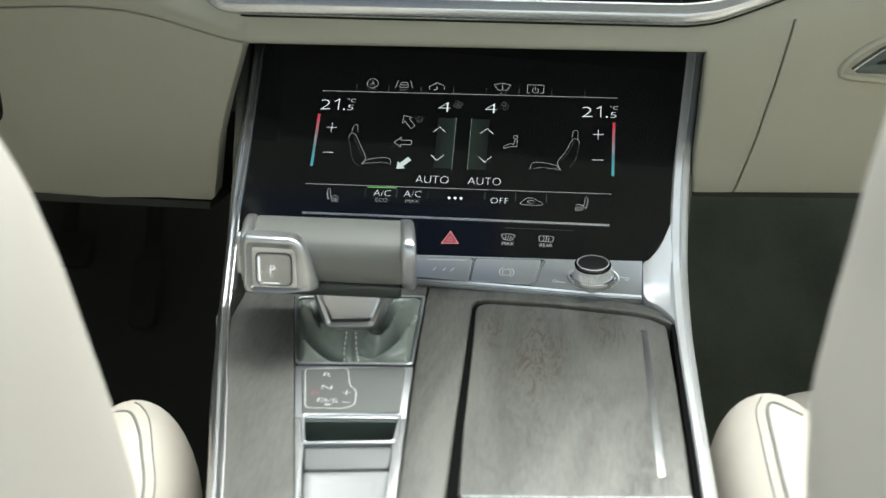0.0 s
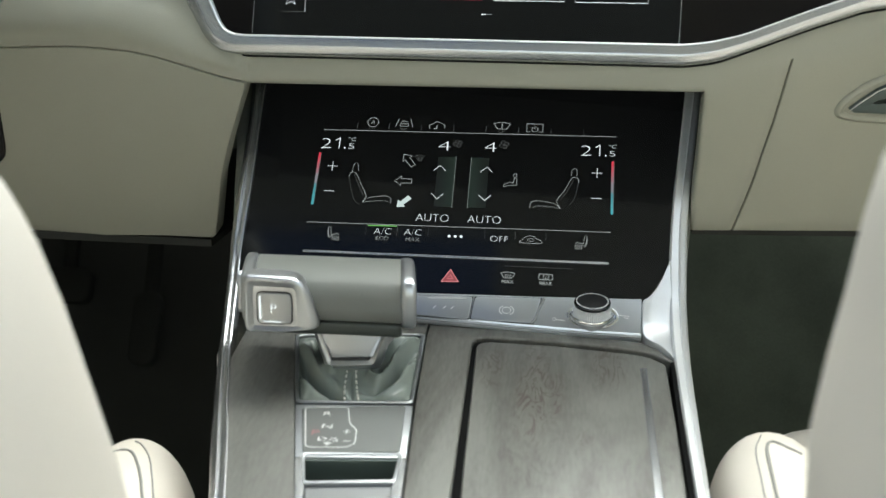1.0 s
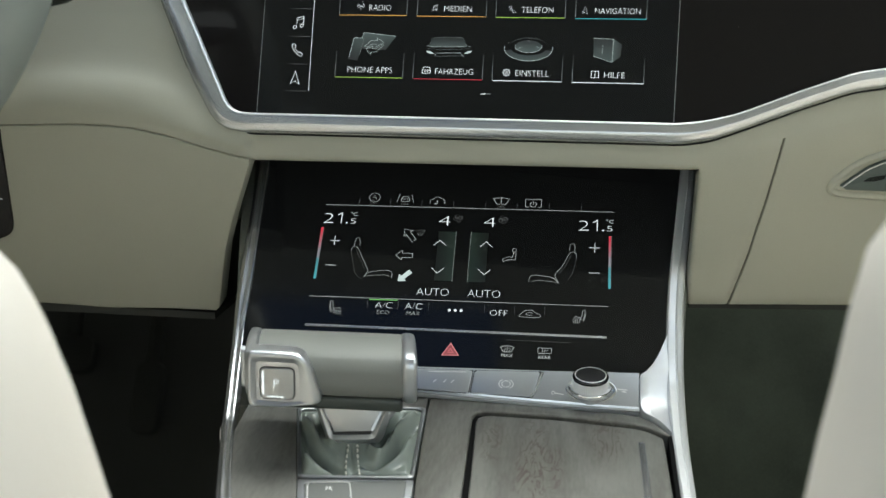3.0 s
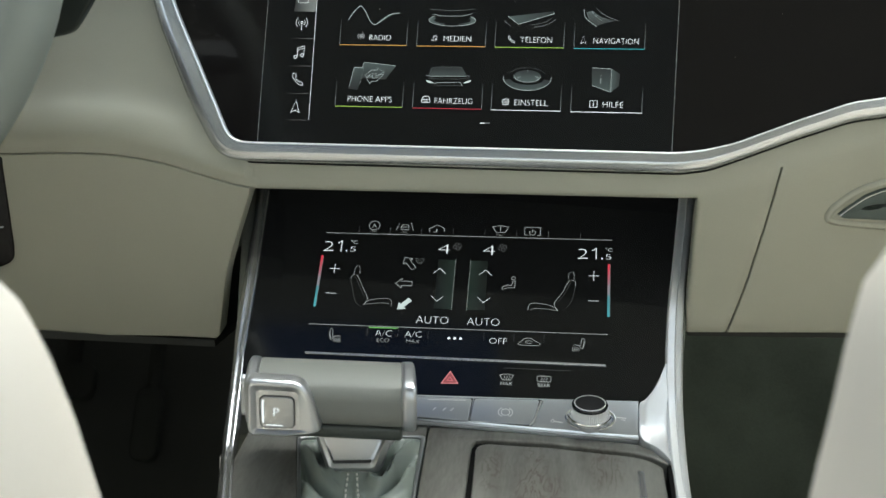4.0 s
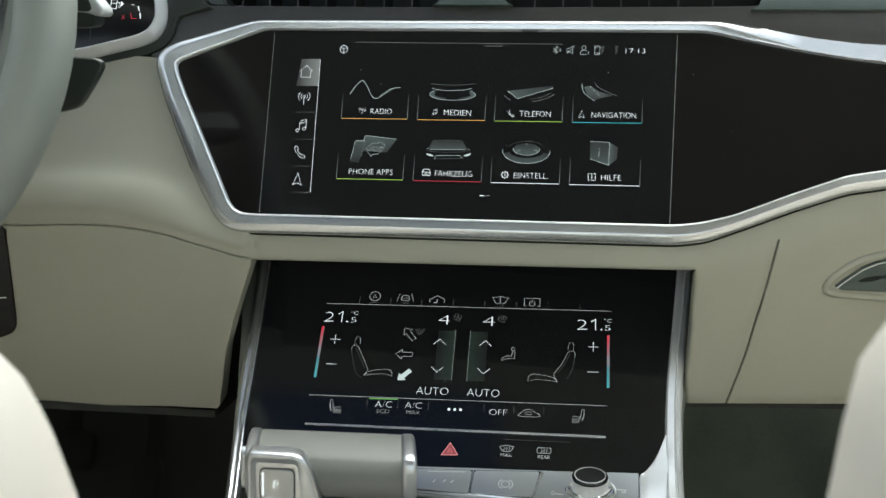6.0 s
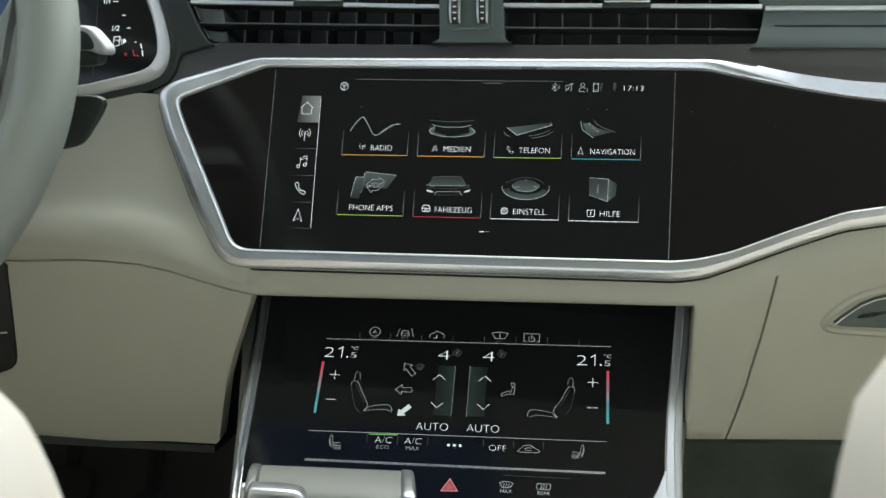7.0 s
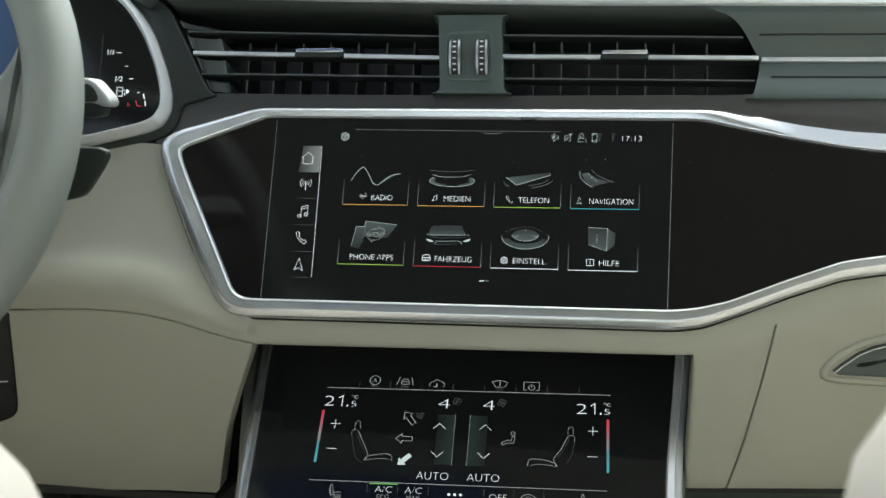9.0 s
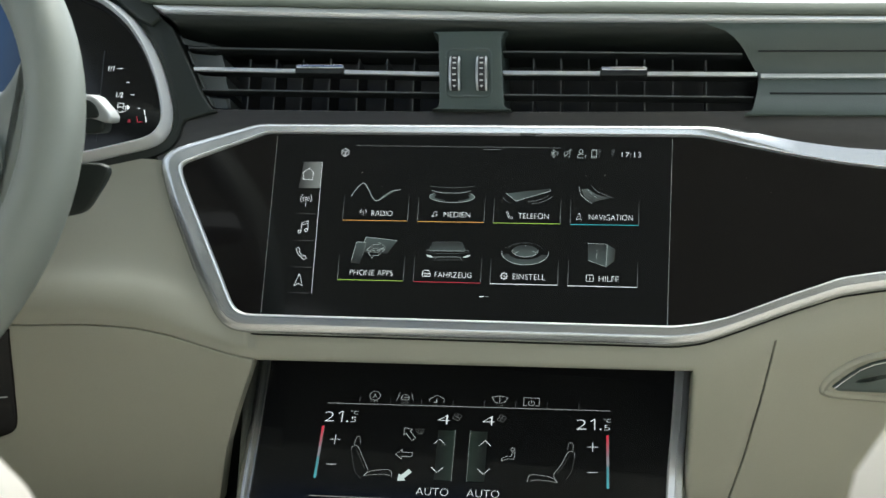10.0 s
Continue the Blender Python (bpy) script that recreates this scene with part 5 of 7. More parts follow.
on("picture_body", fill(UPPER, [p[:2] for p in smooth_path([(-57.2, 21.6, 0), (-53.5, 24.6, 0), (-49, 27.4, 0), (-45, 28.2, 0)], 4)] + [(-50, 25.2), (-54, 22.4)], W0 - 0.1), TEAL_G, screen)
def band(centre, r0, r1, a0, a1, material, label=""):
    """A crescent of a drawn disc."""
    on("picture_body", fill(UPPER, arc(*centre, *r0, a0, a1, 24) + arc(*centre, *r1, a1, a0, 24), W0 - 0.1), material, screen, label)


TEAL_L = glow("lit_teal_left", (0.34, 0.47, 0.45), 0.13, "x-")
TEAL_R = glow("lit_teal_right", (0.34, 0.47, 0.45), 0.13, "x+")
FAINT_G = glow("lit_faint_line", (0.62, 0.70, 0.69), 0.20)
# a disc with two rims above it
band((-8.9, 23.9), (14.8, 3.7), (11.6, 2.4), 150, 250, TEAL_L, "shaded side of the drawn disc")
band((-8.9, 23.9), (14.8, 3.7), (11.6, 2.4), 290, 390, TEAL_R)
on("picture_line", stroke(UPPER, arc(-8.9, 23.9, 14.8, 3.8, 140, 400, 32), 0.24, W0), SOFT_G, screen, "disc picture")
on("picture_line", stroke(UPPER, [p[:2] for p in smooth_path([(-22.3, 28.0, 0), (-18, 27.0, 0), (-13.6, 26.5, 0), (-4.1, 26.7, 0), (0, 27.3, 0), (3.3, 28.3, 0)], 4)], 0.2, W0), SOFT_G, screen)
on("picture_line", stroke(UPPER, [p[:2] for p in smooth_path([(-23.5, 30.9, 0), (-16, 30.3, 0), (-9.1, 30.1, 0), (-2, 30.5, 0), (5.1, 31.3, 0)], 4)], 0.18, W0), FAINT_G, screen)
# a telephone lying on rings
on("picture_body", fill(UPPER, [(26.0, 26.7), (32.8, 21.8), (54.8, 29.1), (53.8, 30.3), (49.2, 29.8)], W0 - 0.1), TEAL_L, screen, "flat telephone picture")
bm = stroke(UPPER, [(26.0, 26.9), (32.8, 21.8), (54.8, 28.9)], 0.26, W0)
stroke(UPPER, [(54.8, 28.9), (54.0, 30.2)], 0.2, W0, bm=bm)
on("picture_line", bm, SOFT_G, screen)
bm = stroke(UPPER, [p[:2] for p in smooth_path([(24.3, 24.2, 0), (25.8, 22.2, 0), (28.2, 20.9, 0)], 4)], 0.2, W0)
stroke(UPPER, [p[:2] for p in smooth_path([(42.2, 20.0, 0), (47.6, 21.0, 0), (52.3, 22.7, 0), (55.9, 25.2, 0)], 4)], 0.2, W0, bm=bm)
stroke(UPPER, [p[:2] for p in smooth_path([(40.6, 21.6, 0), (46, 22.4, 0), (51.0, 24.2, 0), (53.6, 26.0, 0)], 4)], 0.16, W0, bm=bm)
on("picture_line", bm, GREY_G, screen)
# a road running away
on("picture_line", stroke(UPPER, [p[:2] for p in smooth_path([(72.8, 31.9, 0), (73.9, 26.9, 0), (77.4, 23.6, 0), (81.2, 21.0, 0)], 5)], 0.26, W0), SOFT_G, screen, "road picture")
on("picture_line", stroke(UPPER, [p[:2] for p in smooth_path([(80.4, 33.0, 0), (82.6, 30.4, 0), (86.1, 28.0, 0), (94.6, 24.6, 0)], 5)], 0.18, W0), GREY_G, screen)
bm = bmesh.new()
for k in range(4):
    stroke(UPPER, [p[:2] for p in smooth_path([(74.6 + 1.3 * k, 30.6, 0), (76.4 + 1.9 * k, 26.6 + 0.3 * k, 0), (82.4 + 2.3 * k, 22.2 + 0.6 * k, 0)], 4)], 0.1, W0, bm=bm)
on("picture_line", bm, GREY_G, screen)
bm = bmesh.new()
for q in ([(78.0, 30.6), (78.8, 29.4)], [(79.8, 28.2), (81.0, 27.0)], [(82.2, 26.0), (84.2, 24.8)]):
    stroke(UPPER, q, 0.3, W0, bm=bm)
on("picture_line", bm, SOFT_G, screen)
on("picture_body", fill(UPPER, [(74.2, 30), (78, 30.8), (84, 27), (92.6, 24.8), (86, 23.2), (81.4, 21.6), (76.4, 24.8)], W0 - 0.14), glow("lit_road", (0.35, 0.47, 0.45), 0.10, "z+"), screen)
# a telephone in front of a tablet, with two arrows
on("picture_body", fill(UPPER, [(-63.6, -4.2), (-42.9, -6.2), (-48.9, -15.1), (-66.0, -14.5)], W0 - 0.14), glow("lit_tablet", (0.34, 0.47, 0.45), 0.12, "z+"), screen, "phone and tablet picture")
on("picture_body", fill(UPPER, [(-69.7, -7.8), (-63.3, -8.0), (-66.6, -22.3), (-72.5, -21.5)], W0 - 0.08), glow("lit_phone", (0.30, 0.42, 0.40), 0.10, "z+"), screen)
on("picture_line", stroke(UPPER, [(-72.0, -20.0), (-69.7, -8.2), (-69.2, -7.7), (-63.8, -7.9), (-63.4, -8.4)], 0.24, W0), SOFT_G, screen)
on("picture_line", stroke(UPPER, [(-63.4, -9), (-65.4, -18.6)], 0.18, W0), GREY_G, screen)
on("picture_line", stroke(UPPER, [(-64.6, -8.0), (-63.6, -4.2), (-42.9, -6.2)], 0.2, W0), SOFT_G, screen)
for pts in ([(-62.6, -13.0), (-58.4, -9.2), (-54.4, -9.2), (-55.0, -7.6), (-50.2, -10.3), (-55.4, -13.2), (-55.0, -11.6), (-58.0, -11.6), (-60.6, -13.6)],
            [(-50.4, -12.0), (-54.8, -16.4), (-58.2, -16.6), (-58.6, -18.2), (-61.6, -14.6), (-57.4, -12.8), (-57.4, -14.4), (-54.6, -14.2), (-52.6, -12.0)]):
    on("picture_line", stroke(UPPER, pts, 0.2, W0, True), SOFT_G, screen)
# the front of a car
on("picture_body", fill(UPPER, [(-19.1, -6.7), (-1.2, -6.3), (2.0, -12.0), (-21.5, -12.5)], W0 - 0.14), glow("lit_windscreen", (0.35, 0.47, 0.45), 0.09, "z-"), screen)
on("picture_line", stroke(UPPER, [p[:2] for p in smooth_path([(-21.7, -12.4, 0), (-20.6, -9.2, 0), (-19.0, -6.8, 0), (-10, -6.3, 0), (-1.4, -6.4, 0), (0.6, -8.8, 0), (2.2, -12.0, 0)], 4)], 0.15, W0), FAINT_G, screen, "car front picture")
on("picture_line", stroke(UPPER, [(-21.2, -12.5), (2.0, -12.1)], 0.18, W0), SOFT_G, screen)
on("picture_line", stroke(UPPER, [(-22.4, -13.6), (-16, -14.2), (-4, -13.9), (4.6, -13.0)], 0.12, W0), FAINT_G, screen)
for q in ([(-23.4, -12.2), (-21.8, -11.8)], [(2.7, -11.6), (4.4, -12.0)]):
    on("picture_line", stroke(UPPER, q, 0.3, W0), GREY_G, screen)
for q in ([(-23.2, -15.0), (-20.4, -15.5), (-18.0, -16.8), (-20.6, -16.9), (-22.6, -16.2)], [(0.4, -16.4), (2.8, -15.0), (5.4, -14.4), (4.8, -15.6), (2.8, -16.4)]):
    on("picture_body", fill(UPPER, q, W0), SOFT_G, screen, "bright headlamp of the drawn car")
on("picture_line", stroke(UPPER, [(-17.9, -18.8), (-16.6, -16.4), (-1.5, -16.0), (0.2, -18.4)], 0.2, W0), SOFT_G, screen)
on("picture_line", stroke(UPPER, [(-16.8, -18.4), (-0.8, -18.0)], 0.12, W0), FAINT_G, screen)
# a dial in a dish
band((40.1, -12.4), (14.8, 7.8), (10.6, 4.2), 190, 350, TEAL_G, "shaded lower rim of the drawn dish")
on("picture_body", fill(UPPER, circle(40.1, -11.0, 8.0, 28, 3.8), W0 - 0.06), glow("lit_dial", (0.34, 0.47, 0.45), 0.13, "z-"), screen)
on("picture_line", stroke(UPPER, arc(40.1, -12.4, 14.8, 7.8, 172, 368, 30), 0.24, W0), SOFT_G, screen, "dial picture")
on("picture_line", stroke(UPPER, arc(40.1, -11.0, 8.3, 4.0, 170, 370, 24), 0.2, W0), SOFT_G, screen)
on("picture_line", stroke(UPPER, arc(40.1, -11.4, 11.6, 5.6, 20, 160, 18), 0.12, W0), FAINT_G, screen)
for q in ([(40.2, -8.6), (40.2, -7.2)], [(33.7, -12.6), (36.2, -11.5)], [(44.9, -11.2), (47.4, -12.2)]):
    on("picture_line", stroke(UPPER, q, 0.24, W0), SOFT_G, screen)
# a standing book
on("picture_body", fill(UPPER, [(79.5, -4.9), (91.5, -5.6), (91.3, -20.3), (79.9, -16.3)], W0 - 0.1), TEAL_G, screen, "standing book picture")
on("picture_body", fill(UPPER, [(91.6, -5.7), (96.7, -8.7), (96.2, -16.4), (91.4, -20.2)], W0 - 0.1), glow("lit_book_side", (0.35, 0.47, 0.45), 0.12, "x-"), screen)
bm = stroke(UPPER, [(79.5, -5.2), (91.5, -5.6), (91.3, -20.2), (79.9, -16.3)], 0.2, W0)
on("picture_line", bm, SOFT_G, screen)
for q in ([(85.3, -9.4), (85.25, -10.4)], [(85.2, -11.4), (85.1, -15.0)]):
    on("picture_line", stroke(UPPER, q, 0.5, W0), GREY_G, screen)
# status line
lit("status_line", stroke(UPPER, [(-75, 58.4), (-10, 58.2), (60, 58.0)], 0.16, W0), GREY_G, screen)
on("pager", stroke(UPPER, [(9.8, 56.4), (21.4, 56.5)], 0.25, W0), GREY_G, screen)
hexa = arc(-82.3, 53.5, 2.7, 2.8, 90, 390, 5)
bm = stroke(UPPER, hexa, 0.26, W0, True)
stroke(UPPER, [(-84.2, 54.7), (-82.3, 53.8), (-80.4, 54.7)], 0.26, W0, bm=bm)
stroke(UPPER, [(-82.3, 53.6), (-82.3, 51.2)], 0.3, W0, bm=bm)
on("symbol", bm, WHITE_G, screen, "small cube symbol")
on("clock", words(UPPER, "17:13", 99.1, 52.2, 3.6, W0, width=12.2, weight=-0.024), WHITE_G, screen, "clock digits")
bm = stroke(UPPER, [(53.6, 52.8), (56.8, 55.6), (55.4, 56.9), (55.4, 51.5), (56.8, 52.8), (53.6, 55.6)], 0.2, W0)
for r in (0.9, 1.8):
    stroke(UPPER, arc(56.6, 54.2, r, r, -45, 45, 6), 0.2, W0, bm=bm)
on("symbol", bm, SOFT_G, screen, "row of small status symbols")
bm = stroke(UPPER, [(62.4, 53.1), (64, 53.1), (66.0, 51.7), (66.0, 56.8), (64, 55.3), (62.4, 55.3)], 0.2, W0, True)
stroke(UPPER, [(62.2, 51.6), (67.2, 57.0)], 0.22, W0, bm=bm)
on("symbol", bm, SOFT_G, screen)
bm = stroke(UPPER, circle(73.0, 55.8, 1.25, 14), 0.22, W0, True)
stroke(UPPER, [(71.0, 51.4), (71.0, 53.2), (72, 53.9), (74.2, 53.9), (75.0, 53.4)], 0.22, W0, bm=bm)
stroke(UPPER, [(71.0, 51.4), (74.8, 51.4)], 0.22, W0, bm=bm)
stroke(UPPER, [(76.0, 53.4), (76.0, 51.2)], 0.22, W0, bm=bm)
on("symbol", bm, SOFT_G, screen)
bm = stroke(UPPER, rect(79.9, 51.5, 83.0, 57.0), 0.24, W0, True)
stroke(UPPER, [(79.9, 52.5), (83.0, 52.5)], 0.18, W0, bm=bm)
stroke(UPPER, [(79.9, 56.3), (83.0, 56.3)], 0.18, W0, bm=bm)
on("symbol", bm, SOFT_G, screen)
bm = bmesh.new()
for u0 in (83.8, 92.4):
    for k in range(6):
        stroke(UPPER, [(u0 + 0.25 * k * 0.2, 57.0 - 1.0 * k), (u0 + 2.2 - 0.22 * k, 57.0 - 1.0 * k)], 0.13, W0, bm=bm)
on("symbol", bm, GREY_G, screen, "signal bars")
on("page_mark", stroke(UPPER, [(12.4, -41.6), (15.5, -41.5)], 0.5, W0), WHITE_G, screen)
on("page_mark", stroke(UPPER, [(16.2, -41.5), (18.6, -41.4)], 0.4, W0), GREY_G, screen)

# ---- climate picture ----
L = LOWER
T = W0
CLIMATE_G = glow("lit_climate_white", (0.95, 0.97, 1.0), 0.72)


def cl(name, bm, material=CLIMATE_G, label=""):
    return lit(name, bm, material, climate, label)


THIN = glow("lit_thin_line", (0.85, 0.87, 0.86), 0.38)
cl("rule", stroke(L, [(-95.8, 19.7), (94.8, 20.3)], 0.33, T), THIN, "fine lit rule")
cl("rule", stroke(L, [(-97.7, -50.6), (92.4, -50.4)], 0.33, T), THIN, "fine lit rule")
part("silver_bar", plate(L, [(-97.2, -70.7), (91.6, -71.4), (91.6, -73.0), (-97.2, -72.3)], 0, 1.0, 0.3), ALU, climate, "thin silver bar across the glass")
TICK = glow("lit_tick", (0.7, 0.7, 0.7), 0.16)
for u in (-73.8, -52.8, -31.6, -10.3, 10.8, 31.9, 52.9, 74.0):
    cl("tick", stroke(L, [(u, 20.5), (u, 25.5)], 0.16, T), TICK)
for u in (-59.3, -39.6, -20.1, 15.2, 34.1, 52.9):
    cl("tick", stroke(L, [(u, -52.2), (u, -58.0)], 0.16, T), TICK)
for u in (-95.9, 72.6):
    cl("temperature", words(L, "2", u, 5.2, 8.4, T, width=6.6, weight=-0.026), CLIMATE_G, "large temperature digits")
    cl("temperature", stroke(L, [(u + 9.2, 11.6), (u + 11.9, 13.5), (u + 11.9, 5.2)], 0.55, T), CLIMATE_G)
    cl("temperature", fill(L, rect(u + 15.2, 5.2, u + 16.2, 6.3), T), CLIMATE_G)
    cl("temperature", words(L, "5", u + 18.0, 5.2, 4.5, T, width=3.7, weight=-0.025), CLIMATE_G)
    cl("unit", words(L, "\u00b0C", u + 17.6, 11.4, 2.8, T, width=4.8, weight=0.0), glow("lit_unit", (0.75, 0.8, 0.8), 0.45))
for u, h in ((-86.4, -8.4), (83.2, -7.6)):
    bm = stroke(L, [(u - 3.4, h), (u + 3.4, h)], 0.34, T)
    stroke(L, [(u, h - 3.6), (u, h + 3.6)], 0.34, T + 0.05, bm=bm)
    cl("plus", bm, CLIMATE_G)
    cl("minus", stroke(L, [(u - 3.4, h - 18.8), (u + 3.4, h - 18.8)], 0.34, T), CLIMATE_G)
for u in (-95.9, 92.8):
    for k in range(10):
        t = k / 9
        c = (0.72 * max(0, 1 - t * 1.6) + 0.10, 0.04 + 0.44 * t, 0.08 + 0.46 * t)
        if 0.35 < t < 0.6:
            c = (0.33, 0.30, 0.34)
        cl("scale", fill(L, [(u - 0.75, 1.6 - 3.92 * k), (u + 0.75, 1.6 - 3.92 * k), (u + 0.75, -2.34 - 3.92 * k), (u - 0.75, -2.34 - 3.92 * k)], T), glow("lit_scale", c, 0.55), "red to blue temperature scale")
for u in (-95.0, 93.7):
    cl("scale_edge", stroke(L, [(u, 1.6), (u, -37.6)], 0.14, T), GREY_G, "fine pale edge of the scale")
for u, e in ((-19.2, 1), (10.6, -1)):
    cl("fan_speed", words(L, "4", u, 5.8, 8.3, T, width=7.8, weight=-0.026), CLIMATE_G)
    bm = bmesh.new()
    for k in range(4):
        a = radians(90 * k + 20)
        stroke(L, circle(u + 12.6 + 1.7 * math.cos(a), 11.8 + 1.7 * math.sin(a), 1.3, 8), 0.2, T, True, bm)
    cl("fan_symbol", bm, glow("lit_fan", (0.6, 0.6, 0.6), 0.18))
for u0, cu in ((-6.9, -16.8), (2.9, 13.3)):
    s_ = 1 if u0 > 0 else -1
    cl("fan_edge", stroke(L, [(u0, 1.8), (u0, -36.8)], 0.26, T), glow("lit_edge", (0.55, 0.62, 0.58), 0.35))
    for k in range(5):
        cl("fan_shade", fill(L, [(u0 + s_ * (0.5 + 2.2 * k), 1.2), (u0 + s_ * (2.7 + 2.2 * k), 1.2), (u0 + s_ * (2.7 + 2.2 * k), -36), (u0 + s_ * (0.5 + 2.2 * k), -36)], T - 0.15), glow("lit_shade", (0.24, 0.46, 0.34), 0.03 * (1 - k / 5)))
    cl("chevron", stroke(L, [(cu - 4, -9.6), (cu, -5.6), (cu + 4, -9.6)], 0.34, T), CLIMATE_G)
    cl("chevron", stroke(L, [(cu - 4, -26.6), (cu, -30.6), (cu + 4, -26.6)], 0.34, T), CLIMATE_G)
# seats drawn in lines
SEAT_G = glow("lit_seat", (0.8, 0.82, 0.8), 0.40)
SEAT_DIM = glow("lit_seat_dim", (0.8, 0.82, 0.8), 0.07)
for head, front, back, edge, edge_low in (
        ([(-73.0, -12.1), (-72.7, -7.9), (-71.6, -5.7), (-69.9, -6.4), (-69.1, -11.7)], [(-74.6, -15.9), (-74.2, -13.5), (-72.3, -12.5), (-70.1, -13.8), (-66.9, -20.1), (-62.3, -29.2), (-62.3, -31.5), (-64.1, -34.9)],
         [(-74.6, -15.9), (-73.2, -21.3), (-69.7, -32.8), (-64.9, -36.8)], [(-64.1, -34.9), (-60.8, -31.7), (-55.1, -30.3), (-48.9, -29.8), (-46.0, -31.8), (-46.1, -35.5)], [(-64.1, -34.9), (-58.5, -33.9), (-50.5, -33.2), (-47.1, -34.2)]),
        ([(67.1, -10.4), (67.5, -6.1), (69.2, -5.0), (70.5, -6.3), (70.5, -11.4)], [(71.5, -16.0), (71.5, -12.7), (69.3, -11.4), (66.9, -12.9), (63.0, -21.7), (59.1, -27.5), (58.7, -30.4), (60.9, -34.6)],
         [(71.5, -16.0), (69.7, -26.2), (66.5, -31.9)], [(60.9, -34.6), (56.7, -31.0), (46.9, -29.5), (42.8, -30.5), (41.9, -34.8)], [(60.9, -34.6), (55.2, -33.7), (47.0, -33.3), (43.8, -34.6)])):
    bm = bmesh.new()
    for q, wd in ((head, 0.2), (front, 0.26), (edge, 0.26), (edge_low, 0.2)):
        stroke(L, [p[:2] for p in smooth_path([(*p, 0) for p in q], 4)], wd, T, bm=bm)
    cl("seat_picture", bm, SEAT_G, "seat drawn in pale lines")
    s_ = 1 if front[0][0] > 0 else -1
    bm = stroke(L, [p[:2] for p in smooth_path([(*p, 0) for p in back], 4)], 0.2, T)
    stroke(L, [(p[0] + s_ * 1.6, p[1] - 0.5) for p in front[3:6]], 0.2, T, bm=bm)
    cl("seat_shade", bm, SEAT_DIM, "faint inner lines of the drawn seat")


def arrow(cu, cv, ang, k=1.0):
    a = radians(ang)
    pts = [(5.6, 0), (1.4, 3.6), (1.4, 1.6), (-5.4, 1.6), (-5.4, -1.6), (1.4, -1.6), (1.4, -3.6)]
    return [(cu + k * (x * math.cos(a) - y * math.sin(a)), cv + k * (x * math.sin(a) + y * math.cos(a))) for x, y in pts]
cl("air_arrow", stroke(L, arrow(-37.4, -2.2, 128), 0.3, T, True), THIN)
cl("air_arrow", stroke(L, arrow(-39.4, -18.0, 180), 0.3, T, True), THIN)
bm = bmesh.new()
a = arrow(-37.8, -33.6, 225)
fill(L, [a[0], a[1], a[6]], T, bm)
fill(L, [a[2], a[3], a[4], a[5]], T, bm)
cl("air_arrow", bm, SOFT_G, "white filled arrow")
bm = stroke(L, circle(31.6, -11.4, 1.3, 10), 0.28, T, True)
stroke(L, [(24.6, -18.4), (28.4, -16.4), (30.6, -17.0), (31.4, -13.4), (33, -13.6), (32.6, -18.6), (28.6, -18.6), (24.8, -20.2)], 0.28, T, True, bm)
cl("symbol", bm, THIN)
bm = stroke(L, [(-33.5, 1.2), (-30.6, 1.9), (-27.7, 1.5), (-28.9, -1.8), (-31.8, -2.0)], 0.16, T, True)
for k in (-1, 0, 1):
    stroke(L, [(-30.4 + 1.1 * k, 0.8), (-30.4 + 1.1 * k, -2.8)], 0.14, T, bm=bm)
cl("symbol", bm, glow("lit_faint_symbol", (0.7, 0.72, 0.7), 0.16), "faint windscreen symbol")
for u in (-28.8, 3.8):
    cl("caption", words(L, "AUTO", u, -47.2, 5.9, T, width=20.6, weight=-0.025), CLIMATE_G)
bm = bmesh.new()
for k in (-1, 0, 1):
    fill(L, circle(-3.1 + 3.7 * k, -57.2, 0.95, 12), T, bm)
cl("menu_dots", bm, CLIMATE_G)
cl("caption", words(L, "OFF", 24.2, -60.0, 4.5, T, "CENTER", 1.08, weight=-0.024), CLIMATE_G)
for u, w2 in ((-48.6, "ECO"), (-29.5, "MAX")):
    cl("caption", words(L, "A/C", u, -57.6, 4.8, T, "CENTER", 1.05, weight=-0.024), CLIMATE_G)
    cl("caption", words(L, w2, u, -61.8, 2.9, T, "CENTER", 1.05), THIN)
cl("active_mark", stroke(L, [(-58.4, -51.6), (-40.0, -51.4)], 0.7, T), GREEN_G, "green active mark")
for u, f in ((-82.6, 1), (77.6, -1)):
    back = fillet([(-0.5, -53.7), (0.7, -53.3), (1.3, -55.4), (1.5, -58.4), (2.5, -59.8), (1.4, -60.9), (0.2, -59.6), (-0.4, -56.4)], 0.5, 1)
    cl("symbol", stroke(L, [(u + f * p[0], p[1]) for p in back], 0.26, T, True), THIN, "heated seat symbol")
    bm = stroke(L, [(u - f * 0.9, -56.0), (u - f * 0.3, -59.4), (u + f * 0.8, -61.8)], 0.22, T)
    stroke(L, [(u + f * 2.2, -59.2), (u + f * 5.4, -58.4), (u + f * 6.6, -59.0)], 0.3, T, bm=bm)
    for k in range(4):
        stroke(L, [(u + f * (2.5 + 1.25 * k), -60.0), (u + f * (3.2 + 1.25 * k), -61.0), (u + f * (2.5 + 1.25 * k), -62.0), (u + f * (3.2 + 1.25 * k), -63.2)], 0.26, T, bm=bm)
    cl("symbol", bm, THIN)
bm = stroke(L, [p[:2] for p in smooth_path([(37.4, -58.6, 0), (39, -57.2, 0), (41, -55.4, 0), (45, -55.2, 0), (47.4, -57, 0), (49.8, -58, 0), (49.6, -60, 0), (38, -60, 0), (37.4, -58.6, 0)], 4)], 0.28, T)
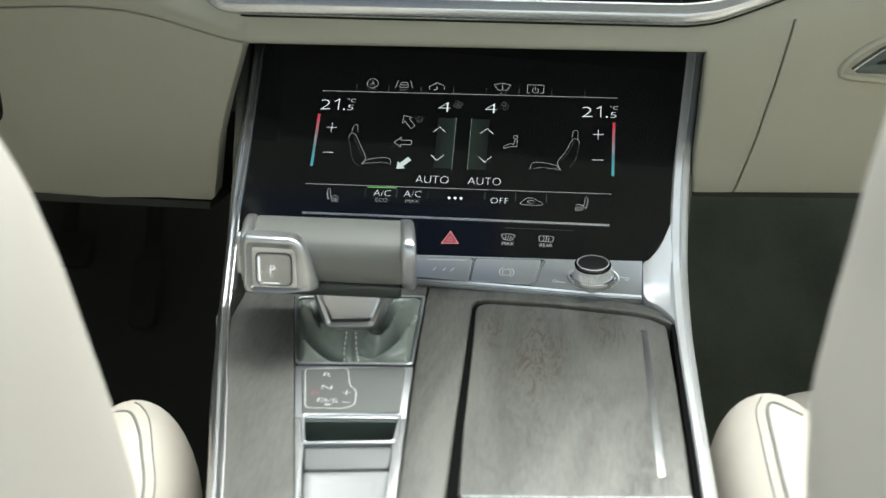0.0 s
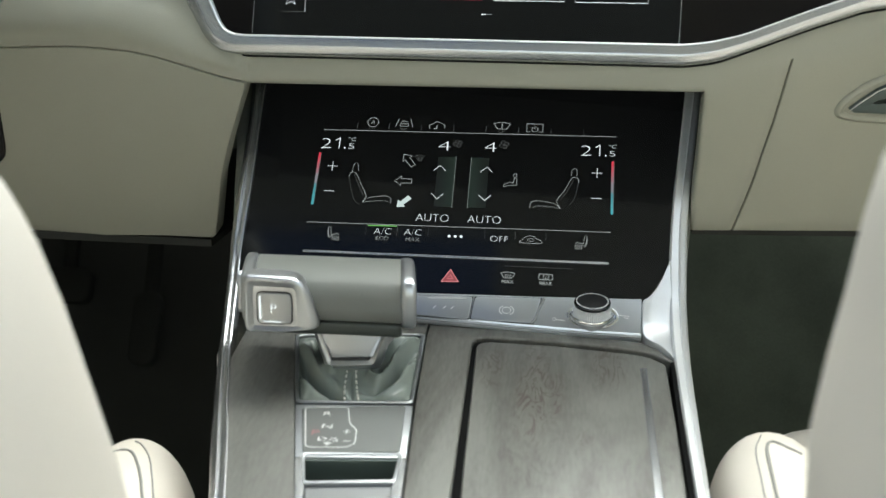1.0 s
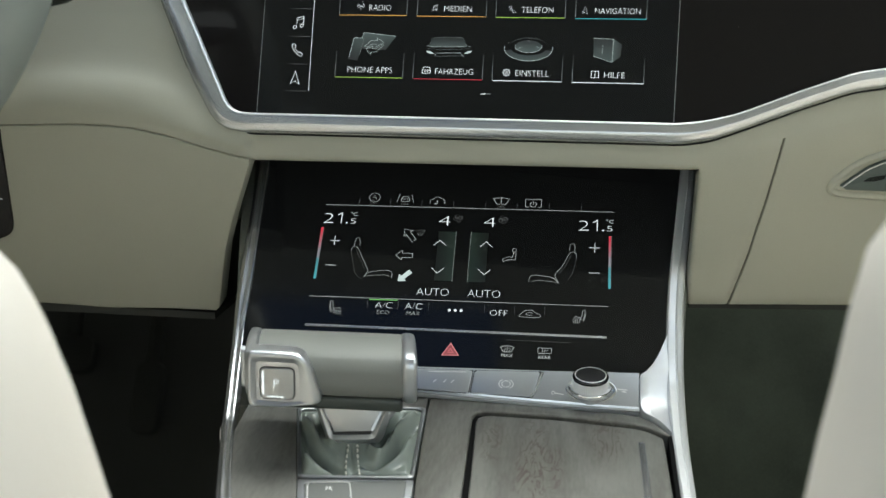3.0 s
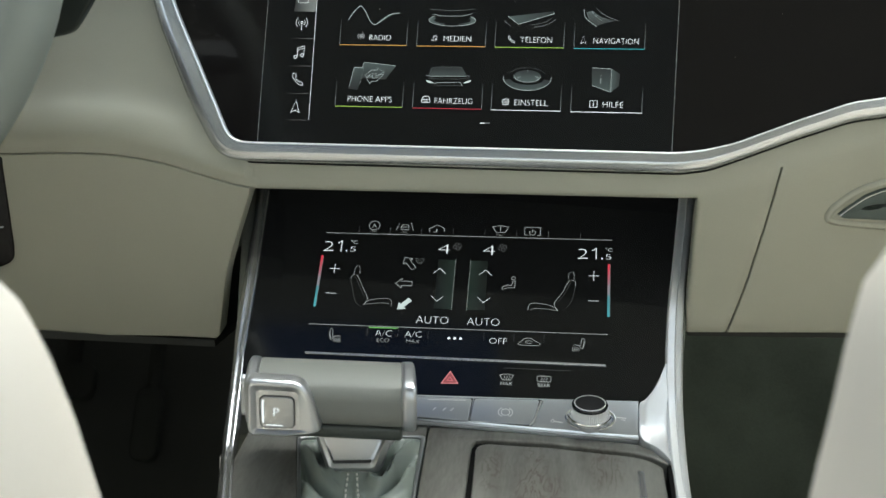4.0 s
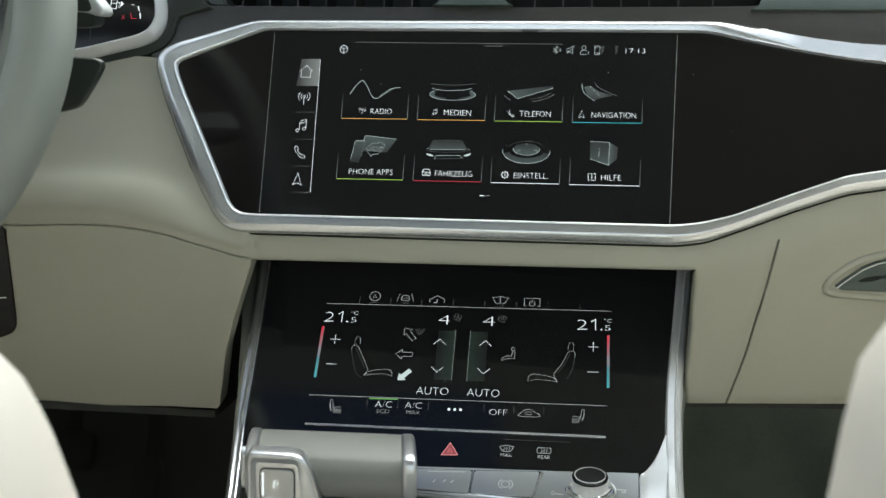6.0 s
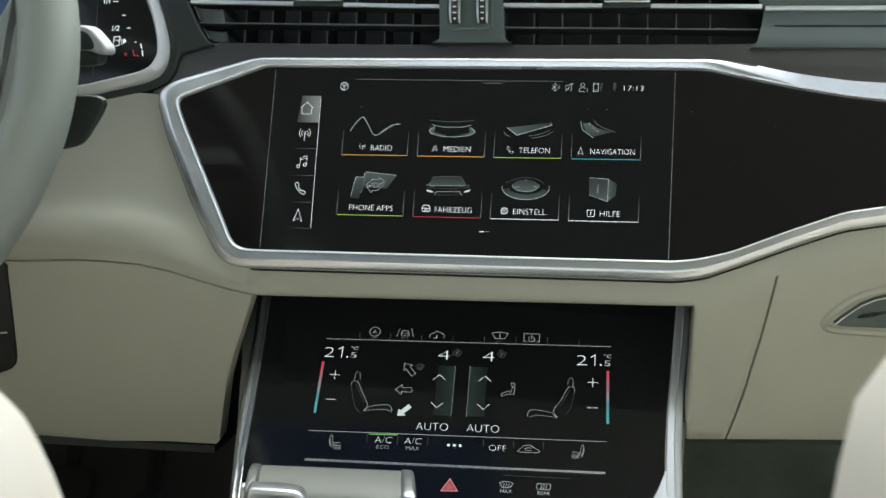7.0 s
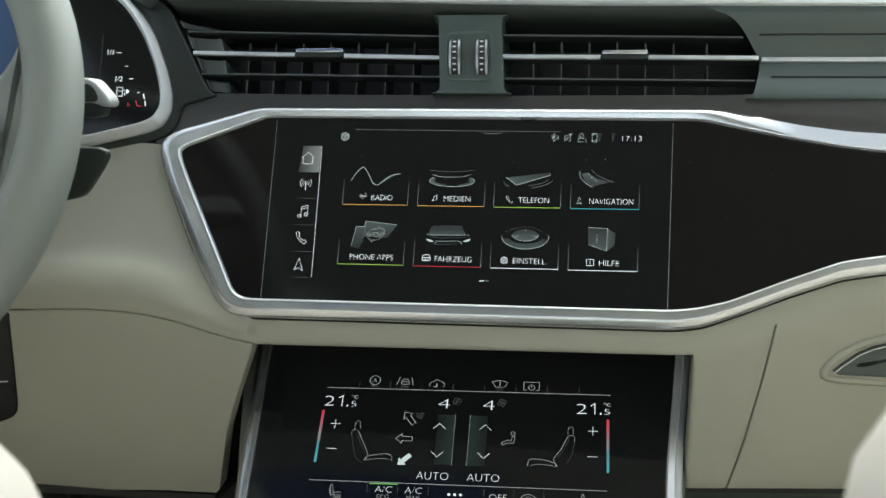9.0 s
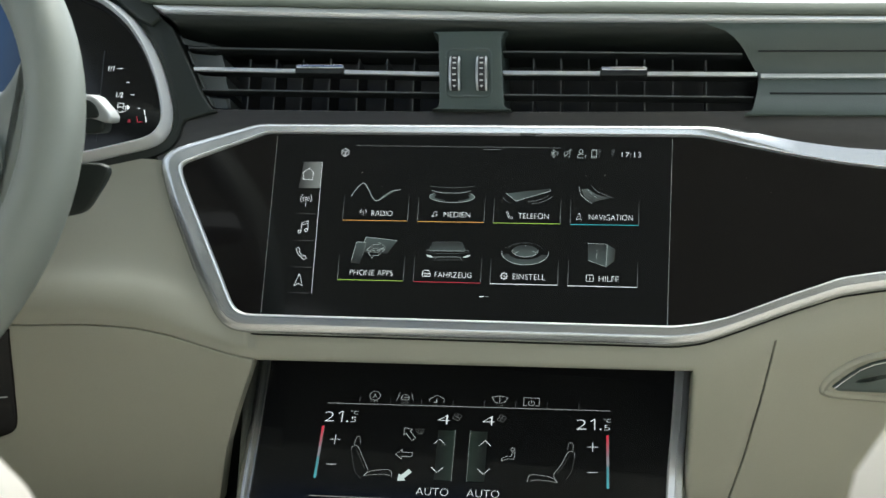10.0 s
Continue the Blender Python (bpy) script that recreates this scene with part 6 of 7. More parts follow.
stroke(L, arc(43.6, -57.8, 2.2, 1.0, 30, 330, 10), 0.28, T, bm=bm)
cl("symbol", bm, THIN, "air recirculation symbol")
# symbols along the top
bm = stroke(L, circle(-63.7, 26.6, 3.6, 18), 0.3, T, True)
cl("symbol", bm, THIN)
cl("caption", words(L, "A", -63.7, 24.8, 3.6, T, "CENTER"), THIN)
for u in (-63.7, -42.9, 21.2):
    cl("caption", words(L, "OFF", u, 20.9, 2.0, T, "CENTER", 1.1, weight=-0.034), THIN)
bm = stroke(L, [(-46.8, 29.6), (-48.6, 23.4)], 0.28, T)
stroke(L, [(-39, 29.6), (-37.2, 23.4)], 0.28, T, bm=bm)
stroke(L, fillet([(-45.6, 24.0), (-45.6, 26.0), (-44.6, 28.0), (-41.2, 28.0), (-40.2, 26.0), (-40.2, 24.0)], 0.5, 1), 0.3, T, True, bm)
stroke(L, [(-45, 26), (-40.8, 26)], 0.3, T, bm=bm)
stroke(L, [(-26, 22.8), (-26.4, 25.4), (-24, 26.6), (-21.6, 28.6), (-17.6, 26.6), (-16.2, 25.4), (-16.6, 22.8)], 0.3, T, bm=bm)
stroke(L, [(-23.4, 22.8), (-21.4, 22.8), (-21.4, 25.4)], 0.5, T, bm=bm)
stroke(L, [(15.8, 28.2), (21, 29.4), (26.4, 28.2), (24.2, 24), (18.2, 24)], 0.3, T, True, bm)
stroke(L, [(21.1, 28.6), (21.1, 24.6)], 0.4, T, bm=bm)
stroke(L, [(39.4, 22.4), (37.2, 22.4), (37.2, 28.6), (47.6, 28.6), (47.6, 22.4), (45.4, 22.4)], 0.3, T, bm=bm)
stroke(L, arc(42.4, 24.4, 2.0, 2.0, 120, 420, 12), 0.32, T, bm=bm)
stroke(L, [(42.4, 24.4), (42.4, 27.2)], 0.36, T, bm=bm)
cl("symbol", bm, THIN, "row of small driver-aid symbols")
# hazard row
tri = [(-10.2, -89.6), (2.4, -89.2), (-4.0, -79.2)]
bm = stroke(L, inset(tri, 0.7), 0.5, T, True)
stroke(L, inset(tri, 2.6), 0.34, T, True, bm)
cl("hazard_symbol", bm, HAZARD, "glowing red hazard triangle")
cl("hazard_glow", fill(L, inset(tri, 0.8), T - 0.15), glow("lit_hazard_dim", (0.36, 0.04, 0.055), 0.5), "dull red triangle")
for cu, shape in ((31, [(26.8, -81.6), (29.0, -80.9), (31, -80.7), (33.0, -80.9), (35.2, -81.6), (33.4, -84.8), (28.6, -84.8)]), (54.0, fillet([(49.8, -81.2), (58.2, -81.2), (58.2, -85.0), (49.8, -85.0)], 0.6, 1))):
    bm = stroke(L, shape, 0.34, T, True)
    for k in (-1, 0, 1):
        stroke(L, [(cu + 1.5 * k, -81.8), (cu + 1.5 * k + 0.4, -82.8), (cu + 1.5 * k - 0.2, -83.8), (cu + 1.5 * k, -85.0)], 0.3, T, bm=bm)
    cl("symbol", bm, THIN, "demister symbol")
cl("caption", words(L, "MAX", 31, -88.4, 2.4, T, "CENTER", 1.05, weight=0.0), THIN)
cl("caption", words(L, "REAR", 54.0, -88.6, 2.4, T, "CENTER", 1.0, weight=0.0), THIN)
cl("groove", stroke(L, [(29, -76.6), (70, -76.8)], 0.25, T), mat("pale_groove", (0.10, 0.10, 0.10), 0.4, vary=0.02))


# ---- seats ----
def ellipse_ring(cx, cy, cz, rx, ry, n=28, p=2.6, tilt=0.0):
    out = []
    for i in range(n):
        t = 2 * math.pi * i / n
        c, s = math.cos(t), math.sin(t)
        x = rx * abs(c) ** (2 / p) * (1 if c > 0 else -1)
        y = ry * abs(s) ** (2 / p) * (1 if s > 0 else -1)
        out.append(((cx + x) * 1000, (cy + y) * 1000, (cz + tilt * y) * 1000))
    return out


def seat_back(side):
    """Backrest: inner edge drawn in towards the console at the bottom, round shoulder at the bolster's top."""
    if side < 0:
        table = [(0.40, -0.078), (0.53, -0.066), (0.56, -0.0648), (0.58, -0.0687), (0.60, -0.0737), (0.62, -0.0789), (0.64, -0.0842), (0.66, -0.091), (0.678, -0.099), (0.688, -0.108), (0.698, -0.124), (0.71, -0.152), (0.80, -0.20), (1.02, -0.235)]
    else:
        table = [(0.40, 0.147), (0.50, 0.143), (0.56, 0.1385), (0.60, 0.1355), (0.62, 0.1349), (0.64, 0.1375), (0.66, 0.1407), (0.68, 0.1432), (0.70, 0.147), (0.722, 0.158), (0.80, 0.20), (1.02, 0.235)]
    rings = []
    for i in range(63):
        z = 0.40 + 0.62 * i / 62
        for (z0, a), (z1, b) in zip(table, table[1:]):
            if z <= z1 + 1e-9:
                xin = a + (b - a) * (z - z0) / (z1 - z0)
                break
        w = 0.23 if z < 0.7 else 0.23 - (z - 0.7) * 0.18
        cx = xin + side * w
        k = min(1.0, max(0.05, (1.03 - z) / 0.08)) ** 0.5
        rings.append(ellipse_ring(cx, -0.56 - 0.30 * max(0.0, z - 0.70), z, w * (0.7 + 0.3 * k), 0.19 * k, n=44, p=5.0))
    return loft(WORLD, rings)


def cushion(side):
    bm = bmesh.new()
    xs = side * 0.40
    rings = []
    for i in range(20):
        t = i / 19
        y = -0.10 - 0.42 * t
        k = math.sqrt(max(0.02, 1 - (1 - min(1, t / 0.15)) ** 2))
        rings.append([(p[0], y * 1000, p[2] * 1000) for p in [(q[0], 0, 0.395 + 0.06 * k * (q[1] / 60.0)) for q in [(xs * 1000 + 190 * math.cos(a) * (abs(math.cos(a)) ** -0.5 if abs(math.cos(a)) > 1e-6 else 1), 60 * math.sin(a) * (abs(math.sin(a)) ** -0.5 if abs(math.sin(a)) > 1e-6 else 1)) for a in (2 * math.pi * j / 32 for j in range(32))]]])
    return loft(WORLD, rings, bm=bm)


def bolster_path(side):
    if side < 0:
        return [(-0.176, -0.160, 0.410), (-0.173, -0.168, 0.424), (-0.166, -0.190, 0.433), (-0.152, -0.24, 0.433), (-0.144, -0.30, 0.432), (-0.140, -0.44, 0.436)]
    return [(0.176, -0.160, 0.430), (0.176, -0.168, 0.446), (0.176, -0.190, 0.456), (0.178, -0.24, 0.456), (0.180, -0.30, 0.455), (0.180, -0.44, 0.455)]


def on_bolster(path, run, radii, d, ang):
    """The point on the bolster's skin at a distance along it and an angle round it."""
    i = max(1, min(len(run) - 2, sum(1 for r in run if r <= d)))
    k = max(0.0, min(1.0, (d - run[i - 1]) / (run[i] - run[i - 1])))
    centre = Vector(path[i - 1]).lerp(Vector(path[i]), k)
    r = radii[i - 1] + (radii[i] - radii[i - 1]) * k
    along = (Vector(path[i + 1]) - Vector(path[i - 1])).normalized()
    across = Vector((-1, 0, 0))
    across = (across - along * across.dot(along)).normalized()
    return tuple(centre + across * (r * math.cos(radians(ang))) + across.cross(along) * (r * 1.45 * math.sin(radians(ang))))


BOLSTER_LINES = {
    -1: (("piping", 0.0008, [(0.053, 66), (0.055, 76), (0.061, 90), (0.077, 98), (0.096, 104), (0.14, 119), (0.20, 126), (0.29, 130)]),
         ("seam", 0.0004, [(0.045, 90), (0.050, 97), (0.065, 106), (0.094, 113), (0.133, 126), (0.20, 133), (0.29, 137)])),
    1: (("piping", 0.0009, [(0.067, 104), (0.063, 95), (0.055, 84), (0.063, 77), (0.093, 73), (0.145, 68), (0.29, 64)]),
        ("seam", 0.0004, [(0.044, 79), (0.059, 69), (0.088, 65), (0.141, 60), (0.29, 56)])),
}


for side in (-1, 1):
    seat = thing("front_seat", (side * 0.4, -0.35, FLOOR_Z), "cream leather front seat with piped side bolsters", "car seat", group="front seats")
    part("backrest", seat_back(side), SEAT, seat)
    part("cushion", cushion(side), SEAT_PERF, seat, "perforated cream seat cushion")
    path = smooth_path(bolster_path(side), 24)
    run = [0.0]
    for p0, p1 in zip(path, path[1:]):
        run.append(run[-1] + (Vector(p1) - Vector(p0)).length)
    rr = [0.004 + 0.031 * math.sqrt(1 - (1 - min(1.0, d / 0.075)) ** 2) for d in run]
    part("bolster", tube(path, rr, 36, squash=1.45), SEAT, seat, "rounded cream side bolster")
    part("front_roll", tube([((0.185 if side > 0 else -0.26) + side * 0.0185 * k, -0.105, 0.442) for k in range(20)], [0.016, 0.024, 0.028] + [0.029] * 14 + [0.028, 0.024, 0.016], 20), SEAT, seat, "rounded front edge of the cushion")
    # piping and stitched seam: distance along the bolster in metres, angle round it in degrees
    for nm, rad, line in BOLSTER_LINES[side]:
        p = [on_bolster(path, run, rr, d, a) for d, a, _ in smooth_path([(d, a, 0.0) for d, a in line], 10)]
        part(nm, tube(p, rad, 8), SEAM, seat, "dark grey piping" if nm == "piping" else "")


# ---- air vents ----
def air_vent(name_u, rise, slats, fins, tab, back):
    """A recessed vent: housing, three horizontal slats, upright fins behind them, and a sliding tab."""
    vent = thing("air_vent", tuple(UPPER @ Vector((name_u * 0.001, 0.11, -0.02))), "black air vent with a bright middle slat", "air vent", group="centre air vents")
    part("housing", plate(UPPER, back, -68, -58), VENT, vent, "black back of the duct")
    (t0, t1), (m0, m1), (b0, b1) = [[(p[0], p[1] + rise) for p in pair] for pair in slats]
    for (p, q), name in (((t0, t1), "slat"), ((b0, b1), "slat"), ((m0, m1), "middle_slat")):
        th = 1.5 if name == "slat" else 2.6
        sec = [(0.5, -10), (0.5, -9), (0.3, -8.4), (-0.3, -8.4), (-0.5, -9), (-0.5, -17), (0.3, -17)]
        rings = []
        for e in (p, q):
            rings.append([(e[0], e[1] + th * a, w) for a, w in sec])
        bar = part(name, loft(UPPER, rings), SLAT, vent)
        if name == "slat":
            part("slat_edge", plate(UPPER, [(p[0], p[1] - 0.1), (q[0], q[1] - 0.1), (q[0], q[1] + 0.75), (p[0], p[1] + 0.75)], -8.6, -7.9), VENT_EDGE, bar, "front edge in grey, for the light it catches")
    # bright front of the middle slat, broken by the tab
    for a, b in ((m0, (tab[0], m0[1] + (m1[1] - m0[1]) * (tab[0] - m0[0]) / (m1[0] - m0[0]))), ((tab[1], m0[1] + (m1[1] - m0[1]) * (tab[1] - m0[0]) / (m1[0] - m0[0])), m1)):
        part("bright_front", plate(UPPER, [(a[0], a[1] - 1.3), (b[0], b[1] - 1.3), (b[0], b[1] + 1.3), (a[0], a[1] + 1.3)], -9.5, -6.6, 0.5), RAIL, vent, "satin silver slat front")
    y = m0[1] + (m1[1] - m0[1]) * ((tab[0] + tab[1]) / 2 - m0[0]) / (m1[0] - m0[0])
    slider = part("slider", plate(UPPER, fillet([(tab[0] - 0.5, y - 2.2), (tab[1] - 1.5, y - 2.2), (tab[1] + 0.5, y), (tab[1] - 0.5, y + 3.4), (tab[0] + 1, y + 3.6), (tab[0] - 0.5, y + 1)], 1, 1), -14, -5.4, 0.8), SLAT, vent, "black sliding tab")
    part("slider_edge", plate(UPPER, fillet([(tab[0] + 0.6, y + 1.2), (tab[1] - 0.4, y + 1.2), (tab[1] - 0.4, y + 3.8), (tab[0] + 0.6, y + 3.8)], 0.6, 1), -6, -4.4, 0.5), CHROME, slider, "bright edge of the tab")
    # fin bodies black for the duct's shade, front edges grey for light
    for u in fins:
        part("fin", plate(UPPER, [(u - 0.5, 84), (u + 0.5, 84), (u - 0.6, 128), (u - 1.6, 128)], -44, -18.6), BLACK, vent)
        part("fin_edge", plate(UPPER, [(u - 0.45, 84), (u + 0.45, 84), (u - 0.65, 128), (u - 1.55, 128)], -19, -17.6), VENT_EDGE, vent, "front edge of a fin in grey, for the light it catches")
    return vent


air_vent(-110, 2.4, (((-204, 130.3), (-25, 125.8)), ((-198, 114.2), (-24, 110.2)), ((-190.5, 98.7), (-23, 96.6))), (-160, -141, -121.5, -102, -82, -62, -43), (-124, -90),
         [(-216, 141), (-20, 141), (-18, 83), (-176, 83)])
air_vent(100, 3.0, (((18, 125.8), (174.5, 123.6)), ((18, 110.5), (184, 109.2)), ((19.5, 94.9), (181.5, 93.6))), (39, 57.5, 76, 94.5, 113, 131.5, 153), (83.6, 114),
         [(14, 141), (172, 141), (186, 110), (182, 83), (19, 83)])
# grey cheeks inside the driver's vent
CHEEKS = (((-211.5, 141.8), (-208.8, 136.6), (-183.3, 136.4), (-196, 139.4)), ((-204.3, 130.1), (-199.8, 120.7), (-177.8, 120.7), (-181.3, 129.6)),
          ((-195.7, 113.9), (-190.8, 103.8), (-173.9, 103.8), (-176.6, 113.5)), ((-187.1, 97.5), (-182.6, 89.9), (-169.9, 90), (-172.3, 97.1)))
for a, b, c, d in CHEEKS:
    bm = loft(UPPER, [[(*a, -9), (*b, -9)], [(a[0] * 0.85 + d[0] * 0.15, a[1], -13), (b[0] * 0.85 + c[0] * 0.15, b[1], -13)], [(a[0] * 0.2 + d[0] * 0.8, d[1], -15), (b[0] * 0.2 + c[0] * 0.8, c[1], -15)], [(*d, -13.5), (*c, -13.5)], [(d[0] + 2, d[1], -40), (c[0] + 2, c[1], -40)]], close=False)
    part("inner_cheek", bm, CHEEK, trim, "curved dark inner cheek of the vent")
    part("cheek_edge", plate(UPPER, [a, b, (b[0] + 0.9, b[1]), (a[0] + 0.9, a[1])], -11, -8.4), VENT_EDGE, trim, "pale edge of the inner cheek")

# thumbwheels in the block
field = fillet([(-20.6, 130.4), (11.2, 130.4), (13.4, 94), (-18.8, 94)], 3, 2)
part("wheel_field", loft(UPPER, [[(*p, -5.4) for p in field], [(*p, -4.0) for p in inset(field, 0.4)], [(*p, -3.6) for p in inset(field, 1.0)], [(*p, -3.8) for p in inset(field, 1.8)], [(*p, -4.6) for p in inset(field, 3.0)]], cap0=False, cap1=False), SAGE, trim, "soft rim round the thumbwheels")
for u in (-13.0, 5.2):
    tw = thing("thumbwheel", tuple(UPPER @ Vector((u * 0.001, 0.110, -0.002))), "ribbed black thumbwheel with chrome flanks and pale ticks", "thumbwheel", group="vent thumbwheels")
    SK = basis((0, 0, 0), (1, 0, 0), (-0.056, 1, 0), (0, 0, 1))
    F = UPPER @ Matrix.Translation((u * 0.001, 0.1115, -0.0012)) @ SK
    part("slot", plate(F, rect(-4.7, -13.2, 4.7, 13.2, 3), -6, -3.6), BLACK, tw)
    for s_ in (-1, 1):
        rows = []
        for k in range(13):
            a = radians(-72 + 12 * k)
            y, w = 12.4 * math.sin(a) / math.sin(radians(72)), -2.4 + 5.0 * (math.cos(a) - math.cos(radians(72)))
            rows.append([(s_ * 2.2, y, w), (s_ * 2.5, y, w + 0.4), (s_ * (2.9 + 0.9 * math.cos(a)), y, w + 0.1), (s_ * (3.2 + 0.9 * math.cos(a)), y, w - 1.6)])
        part("flank", loft(F, rows, close=False), LEVER_SILVER, tw, "curved silver flank")
    rows = []
    for k in range(25):
        a = radians(-72 + 6 * k)
        y, w = 12.4 * math.sin(a) / math.sin(radians(72)), -2.6 + 5.0 * (math.cos(a) - math.cos(radians(72))) + (0.3 if k % 2 else 0)
        rows.append([(-2.5, y, w), (2.5, y, w)])
    part("roller", loft(F, rows, close=False), BLACK, tw, angle=20)
    bm = bmesh.new()
    for k, y in enumerate((10.2, 6.2, 2.2, -2.2, -6.2)):
        fill(F, [(-1.2, y - 0.5), (1.2, y - 0.5), (1.2, y + 0.5), (-1.2, y + 0.5)], 1.4 - 0.014 * y * y, bm)
    fill(F, [(-1.3, -9.4), (1.3, -9.4), (0, -11.2)], 0.2, bm)
    lit("tick", bm, PRINT, tw, "pale ticks")

# ---- instrument cluster ----
cluster = thing("instrument_cluster", (-0.37, 0.02, 0.78), "black digital instrument cluster in a chrome surround, lit", "instrument cluster")
c_out = [(-300, 181), (-261.4, 166.2), (-240, 148.6), (-224.7, 127.1), (-213.2, 101.8), (-206.3, 79), (-208.6, 64.6), (-217.8, 57.2), (-264, 45.7), (-330, 38), (-480, 38), (-530, 60), (-540, 110), (-500, 170), (-420, 190)]
c_in = [(-304, 178), (-268, 163), (-248, 147), (-232.5, 126), (-220.5, 101.8), (-214, 80), (-215.5, 70), (-222, 63.5), (-265.1, 52.6), (-330, 45), (-478, 45), (-523, 64), (-532, 110), (-496, 165), (-420, 183)]
c_out, c_in = fillet(c_out, 5, 2), fillet(c_in, 5, 2)


def cblend(t, w):
    return [(a[0] + (b[0] - a[0]) * t, a[1] + (b[1] - a[1]) * t, w) for a, b in zip(c_out, c_in)]


part("surround", loft(UPPER, [cblend(0, -24), cblend(0, -5), cblend(0.3, 0.6), cblend(0.58, 4.6), cblend(0.66, 4.8), cblend(0.74, 4.0), cblend(0.86, 2.0), cblend(0.9, 2.0), cblend(1.0, -0.8), cblend(1.0, -16)], cap0=False, cap1=False), SURROUND, cluster, "satin silver surround")
part("inner_lip", loft(UPPER, [cblend(1.0, -1.0), cblend(1.22, -3), cblend(1.3, -10)], cap0=False, cap1=False), BLACK, cluster, "black inner lip")
part("glass", plate(UPPER, [p[:2] for p in cblend(1.28, 0)], -16, -9), SCREEN, cluster, "dark glass")
part("shroud", loft(UPPER, [[(p[0], p[1], -4) for p in cblend(-0.05, 0)], [(p[0], p[1], -6) for p in cblend(-0.75, 0)], [(p[0], p[1], -40) for p in cblend(-1.0, 0)]], cap0=False, cap1=False), SAGE_DARK, cluster, "dark grey-green shroud")
CM = UPPER @ Matrix.Translation((-0.0048, 0.0030, -0.0088))
for txt, u, v in (("1/1", -257.0, 112.6), ("1/2", -248.4, 92.6)):
    lit("caption", words(CM, txt, u, v, 4.0, 0.3, stretch=0.9, weight=0.0), WHITE_G, cluster)
bm = bmesh.new()
for u0, u1, v in ((-250.4, -246.4, 114.2), (-242.6, -239.8, 104), (-238.2, -235.0, 94.6), (-231.2, -229.2, 84.4)):
    stroke(CM, [(u0, v), (u1, v)], 0.42, 0.3, bm=bm)
stroke(CM, rect(-246.2, 81.6, -242.0, 88.2), 0.4, 0.3, True, bm)
stroke(CM, [(-246.2, 85.4), (-242.0, 85.4)], 0.35, 0.3, bm=bm)
stroke(CM, [(-242.0, 86), (-240.2, 86), (-240.2, 82)], 0.35, 0.3, bm=bm)
fill(CM, [(-239.2, 83), (-239.2, 87), (-236.8, 85)], 0.3, bm)
stroke(CM, [(-226.4, 83.4), (-225.2, 79.6)], 0.7, 0.3, bm=bm)
stroke(CM, [(-224.6, 78.4), (-223.8, 74.4)], 0.7, 0.3, bm=bm)
lit("fuel_scale", bm, WHITE_G, cluster, "fuel scale marks")
lit("reserve_mark", words(CM, "R", -237.2, 73.4, 3.4, 0.3), RED_G, cluster, "red reserve letter")
lit("reserve_mark", stroke(CM, [(-231.4, 78.6), (-230, 74.4), (-226.6, 74.4)], 0.5, 0.3), RED_G, cluster, "red fuel bar")
lit("dial_picture", fill(CM, [(-420, 60), (-330, 60), (-310, 80), (-304, 110), (-312, 150), (-335, 168), (-420, 172)], 0.2), BLUE_G, cluster, "blue lit display field")
lit("dial_field", stroke(CM, [(-262, 128), (-258.5, 60)], 0.5, 0.2), glow("lit_faint", (0.2, 0.25, 0.28), 0.05), cluster)

# ---- steering wheel ----
wheel = thing("steering_wheel", (-0.3675, -0.19, 0.807), "pale grey-green leather steering wheel with spokes", "steering wheel")
WH = basis((-0.3694, -0.199, 0.791), (1, 0, 0), (0, 0.4226, 0.9063), (0, -0.9063, 0.4226))


def rim():
    bm = bmesh.new()
    rings = []
    n, k = 96, 20
    for i in range(n):
        a = 2 * math.pi * i / n
        grip = 1.0 + 0.06 * math.exp(-((math.degrees(a) - 40) / 14) ** 2)
        rings.append([bm.verts.new(WH @ Vector(((0.1700 + 0.0150 * grip * math.cos(t)) * math.cos(a), (0.1700 + 0.0150 * grip * math.cos(t)) * math.sin(a), 0.0185 * grip * math.sin(t)))) for t in (2 * math.pi * j / k for j in range(k))])
    for i in range(n):
        for j in range(k):
            bm.faces.new((rings[i][j], rings[(i + 1) % n][j], rings[(i + 1) % n][(j + 1) % k], rings[i][(j + 1) % k]))
    return bm


part("rim", rim(), SAGE_LEATHER, wheel, "pale grey-green leather rim")
hub = fillet([(-78, 42), (78, 42), (84, 20), (60, -48), (0, -66), (-60, -48), (-84, 20)], 16, 2)
part("airbag_cover", plate(WH, hub, -40, 6, 10), SAGE_LEATHER, wheel, "pale padded hub")
for s_ in (-1, 1):
    sp = [(s_ * p, q) for p, q in ((74, 30), (112, 24), (128, 28), (138, 40), (143, 60), (150, 60), (158, 20), (156, -22), (152, -52), (144, -56), (138, -44), (128, -37), (70, -34))]
    spoke = part("spoke", plate(WH, fillet(sp, 5, 2), -16, 0, 6), SAGE_LEATHER, wheel, "grey-green spoke")
    tr = [(s_ * 80, 20), (s_ * 132, 16), (s_ * 144, 6), (s_ * 147, -14), (s_ * 136, -30), (s_ * 84, -28)]
    part("spoke_bezel", plate(WH, fillet(tr, 5, 2), 0, 5, 2), CHROME, spoke, "chrome bezel of the thumb switches")
    part("thumb_switch", plate(WH, fillet([(p[0] * 0.97, p[1] * 0.75 - 1) for p in tr], 4, 2), 3, 6.5, 2), BLACK, spoke, "black thumb switch")
part("column", tube([(-0.369, -0.17, 0.795), (-0.369, 0.06, 0.70)], 0.045, 20), BLACK, wheel, "black steering column shroud")
PD = basis((0, -0.150, 0), (1, 0, 0), (0, 0, 1), (0, -1, 0))
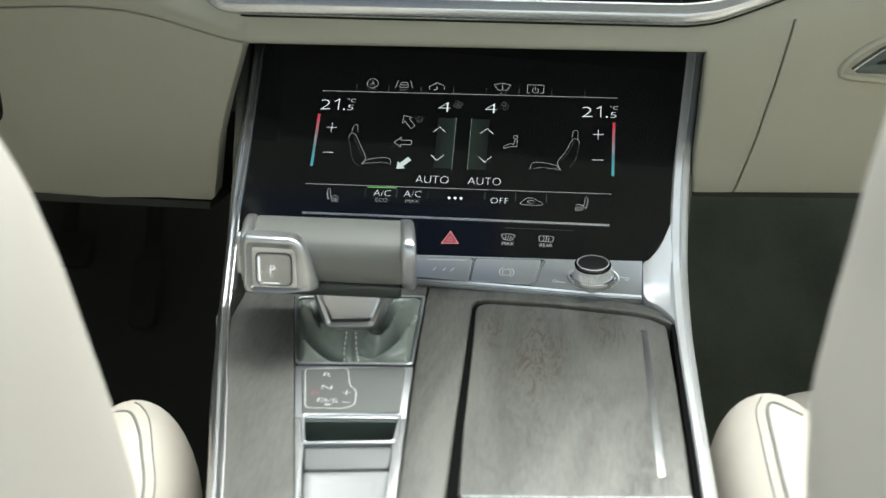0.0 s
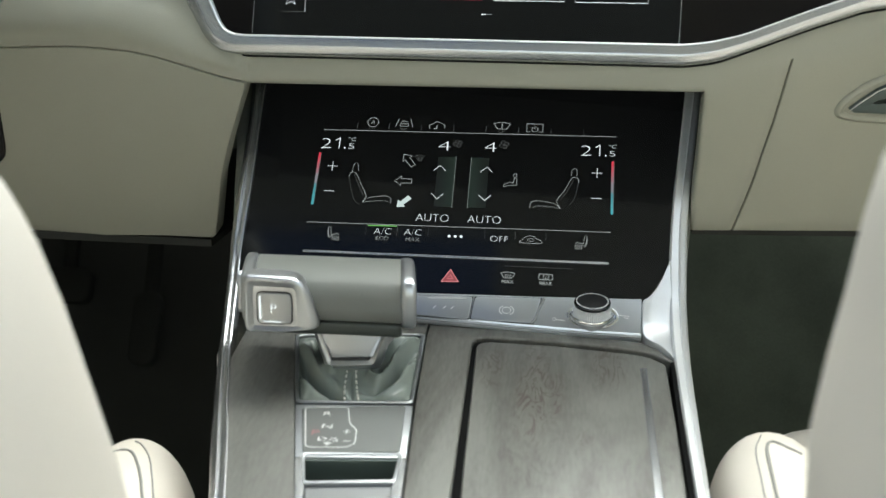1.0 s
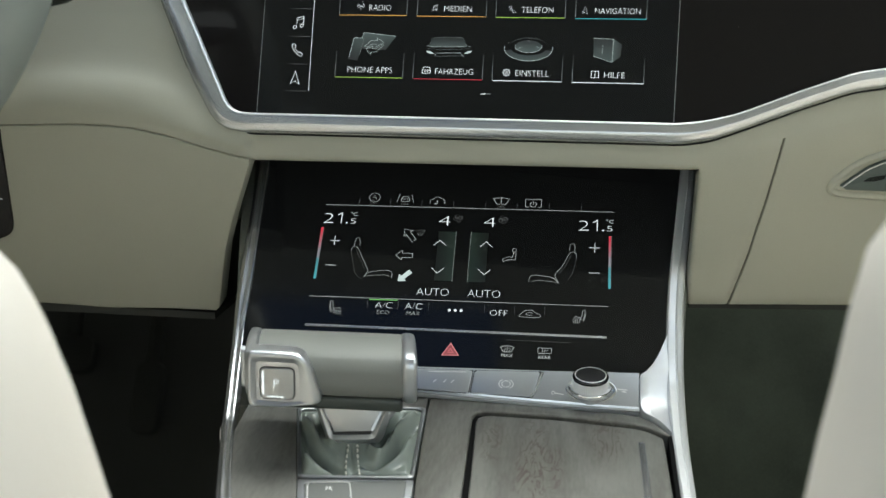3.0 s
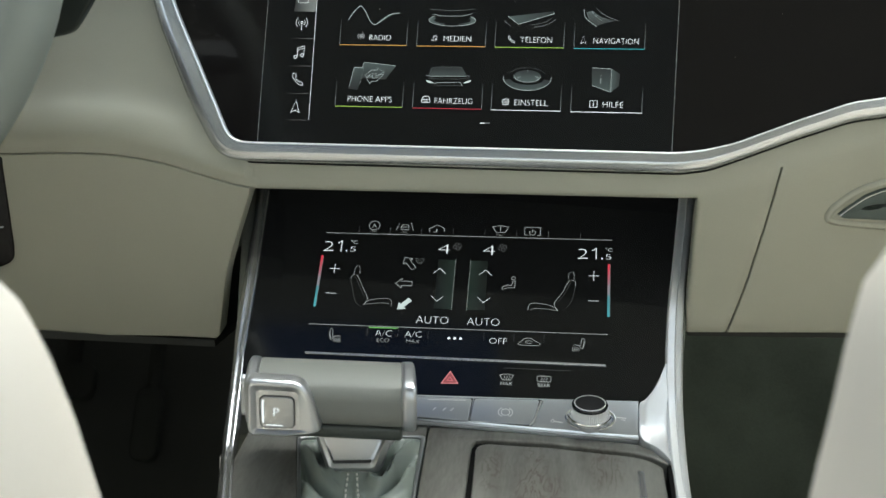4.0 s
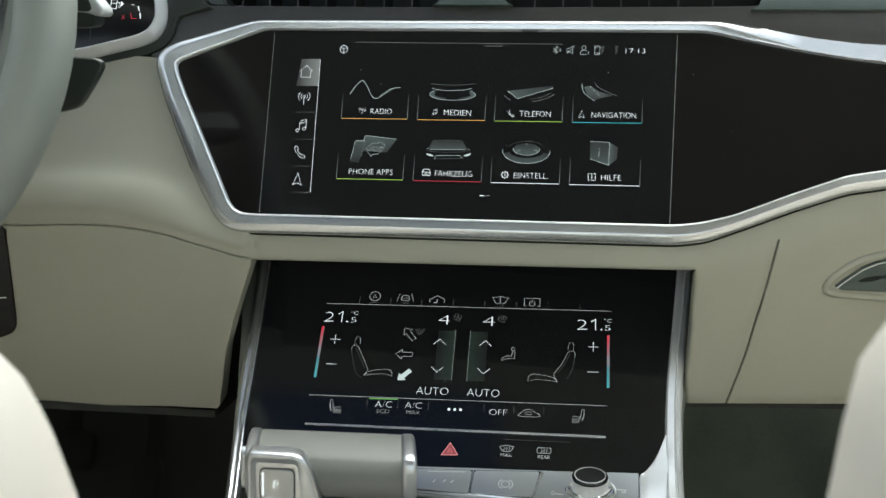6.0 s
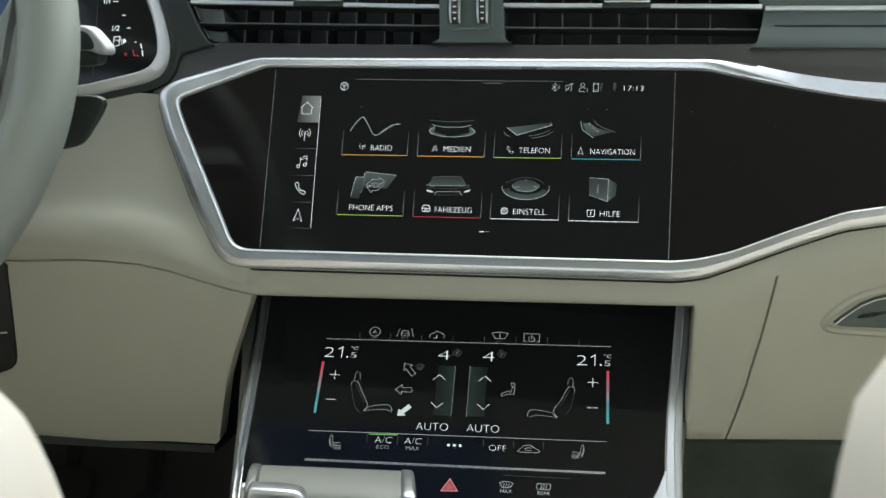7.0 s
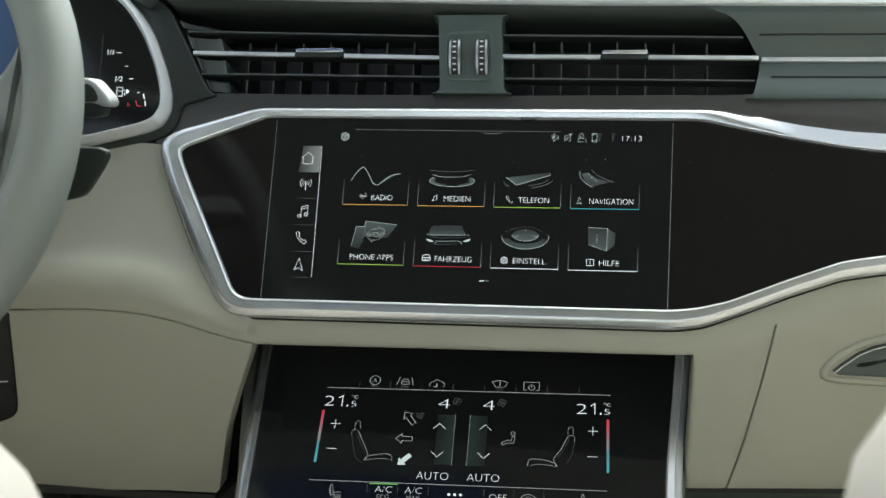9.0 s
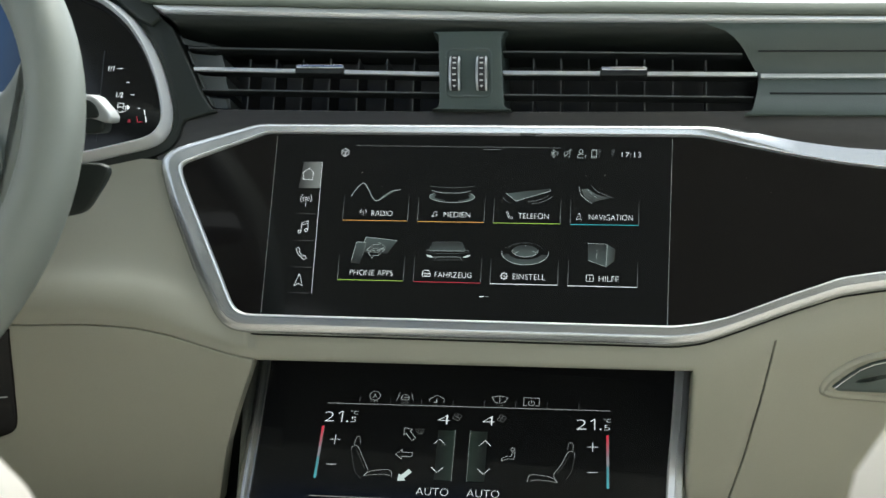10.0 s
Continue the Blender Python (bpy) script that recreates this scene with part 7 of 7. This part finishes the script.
paddle = [(-250, 786), (-191, 784.5), (-186.5, 781.4), (-190, 774), (-199, 760.5), (-203, 757), (-216, 754), (-250, 757)]
part("shift_paddle", plate(PD, fillet(paddle, 2, 1), -2.5, 2.5, 1.5), SAGE_DARK, wheel, "dark grey-green shift paddle")

stalk = thing("indicator_stalk", (-0.26, -0.12, 0.80), "pale silver indicator stalk with a dark button", "stalk")
st = basis((0, -0.118, 0), (1, 0, 0), (0, 0, 1), (0, -1, 0))
grip_out = fillet([(-300, 825), (-212.5, 823.6), (-205.5, 823.0), (-200.6, 817.6), (-195.9, 812), (-195.3, 808.8), (-197.1, 806.9), (-201.0, 807.4), (-206, 809.4), (-300, 810)], 2, 2)
under = fillet([(-300, 813), (-206, 812), (-200.0, 809.5), (-200.4, 804.3), (-202, 801.4), (-212, 800.6), (-300, 801)], 1.5, 2)
part("underside", plate(st, under, -5, 6.6, 2.0), SAGE_DARK, stalk, "dark underside of the stalk")
part("handle", plate(st, grip_out, -5.5, 8.5, 2.2), mat("stalk_silver", (0.44, 0.45, 0.445), 0.4, 0.2, vary=0.03), stalk, "pale silver stalk")
part("end_button", plate(st, fillet([(-240, 821), (-208.4, 820.4), (-204.6, 817.6), (-202.0, 812), (-203.4, 809.8), (-240, 809.9)], 1.5, 2), 6, 9.2, 1.0), SAGE_DARK, stalk, "dark grey end button")

# ---- small fittings ----
sw2 = thing("light_switch_panel", (-0.34, -0.03, 0.60), "glossy black light switch panel with a pale mark", "switch panel")
part("panel", plate(KNEE, fillet([(-400, 150), (-307, 133), (-308.1, 127.1), (-310.3, 96.2), (-313.2, 60.7), (-315.9, 53.3), (-323.1, 49.2), (-400, 24)], 3, 1), -6, 1.5, 1), GLOSS, sw2)
lit("mark", stroke(KNEE, [(-324, 79.6), (-316.6, 80.5)], 0.9, 1.9), PRINT, sw2, "short pale mark")
handle = thing("glovebox_handle", (0.25, -0.04, 0.655), "grey-green glovebox handle in a rounded recess", "handle")
h_out = fillet([(221.9, 98.8), (222.6, 104.2), (227.9, 110.4), (237.5, 118.5), (249, 124), (262, 126.8), (300, 132), (345, 124), (345, 88), (300, 88.5), (264, 91.6), (233, 93.8), (224.6, 95.6)], 3, 2)
part("recess_rim", loft(GLOVE, [[(*p, -3) for p in h_out], [(*p, 0.4) for p in h_out], [(*p, 1.6) for p in inset(h_out, 0.8)], [(*p, 2.4) for p in inset(h_out, 2.0)], [(*p, 2.2) for p in inset(h_out, 3.2)], [(*p, 1.4) for p in inset(h_out, 4.2)], [(*p, 0.5) for p in inset(h_out, 4.8)]], cap0=False), CREAM, handle, "soft cream rim")
pull = [(229.7, 102.7), (235.1, 107.8), (244.7, 115.5), (253, 119.4), (262, 121.6), (300, 125), (335, 118), (335, 96), (300, 97), (263.2, 99.2), (233, 100.6)]
part("pull", loft(GLOVE, [[(*p, -1) for p in pull], [(*p, 2.6) for p in pull], [(*p, 3.0) for p in inset(pull, 0.8)], [(p[0], p[1], 2.6) for p in inset(pull, 3.2)], [(p[0], p[1], 2.3) for p in inset(pull, 6)]]), SAGE, handle, "hollowed grey-green pull")
# hair-thin chrome line added as the glint along the pull's upper edge
part("pull_glint", tube([P3(GLOVE, u, v, 2.9) for u, v in ((230.6, 102.4), (235.4, 106.9), (244.9, 114.6), (253.2, 118.5), (262, 120.6), (300, 124))], 0.0004, 8), CHROME, handle, "thin bright line standing in for the glint on the pull")

# pedals in the driver's footwell
pedals = thing("pedals", (-0.30, 0.25, FLOOR_Z), "dark pedals with steel faces in the footwell", "pedals")
for x, z, w, h in ((-0.40, 0.415, 0.026, 0.017), (-0.325, 0.375, 0.013, 0.035)):
    pl = basis((x, 0.26, z), (1, 0, 0), (0, 0.5, 0.866), (0, -0.866, 0.5))
    part("pedal_pad", plate(pl, rect(-w * 1000, -h * 1000, w * 1000, h * 1000, 6), -8, 4, 2), RUBBER, pedals)
    part("pedal_arm", tube([(x, 0.27, z), (x, 0.33, z + 0.12), (x, 0.36, z + 0.24)], 0.008, 8), RUBBER, pedals)
